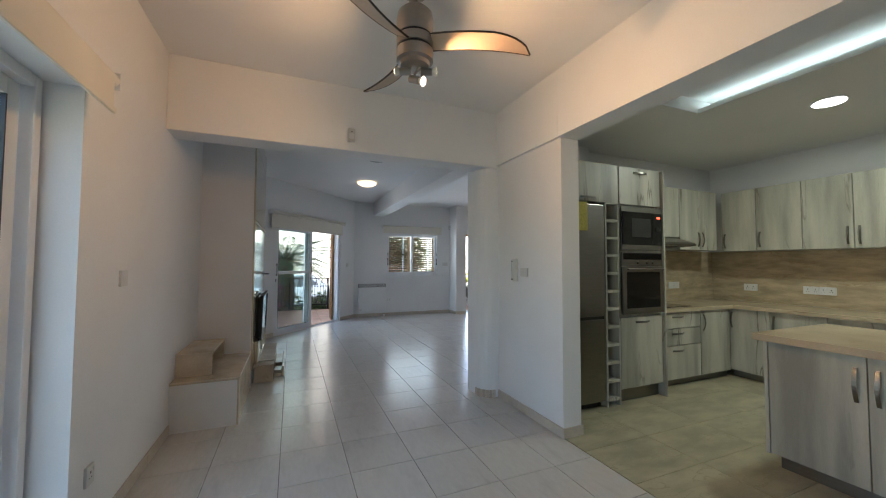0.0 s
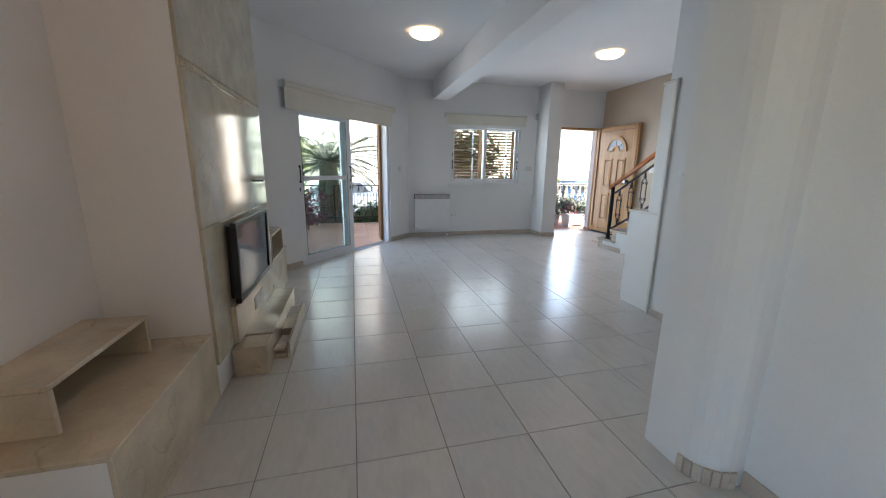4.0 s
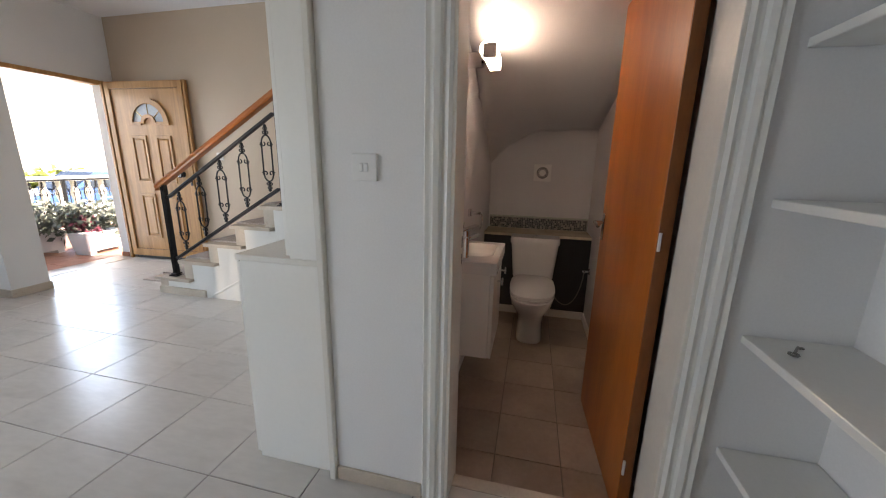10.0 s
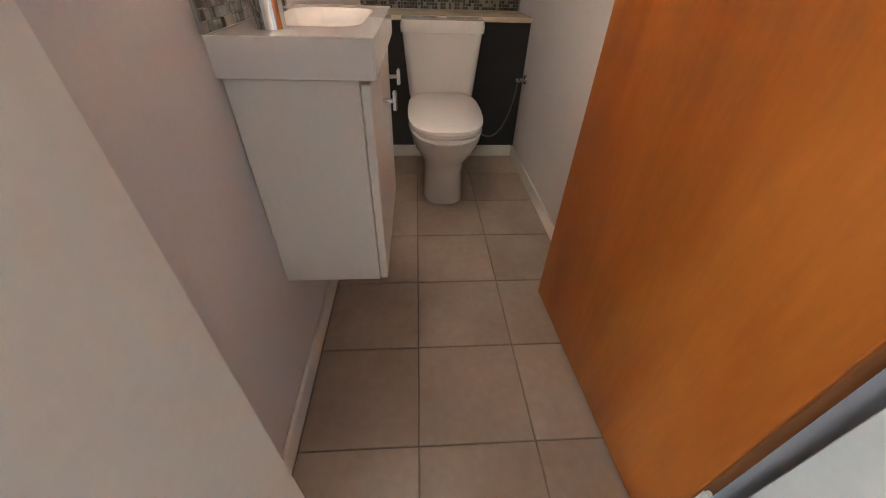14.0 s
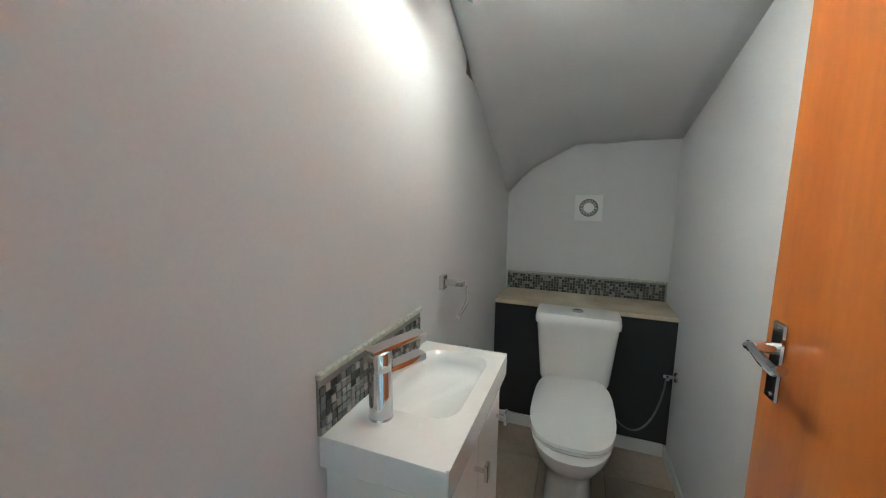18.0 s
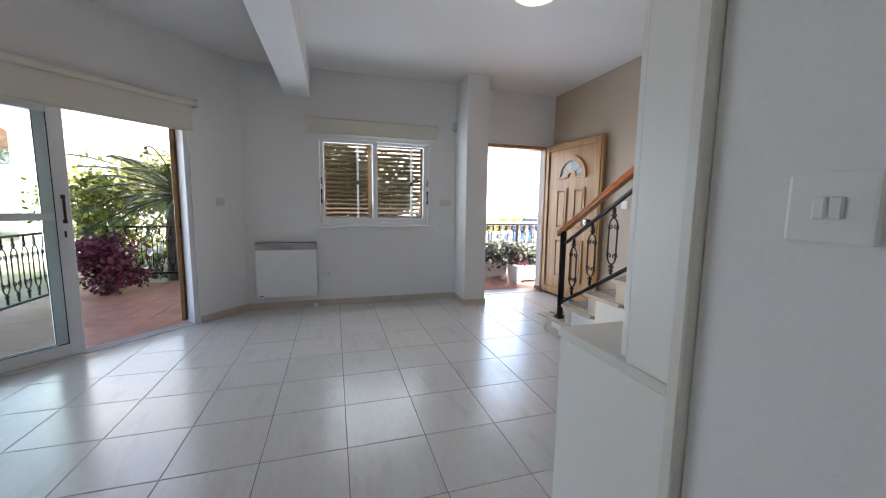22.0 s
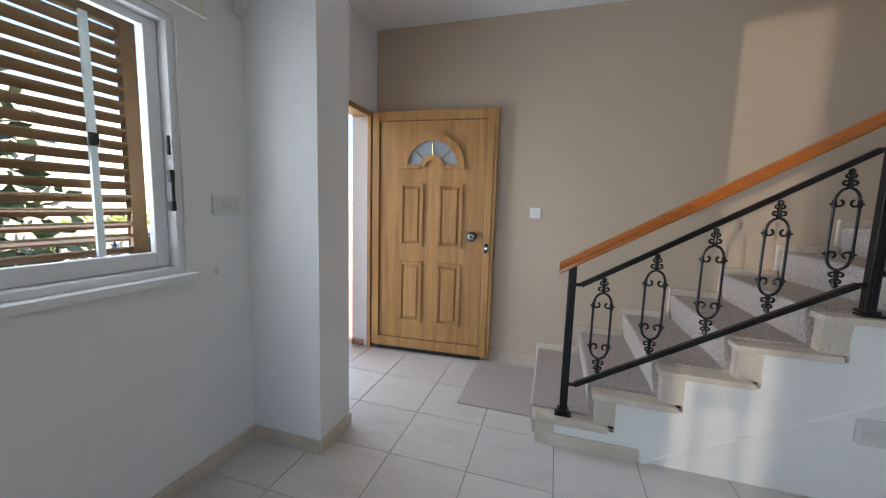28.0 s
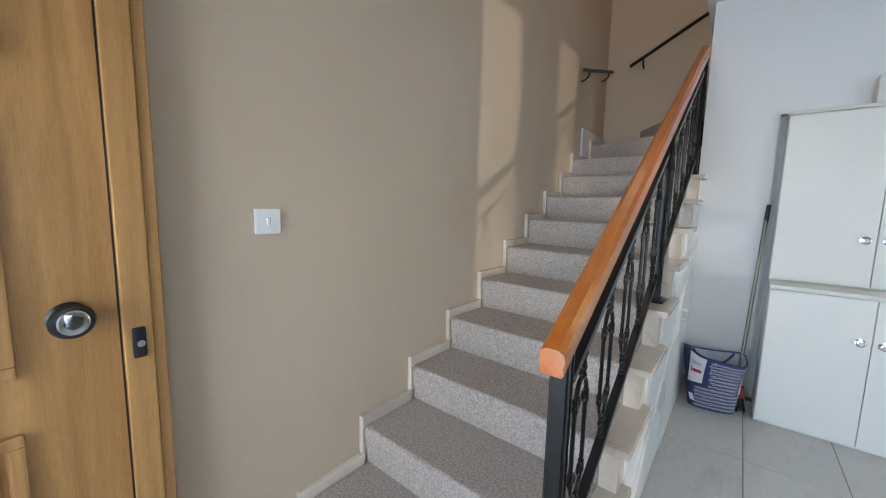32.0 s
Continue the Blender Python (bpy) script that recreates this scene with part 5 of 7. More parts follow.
# basin unit
vu = thing("basin_unit", (5.17, 5.37, 0.25), "small white gloss basin cabinet fixed to the wall", "basin unit")
part("carcass", blk((4.938, 5.262, 0.249, 5.405, 5.488, 0.712), bevel=0.002), WHITE, vu)
dr = part("door", blk((4.940, 5.243, 0.251, 5.168, 5.2605, 0.705), bevel=0.002), WHITE, vu)
d2 = part("door", blk((5.172, 5.243, 0.251, 5.403, 5.2605, 0.705), bevel=0.002), WHITE, vu)
for d, x in ((dr, 5.14), (d2, 5.36)):
    part("knob", blk((x - 0.004, 5.218, 0.615, x + 0.004, 5.243, 0.625), (x - 0.011, 5.210, 0.60, x + 0.011, 5.219, 0.64), bevel=0.002), CHROME, d)
bs = thing("wash_basin", (5.175, 5.36, 0.713), "white rectangular ceramic wash basin", "basin")
outer, inner = slab(4.925, 5.425, 5.232, 5.489, 0.012), slab(5.055, 5.385, 5.268, 5.462, 0.055)
bm = B()
ob_, it = [bm.verts.new((x, y, 0.775)) for x, y in outer], [bm.verts.new((x, y, 0.775)) for x, y in inner]
lo = [bm.verts.new((x, y, 0.714)) for x, y in outer]
mid = [bm.verts.new((5.235 + (x - 5.235) * 0.94, 5.356 + (y - 5.356) * 0.90, 0.745)) for x, y in inner]
bot = [bm.verts.new((5.235 + (x - 5.235) * 0.78, 5.356 + (y - 5.356) * 0.70, 0.722)) for x, y in inner]
n = len(outer)
for i in range(n):
    j = (i + 1) % n
    for a, b in ((lo, ob_), (ob_, it), (it, mid), (mid, bot)):
        bm.faces.new((a[i], a[j], b[j], b[i]))
bm.faces.new(bot)
bm.faces.new(lo[::-1])
bmesh.ops.recalc_face_normals(bm, faces=bm.faces)
bowl = part("bowl", bm, CERAMIC, bs)
for f in bowl.data.polygons:
    c = f.center + BASE[bs]
    f.use_smooth = 5.045 < c.x < 5.395 and 5.262 < c.y < 5.468 and c.z < 0.77
part("rim", blk((4.923, 5.230, 0.7145, 5.427, 5.2318, 0.7775), (4.923, 5.2322, 0.7145, 4.9246, 5.489, 0.7775), (5.4254, 5.2322, 0.7145, 5.427, 5.489, 0.7775), bevel=0.0015), CERAMIC, bs)
tp = thing("basin_tap", (5.025, 5.415, 0.775), "chrome single-lever mixer tap", "tap")
bm = B()
lathe(bm, [(0.026, 0), (0.025, 0.004), (0.0245, 0.006), (0.0240, 0.100), (0.0232, 0.102), (0.0232, 0.104), (0.0245, 0.106), (0.0245, 0.128), (0.022, 0.142), (0.012, 0.147)], (5.025, 5.415, 0.775), n=24)
part("body", bm, CHROME, tp, smooth=True)
bm = B()
box(bm, -0.004, -0.016, -0.009, 0.092, 0.016, 0.010, bevel=0.007, m=Matrix.Translation((5.04, 5.408, 0.870)) @ Matrix.Rotation(-0.50, 4, "Z") @ Matrix.Rotation(-0.10, 4, "Y"))
part("spout", bm, CHROME, tp, smooth=True)
bm = B()
box(bm, -0.024, -0.017, -0.004, 0.105, 0.017, 0.006, bevel=0.004, m=Matrix.Translation((5.025, 5.415, 0.920)) @ Matrix.Rotation(-0.50, 4, "Z") @ Matrix.Rotation(-0.10, 4, "Y"))
part("lever", bm, CHROME, tp, smooth=True)
rg = thing("paper_holder", (5.56, 5.45, 0.94), "square chrome paper holder on the wall", "paper holder")
part("wall_plate", blk((5.535, 5.472, 0.915, 5.575, 5.489, 0.965), bevel=0.002), CHROME, rg)
part("arm", blk((5.545, 5.405, 0.930, 5.565, 5.472, 0.950), bevel=0.002), CHROME, rg)
bm = B()
tube(bm, [(5.555, 5.410, 0.938), (5.585, 5.404, 0.925), (5.588, 5.402, 0.885), (5.560, 5.402, 0.862), (5.49, 5.402, 0.845)], 0.0055, 8)
part("loop", bm, CHROME, rg, smooth=True)
tr2 = thing("robe_hook", (5.855, 5.45, 0.565), "square chrome hook on the wall beside the basin", "hook")
part("wall_plate", blk((5.835, 5.474, 0.54, 5.875, 5.489, 0.59), bevel=0.002), CHROME, tr2)
part("arm", blk((5.845, 5.405, 0.556, 5.865, 5.4735, 0.574), bevel=0.002), CHROME, tr2)
part("tip", blk((5.845, 5.395, 0.535, 5.865, 5.4045, 0.580), bevel=0.002), CHROME, tr2)
ev = thing("extractor_fan", (6.748, 5.012, 1.182), "square white extractor fan with a round grille", "extractor")
part("plate", blk((6.738, 4.935, 1.105, 6.7545, 5.089, 1.259), bevel=0.004), PLASTIC, ev)
RX = Matrix.Translation((6.738, 5.012, 1.182)) @ Matrix.Rotation(-math.pi / 2, 4, "Y")
bm = B()
lathe(bm, [(0.050, 0), (0.052, 0.004), (0.046, 0.006)], n=28, m=RX)
# dark colour paints in the shade behind the grille fins
part("grille_back", bm, material("grille_shade", (0.16, 0.16, 0.16), 0.6, scale=9, amount=0.2), ev, smooth=True)
for a in range(30):
    b = blk((0.030, -0.0016, 0.003, 0.047, 0.0016, 0.0085))
    part("grille_fin", b, CHROME if a % 2 else PLASTIC, ev, m=RX @ Matrix.Rotation(6.2832 * a / 30, 4, "Z"))
bm = B()
lathe(bm, [(0.029, 0.004), (0.029, 0.009), (0.004, 0.010)], n=24, m=RX)
part("centre_cap", bm, PLASTIC, ev, smooth=True)
wa = thing("wall_lamp", (5.30, 5.46, 1.76), "lit white glass wall lamp with chrome bracket", "wall lamp")
bm = B()
arc = [(5.344 + r * math.cos(a), 1.802 + r * math.sin(a)) for r, seq in ((0.053, np.linspace(-1.15, 1.25, 14)), (0.050, np.linspace(1.25, -1.15, 14))) for a in seq]
prism(bm, arc, 5.150, 5.450, m=Matrix(((0, 0, 1, 0), (1, 0, 0, 0), (0, 1, 0, 0), (0, 0, 0, 1))))
part("back_shade", bm, CHROME, wa, "curved chrome back shade")
part("bracket", blk((5.255, 5.396, 1.765, 5.345, 5.489, 1.825), bevel=0.003), CHROME, wa)
part("end_cap", blk((5.155, 5.310, 1.768, 5.169, 5.378, 1.836), bevel=0.006), CHROME, wa)
part("end_cap", blk((5.431, 5.310, 1.768, 5.445, 5.378, 1.836), bevel=0.006), CHROME, wa)
part("diffuser", blk((5.1695, 5.312, 1.770, 5.4305, 5.376, 1.834), bevel=0.010), WCGLOW, wa, "glowing glass diffuser")

# ---- storage cupboard by the stairs ----
cl = thing("storage_cupboard", (4.84, 5.97, 0), "white stepped storage cupboard with round knobs", "cupboard")
part("lower_body", blk((4.302, 5.80, 0.001, 5.337, 6.150, 0.882), bevel=0.002), BLUEWHITE, cl)
part("lower_top", blk((4.300, 5.80, 0.8825, 5.340, 6.172, 0.905), bevel=0.002), CREAMWHITE, cl)
part("upper_body", blk((4.302, 5.80, 0.9055, 5.337, 5.930, 1.965), bevel=0.002), BLUEWHITE, cl)
part("upper_top", blk((4.300, 5.80, 1.9655, 5.345, 5.955, 1.985), bevel=0.002), CREAMWHITE, cl)
for x0, x1, kx in ((4.305, 4.888, 4.845), (4.892, 5.334, 4.935)):
    for z0, z1, y, kz in ((0.02, 0.876, 6.1505, 0.63), (0.915, 1.955, 5.9305, 1.195)):
        d = part("door", blk((x0, y, z0, x1, y + 0.018, z1), bevel=0.002), BLUEWHITE, cl)
        bm = B()
        lathe(bm, [(0.024, 0), (0.024, 0.003), (0.009, 0.006), (0.010, 0.014), (0.019, 0.020), (0.018, 0.028), (0.012, 0.030)], n=20, m=Matrix.Translation((kx, y + 0.018, kz)) @ Matrix.Rotation(-math.pi / 2, 4, "X"))
        k = part("knob", bm, CHROME, d, "round chrome knob with a clear centre", smooth=True)
        bm = B()
        lathe(bm, [(0.0118, 0.029), (0.010, 0.033), (0.003, 0.034)], n=14, m=Matrix.Translation((kx, y + 0.018, kz)) @ Matrix.Rotation(-math.pi / 2, 4, "X"))
        part("centre", bm, OLDPLASTIC, k, smooth=True)
solo("cover_strip", blk((4.268, 5.775, 0.0, 4.2895, 5.800, 1.985), (4.2895, 5.775, 0.0, 4.302, 5.7995, 1.985), bevel=0.003), CREAMWHITE, "cream painted vertical cover strip", "trim", "structure")
solo("duct_box", blk((4.55, 5.872, 1.987, 4.98, 5.95, 2.14), bevel=0.003), CREAMWHITE, "small cream box on top of the cupboard", "box")

# built-in shelves
cs = thing("built_in_shelves", (3.85, 4.37, 0), "white painted built-in shelves beside the cloakroom door", "shelves")
for z in (0.05, 0.42, 0.785, 1.16, 1.53, 1.90):
    part("shelf", blk((3.43, 4.2415, z, 4.288, 4.495, z + 0.022), bevel=0.002), WHITE, cs)
part("side", blk((3.411, 4.2415, 0.0, 3.4295, 4.495, 2.0), bevel=0.002), WHITE, cs)
part("divider", blk((4.005, 4.2415, 0.0725, 4.022, 4.485, 0.4195), bevel=0.002), WHITE, cs)
part("divider", blk((3.80, 4.2415, 0.4425, 3.817, 4.485, 0.7845), bevel=0.002), WHITE, cs)
part("head", blk((3.43, 4.2415, 1.980, 4.288, 4.495, 2.0), bevel=0.002), WHITE, cs)
ky = thing("old_key", (4.21, 4.40, 0.807), "old metal key lying on a white shelf", "key")
bm = B()
rod(bm, (4.195, 4.425, 0.811), (4.235, 4.395, 0.811), 0.0035, 6)
tube(bm, [(4.188 + 0.010 * math.cos(a), 4.431 + 0.010 * math.sin(a), 0.811) for a in np.linspace(0, 6.0, 10)], 0.003, 5)
box(bm, 4.226, 4.386, 0.809, 4.234, 4.398, 0.813)
part("blade", bm, STEEL, ky)

# shopping bag and broom in the corner
NAVY = material("navy_woven_bag", (0.018, 0.026, 0.105), 0.45, vary=(0.028, 0.036, 0.14), scale=12, amount=0.2, fine=90)
BAGWHITE = material("white_bag_print", (0.72, 0.72, 0.74), 0.45, scale=12, amount=0.06)
bg = thing("shopping_bag", (5.57, 6.12, 0), "navy and white woven shopping bag with a floral print", "bag")


def on_bag(u, v, off=0.0):
    """A place on the bag's side: u round it, v up it."""
    w, d = 0.130 + 0.11 * v + off, 0.085 + 0.085 * v + off
    c, s = math.cos(u), math.sin(u)
    wob = 1 + (0.035 * math.sin(3 * u + v * 8) + 0.03 * math.sin(5 * u - v * 13)) * min(1, v * 4)
    x, y = w * math.copysign(abs(c) ** 0.65, c) * wob, d * math.copysign(abs(s) ** 0.65, s) * wob
    lip = (0.022 * math.sin(2 * u + 0.6) + 0.02 * math.cos(u)) * max(0, v - 0.25) / 0.15
    return Vector((5.568 + x - y * 0.15, 6.135 + y + x * 0.18 + 0.06 * v, v + lip))


def bag_patch(bm, u0, u1, v0, v1, off, nu=8, nv=4, slant=0.0):
    """A sheet that follows the bag's side, its lower edge shifted by slant."""
    g = [[bm.verts.new(on_bag(u0 + (u1 - u0) * i / nu + slant * (1 - j / nv), v0 + (v1 - v0) * j / nv, off)) for j in range(nv + 1)] for i in range(nu + 1)]
    for i in range(nu):
        for j in range(nv):
            bm.faces.new((g[i][j], g[i + 1][j], g[i + 1][j + 1], g[i][j + 1]))


VS = (0.003, 0.03, 0.09, 0.15, 0.21, 0.27, 0.33, 0.385)
for nm, mt, off in (("sack", NAVY, 0.0), ("lining", material("pale_bag_lining", (0.50, 0.51, 0.56), 0.5, vary=(0.40, 0.41, 0.48), scale=14, amount=0.25, fine=120), -0.004)):
    bm = B()
    rings = [[bm.verts.new(on_bag(6.2832 * i / 40, v + (0.003 if off and v < 0.01 else 0), off)) for i in range(40)] for v in VS]
    for a, b in zip(rings, rings[1:]):
        for i in range(40):
            q = (a[i], a[(i + 1) % 40], b[(i + 1) % 40], b[i])
            bm.faces.new(q if not off else q[::-1])
    bm.faces.new(rings[0] if off else rings[0][::-1])
    part(nm, bm, mt, bg, "pale inside of the open bag" if off else "", smooth=True)
bm = B()
tube(bm, [on_bag(6.2832 * i / 40, 0.384, -0.002) for i in range(41)], 0.005, 6)
part("hem", bm, NAVY, bg)
for u0, u1, v0, v1, sl in ((0.62, 1.42, 0.19, 0.375, -0.15), (2.36, 2.85, 0.15, 0.30, 0.1), (0.55, 0.85, 0.05, 0.10, 0.1)):
    bm = B()
    bag_patch(bm, u0, u1, v0, v1, 0.003, slant=sl)
    part("white_panel", bm, BAGWHITE, bg)
bm = B()
for j in range(14):
    v = 0.026 + j * 0.0255
    for i in range(28):
        u = 0.95 + i * 0.094 + 0.047 * (j % 2)
        if u < 1.50 and v > 0.16 or u > 2.27 and 0.13 < v < 0.32 or u > 2.75:
            continue
        for du, dv in ((0.0, 0.0068), (0.0, -0.0068), (0.030, 0.0), (-0.030, 0.0)):
            bm.faces.new([bm.verts.new(on_bag(u + du + a * 0.017, v + dv + b * 0.0042, 0.0025)) for a, b in ((-1, 0), (0, -1), (1, 0), (0, 1))])
part("flower_print", bm, BAGWHITE, bg)["kind"] = "stuff"
for u in (1.5708, 4.7124):
    bm = B()
    pts = [on_bag(u + t * 0.62, 0.376 - 0.09 * (1 - t * t), -0.012) for t in np.linspace(-1, 1, 13)]
    tube(bm, pts, 0.007, 6)
    part("carry_strap", bm, NAVY, bg)
txt = bpy.data.curves.new("planet_text", "FONT")
txt.body, txt.size, txt.extrude = "planet", 0.038, 0.0004
ob = new("print_lettering", txt)
bpy.context.view_layer.update()
me = bpy.data.meshes.new_from_object(ob.evaluated_get(bpy.context.evaluated_depsgraph_get()))
bpy.data.objects.remove(ob)
bm = B()
bm.from_mesh(me)
wide = max(v.co.x for v in bm.verts)
for v in bm.verts:
    v.co = on_bag(0.72 + 0.56 * v.co.x / wide, 0.315 + v.co.y, 0.0055)
part("print_lettering", bm, material("grey_print", (0.2, 0.2, 0.22), 0.5), bg)
bm = B()
bag_patch(bm, 0.74, 0.84, 0.262, 0.288, 0.0055, 3, 2)
bag_patch(bm, 0.88, 1.26, 0.264, 0.284, 0.0055, 6, 2)
part("print_bar", bm, material("red_print", (0.45, 0.03, 0.03), 0.5), bg, "red printed bar")
br = thing("broom", (5.43, 6.06, 0), "broom with a grey metal handle leaning on the wall", "broom")
bm = B()
rod(bm, (5.435, 6.08, 0.16), (5.385, 5.89, 1.30), 0.011, 10)
part("handle", bm, STEEL, br)
bm = B()
rod(bm, (5.385, 5.89, 1.28), (5.379, 5.883, 1.40), 0.013, 10)
part("grip", bm, BLACK, br)
bm = B()
prism(bm, [(5.395, 6.05), (5.475, 6.05), (5.475, 6.11), (5.395, 6.11)], 0.10, 0.17)
part("head", bm, material("red_broom_head", (0.25, 0.03, 0.02), 0.4, scale=8), br)
bm = B()
rr = random.Random(7)
for i in range(60):
    x, y = 5.395 + 0.08 * rr.random(), 6.05 + 0.06 * rr.random()
    rod(bm, (x, y, 0.10), (5.435 + (x - 5.435) * 1.5, 6.08 + (y - 6.08) * 1.5, 0.0), 0.002, 3)
part("bristles", bm, BLACK, br)["kind"] = "stuff"

# ---- fireplace wall and benches ----
solo("chimney_breast", blk((0.5, 5.27, 0.0, 0.968, 6.76, ZC)), PLASTER, "white plastered chimney breast", "chimney breast")
cf = thing("chimney_cladding", (0.98, 6.0, 0.2), "polished cream marble slabs on the chimney breast", "cladding")
for z0, z1 in ((0.19, 0.948), (0.95, 1.708), (1.762, 2.55), (2.552, ZC - 0.002)):
    part("slab", blk((0.9685, 5.275, z0, 0.986, 6.757, z1), bevel=0.0015), TRAVPOL, cf)
part("carved_band", blk((0.9685, 5.275, 1.7095, 0.982, 6.757, 1.7605)), TRAVPOL, cf, "narrow carved dentil band")
for i in range(36):
    bm = B()
    lathe(bm, [(0.016, -0.016), (0.018, 0), (0.016, 0.016)], (0.982, 5.30 + i * 0.0405, 1.735), n=10)
    part("dentil", bm, TRAVPOL, cf)
be = thing("fireside_bench", (0.73, 4.83, 0), "white bench with a cream marble top beside the chimney", "bench")
part("base", blk((0.501, 4.395, 0, 0.955, 5.269, 0.360)), PLASTER, be)
part("side_slab", blk((0.9555, 4.395, 0.001, 0.972, 5.269, 0.360), bevel=0.0015), TRAV, be)
part("top_slab", blk((0.501, 4.388, 0.3605, 0.974, 5.269, 0.382), bevel=0.003), TRAV, be)


def stone_box(y0, y1, x0, x1, z0, z1, label):
    t = thing("stone_box", ((x0 + x1) / 2, (y0 + y1) / 2, z0), label, "stone box")
    part("top_slab", blk((x0, y0, z1 - 0.020, x1, y1, z1), bevel=0.002), TRAV, t)
    part("end_slab", blk((x0, y0, z0 + 0.0005, x1, y0 + 0.020, z1 - 0.0205), bevel=0.002), TRAV, t)
    part("end_slab", blk((x0, y1 - 0.020, z0 + 0.0005, x1, y1, z1 - 0.0205), bevel=0.002), TRAV, t)
    part("back_slab", blk((x0, y0 + 0.0205, z0 + 0.0005, x0 + 0.015, y1 - 0.0205, z1 - 0.0205)), TRAV, t)
    return t


stone_box(4.53, 5.13, 0.501, 0.755, 0.382, 0.566, "cream marble box open on one side on the bench")
b2 = thing("fireside_bench", (0.75, 7.15, 0), "cream marble bench on the far side of the chimney", "bench")
part("base", blk((0.501, 6.762, 0, 0.982, 7.46, 0.395)), TRAV, b2)
part("top_slab", blk((0.501, 6.762, 0.3955, 0.990, 7.50, 0.415), bevel=0.003), TRAV, b2)
stone_box(6.79, 7.33, 0.70, 0.988, 0.415, 0.645, "cream marble niche box open towards the room")
rc = thing("remote_cable", (0.86, 7.22, 0.645), "coiled grey cable lying on the marble box", "cable")
bm = B()
tube(bm, [(0.86 + (0.05 + 0.01 * math.sin(a * 2.3)) * math.cos(a), 7.20 + (0.075 + 0.012 * math.cos(a * 1.7)) * math.sin(a), 0.650 + a * 0.0009) for a in np.linspace(0, 15, 60)], 0.0035, 5)
part("coil", bm, OLDPLASTIC, rc)
h = thing("hearth", (1.08, 6.05, 0), "cream marble hearth step with loose broken marble strips", "hearth")
part("front_panel", blk((0.9865, 5.53, 0.192, 1.018, 6.56, 0.43), bevel=0.002), TRAV, h)
part("hearth_block", blk((0.9865, 5.47, 0.0, 1.178, 6.61, 0.172), bevel=0.002), TRAV, h)
part("hearth_slab", blk((0.9865, 5.66, 0.1725, 1.182, 6.62, 0.191), bevel=0.003), TRAVPOL, h)
part("loose_slab", blk((1.03, 5.47, 0.1725, 1.180, 5.645, 0.186), bevel=0.003), TRAV, h, "loose cream marble offcut")
part("kerb", blk((1.262, 5.64, 0, 1.285, 6.42, 0.115), bevel=0.003), TRAV, h)
part("kerb_fill", blk((1.1785, 5.95, 0, 1.2615, 6.42, 0.085), bevel=0.003), TRAV, h)
rr = random.Random(3)
for i in range(7):
    y = 5.64 + (i % 3) * 0.07
    bm = B()
    box(bm, -0.038, -0.055, -0.009, 0.038, 0.055, 0.009, bevel=0.002, m=Matrix.Translation((1.22, y + 0.06, 0.0095 + 0.0185 * (i // 2) + 0.0)) @ Matrix.Rotation(rr.uniform(-0.12, 0.12), 4, "Z"))
    part("broken_strip", bm, TRAV, h, "broken cream marble strip")
vg = thing("hearth_vent", (1.025, 6.07, 0.25), "small white louvred vent under the television", "vent")
part("frame", blk((1.0182, 5.93, 0.255, 1.025, 6.20, 0.345), bevel=0.002), OLDPLASTIC, vg)
for i in range(2):
    for j in range(6):
        part("louvre", blk((1.025, 5.945 + i * 0.130, 0.264 + j * 0.0125, 1.029, 6.055 + i * 0.130, 0.271 + j * 0.0125)), PLASTIC, vg)

# television
tv = thing("television", (1.02, 5.97, 0.44), "black flat television hung on the marble wall", "television")
TM = Matrix.Translation((1.02, 5.97, 0.69)) @ Matrix.Rotation(0.03, 4, "Y")
part("back_cover", blk((-0.03, -0.39, -0.225, -0.0005, 0.39, 0.225), bevel=0.01), BLACK, tv, m=TM)
part("bezel", blk((0.0, -0.415, 0.222, 0.034, 0.415, 0.247), (0.0, -0.415, -0.25, 0.034, 0.415, -0.215), (0.0, -0.415, -0.2145, 0.034, -0.388, 0.2215), (0.0, 0.388, -0.2145, 0.034, 0.415, 0.2215), bevel=0.003), BLACK, tv, m=TM)
part("screen", blk((0.0, -0.387, -0.214, 0.026, 0.387, 0.221)), BLACKGLASS, tv, "dark glossy screen", m=TM)
part("badge", blk((0.034, 0.30, -0.262, 0.036, 0.37, -0.251)), OLDPLASTIC, tv, m=TM)
part("wall_mount", blk((0.988, 5.85, 0.6, 0.9995, 6.09, 0.78)), BLACK, tv)
sb = thing("media_box", (1.0, 6.36, 1.15), "small black media box on a bracket above the television", "media box")
part("body", blk((0.9875, 6.31, 1.150, 1.07, 6.41, 1.164), bevel=0.003), BLACK, sb)
part("label_strip", blk((1.0702, 6.33, 1.154, 1.0708, 6.39, 1.159)), OLDPLASTIC, sb)

# ---- kitchen ----
def bow_handle(parent, a, b, out):
    """A flat bowed bar handle from a to b, standing off along out."""
    a, b, out = Vector(a), Vector(b), Vector(out)
    bm = B()
    side = (b - a).cross(out).normalized()
    prev = None
    for i in range(9):
        t = i / 8
        p = a.lerp(b, t) + out * (0.004 + 0.024 * math.sin(math.pi * t))
        ring = [bm.verts.new(p + side * s * 0.009 + out * o) for s, o in ((-1, 0), (1, 0), (1, 0.004), (-1, 0.004))]
        if prev:
            for k in range(4):
                bm.faces.new((prev[k], prev[(k + 1) % 4], ring[(k + 1) % 4], ring[k]))
        else:
            bm.faces.new(ring[::-1])
        prev = ring
    bm.faces.new(prev)
    bmesh.ops.recalc_face_normals(bm, faces=bm.faces)
    return part("handle", bm, STEEL, parent, "bowed brushed steel handle")


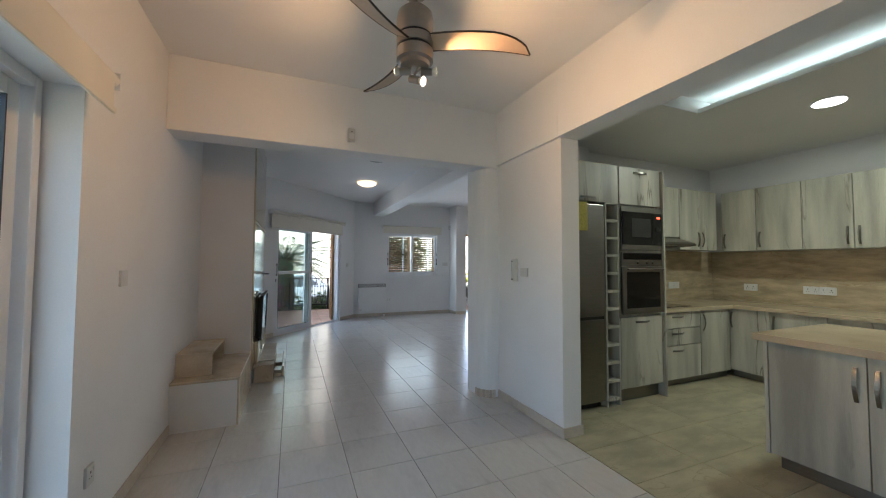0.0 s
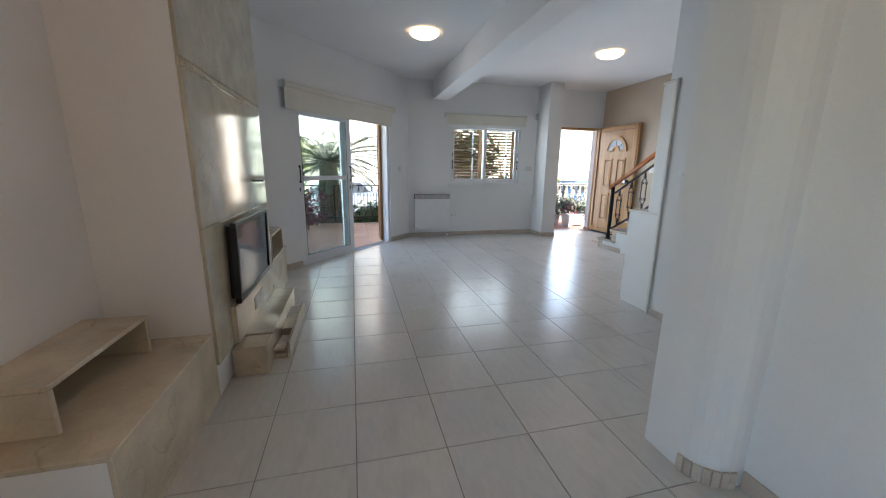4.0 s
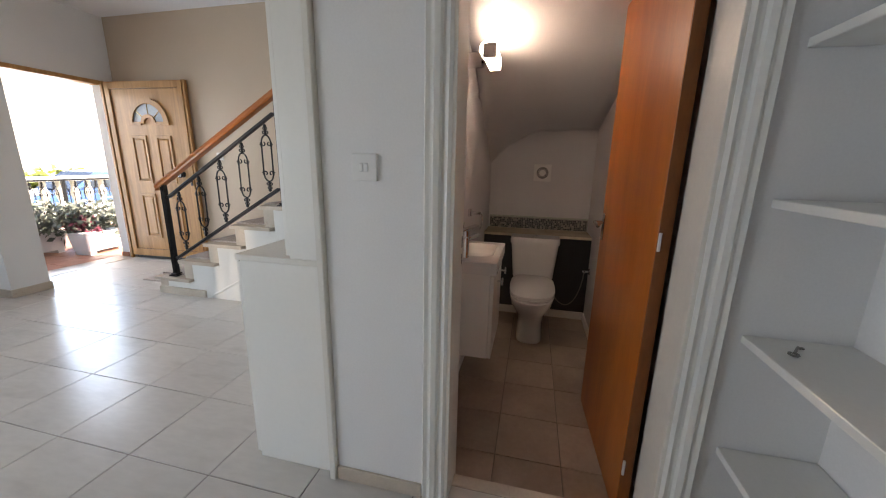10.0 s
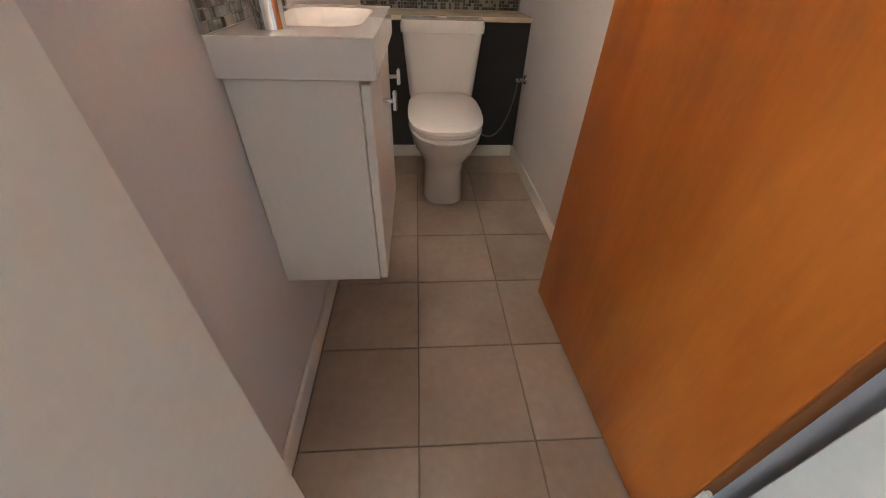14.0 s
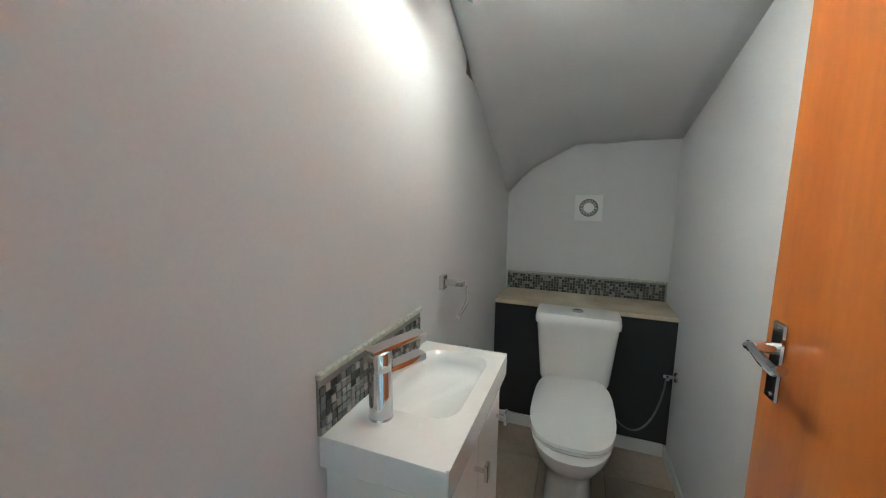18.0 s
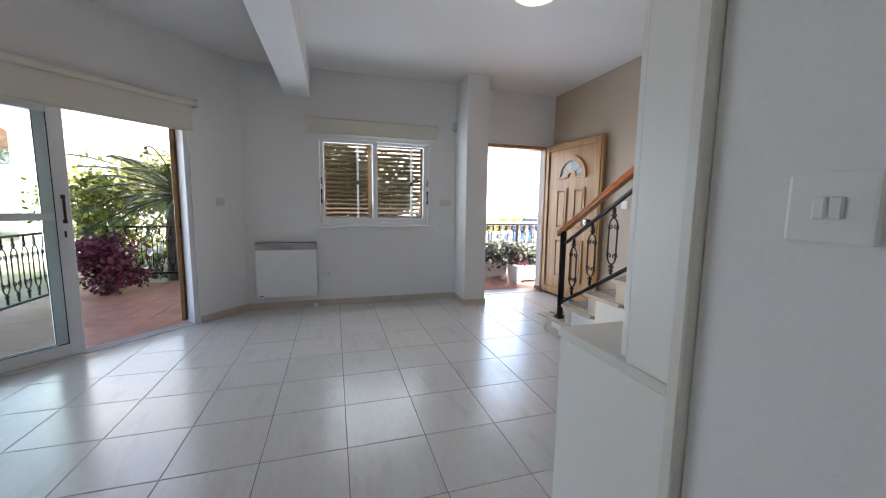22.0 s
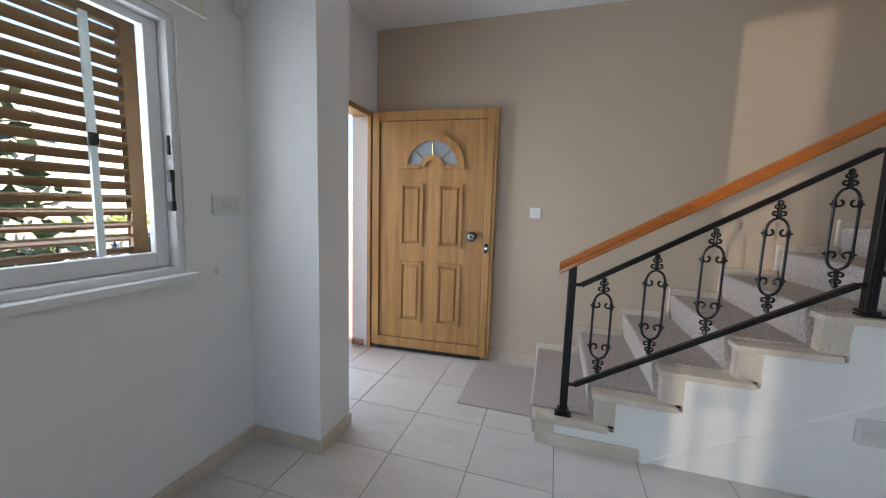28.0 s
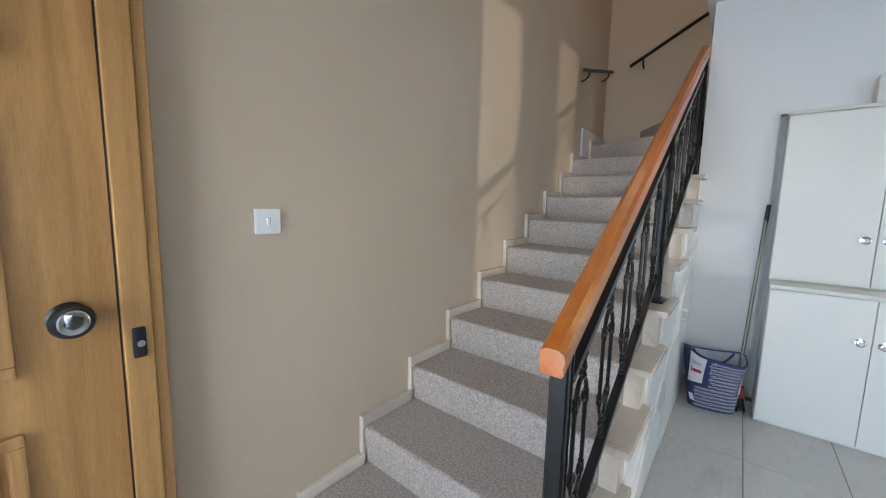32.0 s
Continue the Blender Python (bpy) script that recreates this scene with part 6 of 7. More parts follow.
def unit(name, x0, y0, z0, x1, y1, z1, face, label, fronts, plinth=0.0):
    """A cabinet with fronts: (lo, hi, z0, z1, handle) along its face; handle: 'l', 'r' upright near that end, 'h' level, '' none."""
    t = thing(name, ((x0 + x1) / 2, (y0 + y1) / 2, z0), label, "kitchen unit", "kitchen units")
    zb = z0 + plinth
    if face == "-y":
        part("body", blk((x0, y0 + 0.02, zb, x1, y1, z1)), KWOOD, t)
        if plinth:
            part("plinth", blk((x0, y0 + 0.07, z0, x1, y0 + 0.085, zb - 0.0005)), STEEL, t)
        for lo, hi, a, b, hd in fronts:
            f = part("front", blk((lo + 0.002, y0, a + 0.002, hi - 0.002, y0 + 0.0195, b - 0.002), bevel=0.0015), KWOOD, t)
            c = (a + b) / 2
            if hd == "h":
                m_ = (lo + hi) / 2
                zz = b - 0.05 if b - a > 0.3 and z0 < 1 else (a + 0.035 if z0 > 1 else b - 0.05)
                bow_handle(f, (m_ - 0.09, y0, zz), (m_ + 0.09, y0, zz), (0, -1, 0))
            elif hd:
                xx = lo + 0.04 if hd == "l" else hi - 0.04
                zz = (a + 0.13) if z0 > 1 else (b - 0.13)
                bow_handle(f, (xx, y0, zz - 0.09), (xx, y0, zz + 0.09), (0, -1, 0))
    else:
        part("body", blk((x0 + 0.02, y0, zb, x1, y1, z1)), KWOOD, t)
        if plinth:
            part("plinth", blk((x0 + 0.07, y0, z0, x0 + 0.085, y1, zb - 0.0005)), STEEL, t)
        for lo, hi, a, b, hd in fronts:
            f = part("front", blk((x0, lo + 0.002, a + 0.002, x0 + 0.0195, hi - 0.002, b - 0.002), bevel=0.0015), KWOOD, t)
            if hd:
                yy = lo + 0.04 if hd == "l" else hi - 0.04
                zz = (a + 0.13) if z0 > 1 else (b - 0.13)
                bow_handle(f, (x0, yy, zz - 0.09), (x0, yy, zz + 0.09), (-1, 0, 0))
    return t


fg = thing("fridge_freezer", (3.72, 3.84, 0), "tall brushed steel fridge freezer", "fridge")
part("cabinet", blk((3.43, 3.60, 0.03, 4.005, 4.12, 1.85), bevel=0.004), STEEL, fg)
part("fridge_door", blk((3.43, 3.535, 0.825, 4.005, 3.598, 1.85), bevel=0.010), STEEL, fg)
part("freezer_door", blk((3.43, 3.535, 0.06, 4.005, 3.598, 0.795), bevel=0.010), STEEL, fg)
part("grip_recess", blk((3.44, 3.545, 0.797, 4.0, 3.595, 0.823)), BLACK, fg)
part("foot_grille", blk((3.45, 3.59, 0.0, 3.99, 4.1, 0.029)), BLACK, fg)
solo("yellow_cloth", blk((3.45, 3.518, 1.60, 3.79, 3.532, 1.86), bevel=0.006), material("yellow_microfibre", (0.55, 0.48, 0.12), 0.9, scale=60, amount=0.2, fine=200, bump=0.4), "yellow cloth hanging on the fridge door", "cloth")
unit("bridging_cabinet", 3.43, 3.53, 1.87, 4.18, 4.12, 2.235, "-y", "whitewashed wall unit above the fridge", [(3.43, 4.18, 1.87, 2.235, "h")])
wr = thing("wine_rack", (4.1, 3.83, 0), "narrow whitewashed wine rack column", "wine rack")
part("side", blk((4.01, 3.53, 0.0, 4.026, 4.12, 1.865)), KWOOD, wr)
part("side", blk((4.166, 3.53, 0.0, 4.182, 4.12, 1.865)), KWOOD, wr)
part("back", blk((4.0262, 4.10, 0.05, 4.1658, 4.12, 1.865)), BLACK, wr)
for i in range(12):
    z = 0.05 + i * 0.1645
    part("shelf", blk((4.0262, 3.532, z, 4.1658, 4.0995, z + 0.024)), KWOOD, wr)
ov = unit("oven_housing", 4.185, 3.53, 0.0, 4.765, 4.12, 2.235, "-y", "tall whitewashed housing for oven and microwave", [(4.19, 4.745, 0.14, 0.80, "h"), (4.19, 4.745, 1.87, 2.235, "h")], plinth=0.13)
part("end_panel", blk((4.7655, 3.51, 0.0, 4.784, 4.12, 2.235)), KWOOD, ov)
on = thing("oven", (4.47, 3.53, 0.82), "built-in steel oven with a black glass door", "oven")
part("fascia", blk((4.195, 3.512, 1.285, 4.74, 3.529, 1.415), bevel=0.003), STEEL, on)
part("display", blk((4.21, 3.509, 1.345, 4.725, 3.5118, 1.405)), BLACKGLASS, on)
for x in (4.40, 4.52, 4.60):
    bm = B()
    rod(bm, (x, 3.512, 1.315), (x, 3.495, 1.315), 0.013, 14)
    part("dial", bm, STEEL, on, smooth=True)
od = part("oven_door", blk((4.195, 3.505, 0.83, 4.74, 3.529, 1.278), bevel=0.004), STEEL, on)
part("oven_glass", blk((4.245, 3.501, 0.885, 4.69, 3.5045, 1.225), bevel=0.001), BLACKGLASS, od)
bm = B()
rod(bm, (4.23, 3.475, 1.252), (4.705, 3.475, 1.252), 0.009, 10)
for x in (4.25, 4.685):
    rod(bm, (x, 3.475, 1.252), (x, 3.506, 1.252), 0.006, 8)
part("oven_handle", bm, STEEL, od)
mw = thing("microwave", (4.47, 3.53, 1.43), "built-in microwave with steel frame and black front", "microwave")
part("frame", blk((4.195, 3.515, 1.435, 4.74, 3.529, 1.85), bevel=0.003), STEEL, mw)
part("door", blk((4.20, 3.505, 1.485, 4.60, 3.5145, 1.80), bevel=0.003), BLACKGLASS, mw)
part("window", blk((4.32, 3.5025, 1.56, 4.57, 3.5048, 1.74)), BLACK, mw)
part("control_panel", blk((4.603, 3.505, 1.485, 4.735, 3.5145, 1.80), bevel=0.003), BLACKGLASS, mw)
part("clock", blk((4.66, 3.503, 1.745, 4.705, 3.5048, 1.765)), glow("red_led", (1.0, 0.08, 0.03), 1.2), mw)
bm = B()
rod(bm, (4.672, 3.505, 1.64), (4.672, 3.492, 1.64), 0.022, 16)
part("dial", bm, BLACK, mw)
# base units along the back wall
unit("drawer_unit", 4.786, 3.66, 0.0, 5.53, 4.265, 0.79, "-y", "whitewashed three-drawer base unit", [(4.786, 5.53, 0.62, 0.79, "h"), (4.786, 5.53, 0.44, 0.615, "h"), (4.786, 5.53, 0.085, 0.435, "h")], plinth=0.08)
unit("base_cabinet", 5.532, 3.66, 0.0, 6.09, 4.265, 0.79, "-y", "whitewashed corner base unit", [(5.535, 6.03, 0.085, 0.79, "l")], plinth=0.08)
for a, b, hd in ((3.30, 3.70, "r"), (2.84, 3.298, "r"), (2.38, 2.838, "l"), (1.78, 2.378, "r"), (1.18, 1.778, "l")):
    unit("base_cabinet", 6.10, a, 0.0, 6.765, b, 0.79, "-x", "whitewashed wood-effect base unit with steel handle", [(a, b, 0.085, 0.79, hd)], plinth=0.08)
bm = blk((4.786, 3.635, 0.792, 6.765, 4.265, 0.832), (6.075, 1.18, 0.792, 6.765, 3.634, 0.832), bevel=0.004)
solo("worktop", bm, KCOUNTER, "beige stone-effect kitchen worktop", "worktop")
solo("hob", blk((4.90, 3.72, 0.8325, 5.48, 4.20, 0.839), bevel=0.002), BLACKGLASS, "black glass hob set on the worktop", "hob")
sp = thing("splashback", (6.0, 4.26, 0.833), "sand-coloured stone splashback", "splashback", kind="structure")
part("slab", blk((4.786, 4.256, 0.8335, 6.76, 4.2695, 1.47)), SPLASH, sp)
part("slab", blk((6.757, 1.18, 0.8335, 6.7695, 4.255, 1.47)), SPLASH, sp)
# wall units
for a, b, z0, hd in ((4.786, 5.33, 1.62, "r"), (5.332, 5.60, 1.62, ""), (5.602, 5.97, 1.475, "r"), (5.972, 6.30, 1.475, "l")):
    unit("wall_cabinet", a, 3.92, z0, b, 4.265, 2.21, "-y", "whitewashed wood-effect wall unit with steel handle", [(a, b, z0, 2.21, hd)])
for a, b, hd in ((3.56, 3.93, "r"), (3.14, 3.558, "r"), (2.745, 3.138, "l"), (2.345, 2.743, "r"), (1.94, 2.343, "l"), (1.50, 1.938, "r")):
    unit("wall_cabinet", 6.42, a, 1.465, 6.765, b, 2.21, "-x", "whitewashed wood-effect wall unit with steel handle", [(a, b, 1.465, 2.21, hd)])
hd = thing("cooker_hood", (5.2, 4.0, 1.5), "slim steel cooker hood under the wall units", "cooker hood")
bm = B()
prism(bm, [(3.72, 1.545), (3.70, 1.525), (3.72, 1.505), (4.25, 1.505), (4.25, 1.618), (3.95, 1.618)], 4.80, 5.56, m=Matrix(((0, 0, 1, 0), (1, 0, 0, 0), (0, 1, 0, 0), (0, 0, 0, 1))))
part("canopy", bm, STEEL, hd)
part("filter", blk((4.86, 3.80, 1.500, 5.50, 4.20, 1.5045)), BLACK, hd)
for y, n_ in ((3.80, 1), (3.21, 2), (3.08, 2)):
    plate("wall_socket", (6.756, y, 1.012), "-x", 0.146, 0.086, "white double socket on the splashback", "socket", rockers=0, sockets=2)
plate("wall_socket", (5.95, 4.2555, 1.03), "-y", 0.20, 0.086, "white cooker switch and socket on the splashback", "socket", rockers=1, sockets=1)
# island
isl = thing("kitchen_island", (4.62, 1.6, 0), "whitewashed kitchen island with bowed steel handles", "kitchen island")
part("body", blk((4.225, 0.92, 0.09, 5.02, 2.405, 0.81)), KWOOD, isl)
part("end_panel", blk((4.20, 2.4055, 0.09, 5.03, 2.425, 0.81)), KWOOD, isl)
part("plinth", blk((4.27, 0.95, 0.0, 5.0, 2.38, 0.0895)), STEEL, isl)
for a, b, s in ((1.965, 2.402, "l"), (1.50, 1.96, "r"), (1.03, 1.495, "l")):
    f = part("door", blk((4.205, a, 0.095, 4.2245, b, 0.805), bevel=0.0015), KWOOD, isl)
    yy = a + 0.04 if s == "l" else b - 0.04
    bow_handle(f, (4.205, yy, 0.55), (4.205, yy, 0.74), (-1, 0, 0))
solo("island_worktop", blk((4.14, 0.85, 0.8105, 5.08, 2.46, 0.856), bevel=0.006), KCOUNTER, "beige stone-effect island worktop", "worktop")
# lamps
dl = thing("downlight", (5.32, 2.48, ZK), "round flush LED downlight, switched on", "downlight", "kitchen downlights")
bm = B()
lathe(bm, [(0.115, -0.004), (0.112, -0.010), (0.100, -0.010)], (5.32, 2.48, ZK), n=28)
part("rim", bm, PLASTIC, dl, smooth=True)
bm = B()
lathe(bm, [(0.098, -0.011), (0.098, -0.014), (0.09, -0.015)], (5.32, 2.48, ZK), n=28)
part("diffuser", bm, LEDGLOW, dl, "glowing LED panel")
copy_thing(dl, pose(5.32, 0.6, ZK))
area("kitchen_downlight_light", (5.32, 2.48, ZK - 0.03), (5.32, 2.48, 0), 0.18, 0.18, 5.8, (0.90, 1.0, 0.80))
cv = thing("cove_light", (4.65, 1.0, ZK + 0.036), "hidden LED strip behind the ceiling step", "cove light")
part("strip", blk((4.665, -1.6, ZK + 0.036, 4.685, 3.02, ZK + 0.050)), COVEGLOW, cv, "glowing LED strip")

# ---- outdoors ----
# ground and road bases lightened to brighten the view outside
GROUND = material("dry_garden_ground", (0.40, 0.36, 0.27), 0.95, vary=(0.25, 0.25, 0.13), scale=0.5, amount=0.3, fine=9, bump=0.3)
ROAD = material("pale_road", (0.26, 0.255, 0.24), 0.9, scale=2, amount=0.2, fine=60, bump=0.3)
RENDERED = material("cream_house_render", (0.80, 0.76, 0.64), 0.85, scale=0.6, amount=0.06, fine=30, bump=0.1)
CONC = material("pale_concrete", (0.55, 0.52, 0.46), 0.85, scale=2, amount=0.15, fine=40, bump=0.2)
LEAF = material("shrub_leaf", (0.12, 0.20, 0.05), 0.45, island=0.5, scale=4, amount=0.3)
LEAFY = material("yellow_green_leaf", (0.30, 0.34, 0.05), 0.45, island=0.45, scale=4, amount=0.3)
LEAFP = material("purple_leaf", (0.19, 0.03, 0.055), 0.4, island=0.55, scale=4, amount=0.3)
LEAFD = material("dark_palm_leaf", (0.10, 0.155, 0.055), 0.4, island=0.4, scale=4, amount=0.3)
LEAFT = material("trailing_leaf", (0.22, 0.25, 0.19), 0.45, island=0.6, scale=6, amount=0.3)
OLIVE = material("grey_green_leaf", (0.24, 0.26, 0.17), 0.6, island=0.4, scale=4, amount=0.3)
BARK = material("palm_bark", (0.17, 0.13, 0.095), 0.9, vary=(0.10, 0.075, 0.055), scale=9, amount=0.4, fine=40, bump=0.8)
ROOFTILE = material("clay_roof", (0.40, 0.16, 0.09), 0.8, scale=6, amount=0.25, fine=30, bump=0.4)
WINGLASS = material("far_window_glass", (0.06, 0.075, 0.09), 0.1, scale=3, amount=0.2)
solo("ground", blk((-400, -400, -0.75, 400, 400, -0.62)), GROUND, "dry garden ground", "ground", "structure")
solo("road", blk((-12, -60, -0.62, -6.0, 90, -0.60), (-60, 22.5, -0.62, -12.01, 28, -0.60)), ROAD, "pale road", "road", "structure")
solo("terrace_slab", blk((-0.1, 7.2, -0.62, 0.245, 12.5, -0.075), (0.25, 10.21, -0.62, 5.61, 12.5, -0.075), (5.62, 10.27, -0.62, 9.0, 13.2, -0.075)), CONC, "concrete terrace slab", "terrace", "structure")
bm = B()
prism(bm, [(0.245, 7.2), (0.245, 10.21), (2.9, 10.21), (2.75, 10.20), (1.98, 9.37 + 0.0), (0.26, 7.48)], -0.62, -0.075)
solo("terrace_slab_corner", bm, CONC, "concrete terrace slab", "terrace", "structure")
tr = bpy.data.objects["terrace_slab"]


def plain_tile(w, h, mat, name, t=0.02):
    bm = B()
    box(bm, -w / 2, -h / 2, -t, w / 2, h / 2, 0)
    return finish(bm, mat, name)


tm = plain_tile(0.297, 0.297, TERRA, "terracotta_tile")
n_ = 0
for i in range(31):
    for j in range(20):
        x, y = -0.1 + 0.302 * i + 0.15, 7.2 + 0.302 * j + 0.15
        q = Vector((x, y, 0))
        if (q - P0).dot(PN) > -0.18 and y < 10.2 and x < 2.9:
            continue
        if x > 2.5 and y < 10.36:
            continue
        if (y > 12.4 and x < 5.6) or y > 13.1 or x > 8.9:
            continue
        ob = new("terracotta_tile", tm)
        ob.parent = tr
        ob.location = Vector((x, y, -0.055)) - tr.location
        n_ += 1


def leaf_cloud(bm, centre, size, n, leaf, seed, droop=0.3):
    """Many small leaves in an uneven clump."""
    rr = random.Random(seed)
    lobes = [(Vector((rr.uniform(-1, 1), rr.uniform(-1, 1), rr.uniform(-0.8, 1))) * 0.55, rr.uniform(0.35, 0.65)) for _ in range(11)]
    for _ in range(n):
        c, r = rr.choice(lobes)
        d = Vector((rr.gauss(0, 1), rr.gauss(0, 1), rr.gauss(0, 1))).normalized() * r * rr.uniform(0.55, 1.05) + c
        p = Vector(centre) + Vector((d.x * size[0], d.y * size[1], d.z * size[2]))
        u = Vector((rr.gauss(0, 1), rr.gauss(0, 1), rr.gauss(0, 0.6) - droop)).normalized()
        v = u.orthogonal().normalized()
        v = (v + u.cross(v) * rr.uniform(-1, 1)).normalized()
        s = leaf * rr.uniform(0.6, 1.3)
        bm.faces.new([bm.verts.new(k) for k in (p, p + u * s * 0.5 + v * s * 0.28, p + u * s, p + u * s * 0.5 - v * s * 0.28)])


def shrub(name, at, size, n, leaf, mat, seed, label, category="shrub"):
    t = thing(name, at, label, category)
    bm = B()
    rr = random.Random(seed)
    for i in range(7):
        a = rr.uniform(0, 6.28)
        rod(bm, at, (at[0] + math.cos(a) * size[0] * 0.5, at[1] + math.sin(a) * size[1] * 0.5, at[2] + size[2] * rr.uniform(0.9, 1.5)), 0.018, 5, 0.006)
    part("stems", bm, BARK, t)
    bm = B()
    leaf_cloud(bm, (at[0], at[1], at[2] + size[2]), size, n, leaf, seed)
    part("leaves", bm, mat, t)
    return t


def tree(name, at, h, crown, n, leaf, mat, seed, label):
    t = thing(name, at, label, "tree")
    bm = B()
    rr = random.Random(seed)
    rod(bm, at, (at[0], at[1], at[2] + h * 0.62), 0.16, 8, 0.09)
    top = Vector((at[0], at[1], at[2] + h * 0.55))
    for i in range(8):
        a = 6.28 * i / 8 + rr.random()
        rod(bm, top - Vector((0, 0, 0.3 * rr.random())), top + Vector((math.cos(a) * crown[0] * 0.7, math.sin(a) * crown[1] * 0.7, crown[2] * rr.uniform(0.4, 1.2))), 0.06, 5, 0.015)
    part("trunk", bm, BARK, t)
    bm = B()
    leaf_cloud(bm, (at[0], at[1], at[2] + h * 0.62 + crown[2] * 0.7), crown, n, leaf, seed)
    part("crown", bm, mat, t)
    return t


def frond(bm, base, az, length, rise, sag, n, leaflet, width):
    """A feather frond: a bowed rib with leaflets on both sides."""
    d = Vector((math.cos(az), math.sin(az), 0))
    s = Vector((-d.y, d.x, 0))
    pts = [Vector(base) + d * length * t * (1 - 0.12 * t) + Vector((0, 0, rise * t - sag * t * t)) for t in np.linspace(0, 1, n)]
    tube(bm, pts[::3] + [pts[-1]], 0.012, 4)
    for i in range(2, n):
        t = i / n
        u = (pts[i] - pts[i - 1]).normalized()
        L_ = leaflet * math.sin(math.pi * (0.12 + 0.86 * t)) + 0.03
        for k in (-1, 1):
            o = (s * k * 0.85 + u * 0.55 + Vector((0, 0, 0.18 - 0.35 * t))).normalized()
            w = u * width
            tip = pts[i] + o * L_ + Vector((0, 0, -L_ * 0.12))
            bm.faces.new([bm.verts.new(q) for q in (pts[i] - w, pts[i] + o * L_ * 0.5 - w * 0.8, tip, pts[i] + o * L_ * 0.5 + w * 0.8)])


cy = thing("cycad", (1.18, 12.75, -0.62), "large cycad palm with stiff arching fronds", "palm")
bm = B()
lathe(bm, [(0.24, 0), (0.27, 0.5), (0.26, 1.3), (0.20, 1.9), (0.10, 2.1)], (1.18, 12.75, -0.62), n=14)
part("trunk", bm, BARK, cy)
bm = B()
rr = random.Random(11)
for i in range(60):
    k = i / 60
    frond(bm, (1.18, 12.75, 1.36), i * 2.4 + rr.uniform(-0.2, 0.2), 1.55 * rr.uniform(0.85, 1.1), 1.35 - 1.75 * k, 0.30 + 0.35 * (1 - k), 36, 0.27, 0.015)
part("fronds", bm, LEAFD, cy)
shrub("purple_shrub", (0.66, 11.6, -0.055), (0.52, 0.42, 0.42), 2300, 0.085, LEAFP, 21, "dark purple leafy shrub on the terrace edge")
shrub("green_shrub", (0.32, 12.05, -0.055), (0.42, 0.38, 0.90), 1700, 0.085, LEAFY, 22, "loose bright green shrub behind the purple one")
shrub("hedge_shrub", (2.0, 12.95, -0.62), (1.6, 0.35, 0.62), 3200, 0.09, LEAF, 23, "green hedge growing through the iron railing")
shrub("hedge_shrub", (5.1, 12.75, -0.62), (1.0, 0.35, 0.75), 1700, 0.09, LEAF, 24, "green hedge growing through the iron railing")
shrub("window_shrub", (4.15, 11.3, -0.055), (1.3, 0.45, 1.25), 6000, 0.13, LEAF, 25, "tall leafy shrub outside the window")
shrub("orange_shrub", (-1.0, 15.8, -0.62), (1.7, 1.1, 1.55), 4600, 0.13, LEAFY, 26, "rounded yellow-green garden shrub in flower")
shrub("broad_shrub", (-4.3, 14.5, -0.62), (1.3, 1.0, 0.75), 1600, 0.20, LEAFY, 27, "broad-leaved yellow-green shrub near the road")
tree("olive_tree", (-14.5, 28.0, -0.62), 5.2, (4.2, 3.6, 2.2), 8000, 0.20, OLIVE, 28, "grey-green spreading tree across the road")
shrub("garden_hedge", (12.6, 22.0, -0.62), (5.2, 0.8, 0.80), 4600, 0.22, LEAFY, 29, "yellow-green clipped hedge beyond the porch", "hedge")
tree("araucaria_tree", (11.6, 17.0, -0.62), 7.0, (1.2, 1.2, 2.6), 4200, 0.20, LEAFD, 30, "dark green conifer beyond the porch")
for at, h, r in (((-0.75, 10.75, -0.62), 6.4, 0.11), ((-2.42, 12.66, -0.62), 3.45, 0.15)):
    pl = thing("fan_palm", at, "tall palm with a fibrous grey-brown trunk", "palm", "garden palms")
    bm = B()
    rows = [(r * (1.15 if i == 0 else 1.0 + 0.05 * math.sin(i * 2.1)), h * i / 16) for i in range(17)]
    lathe(bm, rows, at, n=14)
    part("trunk", bm, BARK, pl)
    bm = B()
    rr = random.Random(int(h * 10))
    for i in range(26):
        az = i * 2.4
        rise = 0.9 - 1.6 * i / 26
        base = Vector((at[0], at[1], at[2] + h))
        d = Vector((math.cos(az), math.sin(az), rise)).normalized()
        tube(bm, [base, base + d * 0.7], 0.012, 4)
        c = base + d * 0.7
        s = Vector((-math.sin(az), math.cos(az), 0))
        up = d.cross(s)
        for j in range(22):
            a = (j - 10.5) / 10.5 * 1.75
            o = (d * math.cos(a) + s * math.sin(a)).normalized()
            tip = c + o * 0.75 - Vector((0, 0, 0.22 * rr.random() + 0.1))
            w = d.cross(o) if False else up * 0.0 + (o.cross(up)).normalized() * 0.018
            bm.faces.new([bm.verts.new(q) for q in (c, c + o * 0.4 - w, tip, c + o * 0.4 + w)])
    part("fronds", bm, LEAFD, pl)


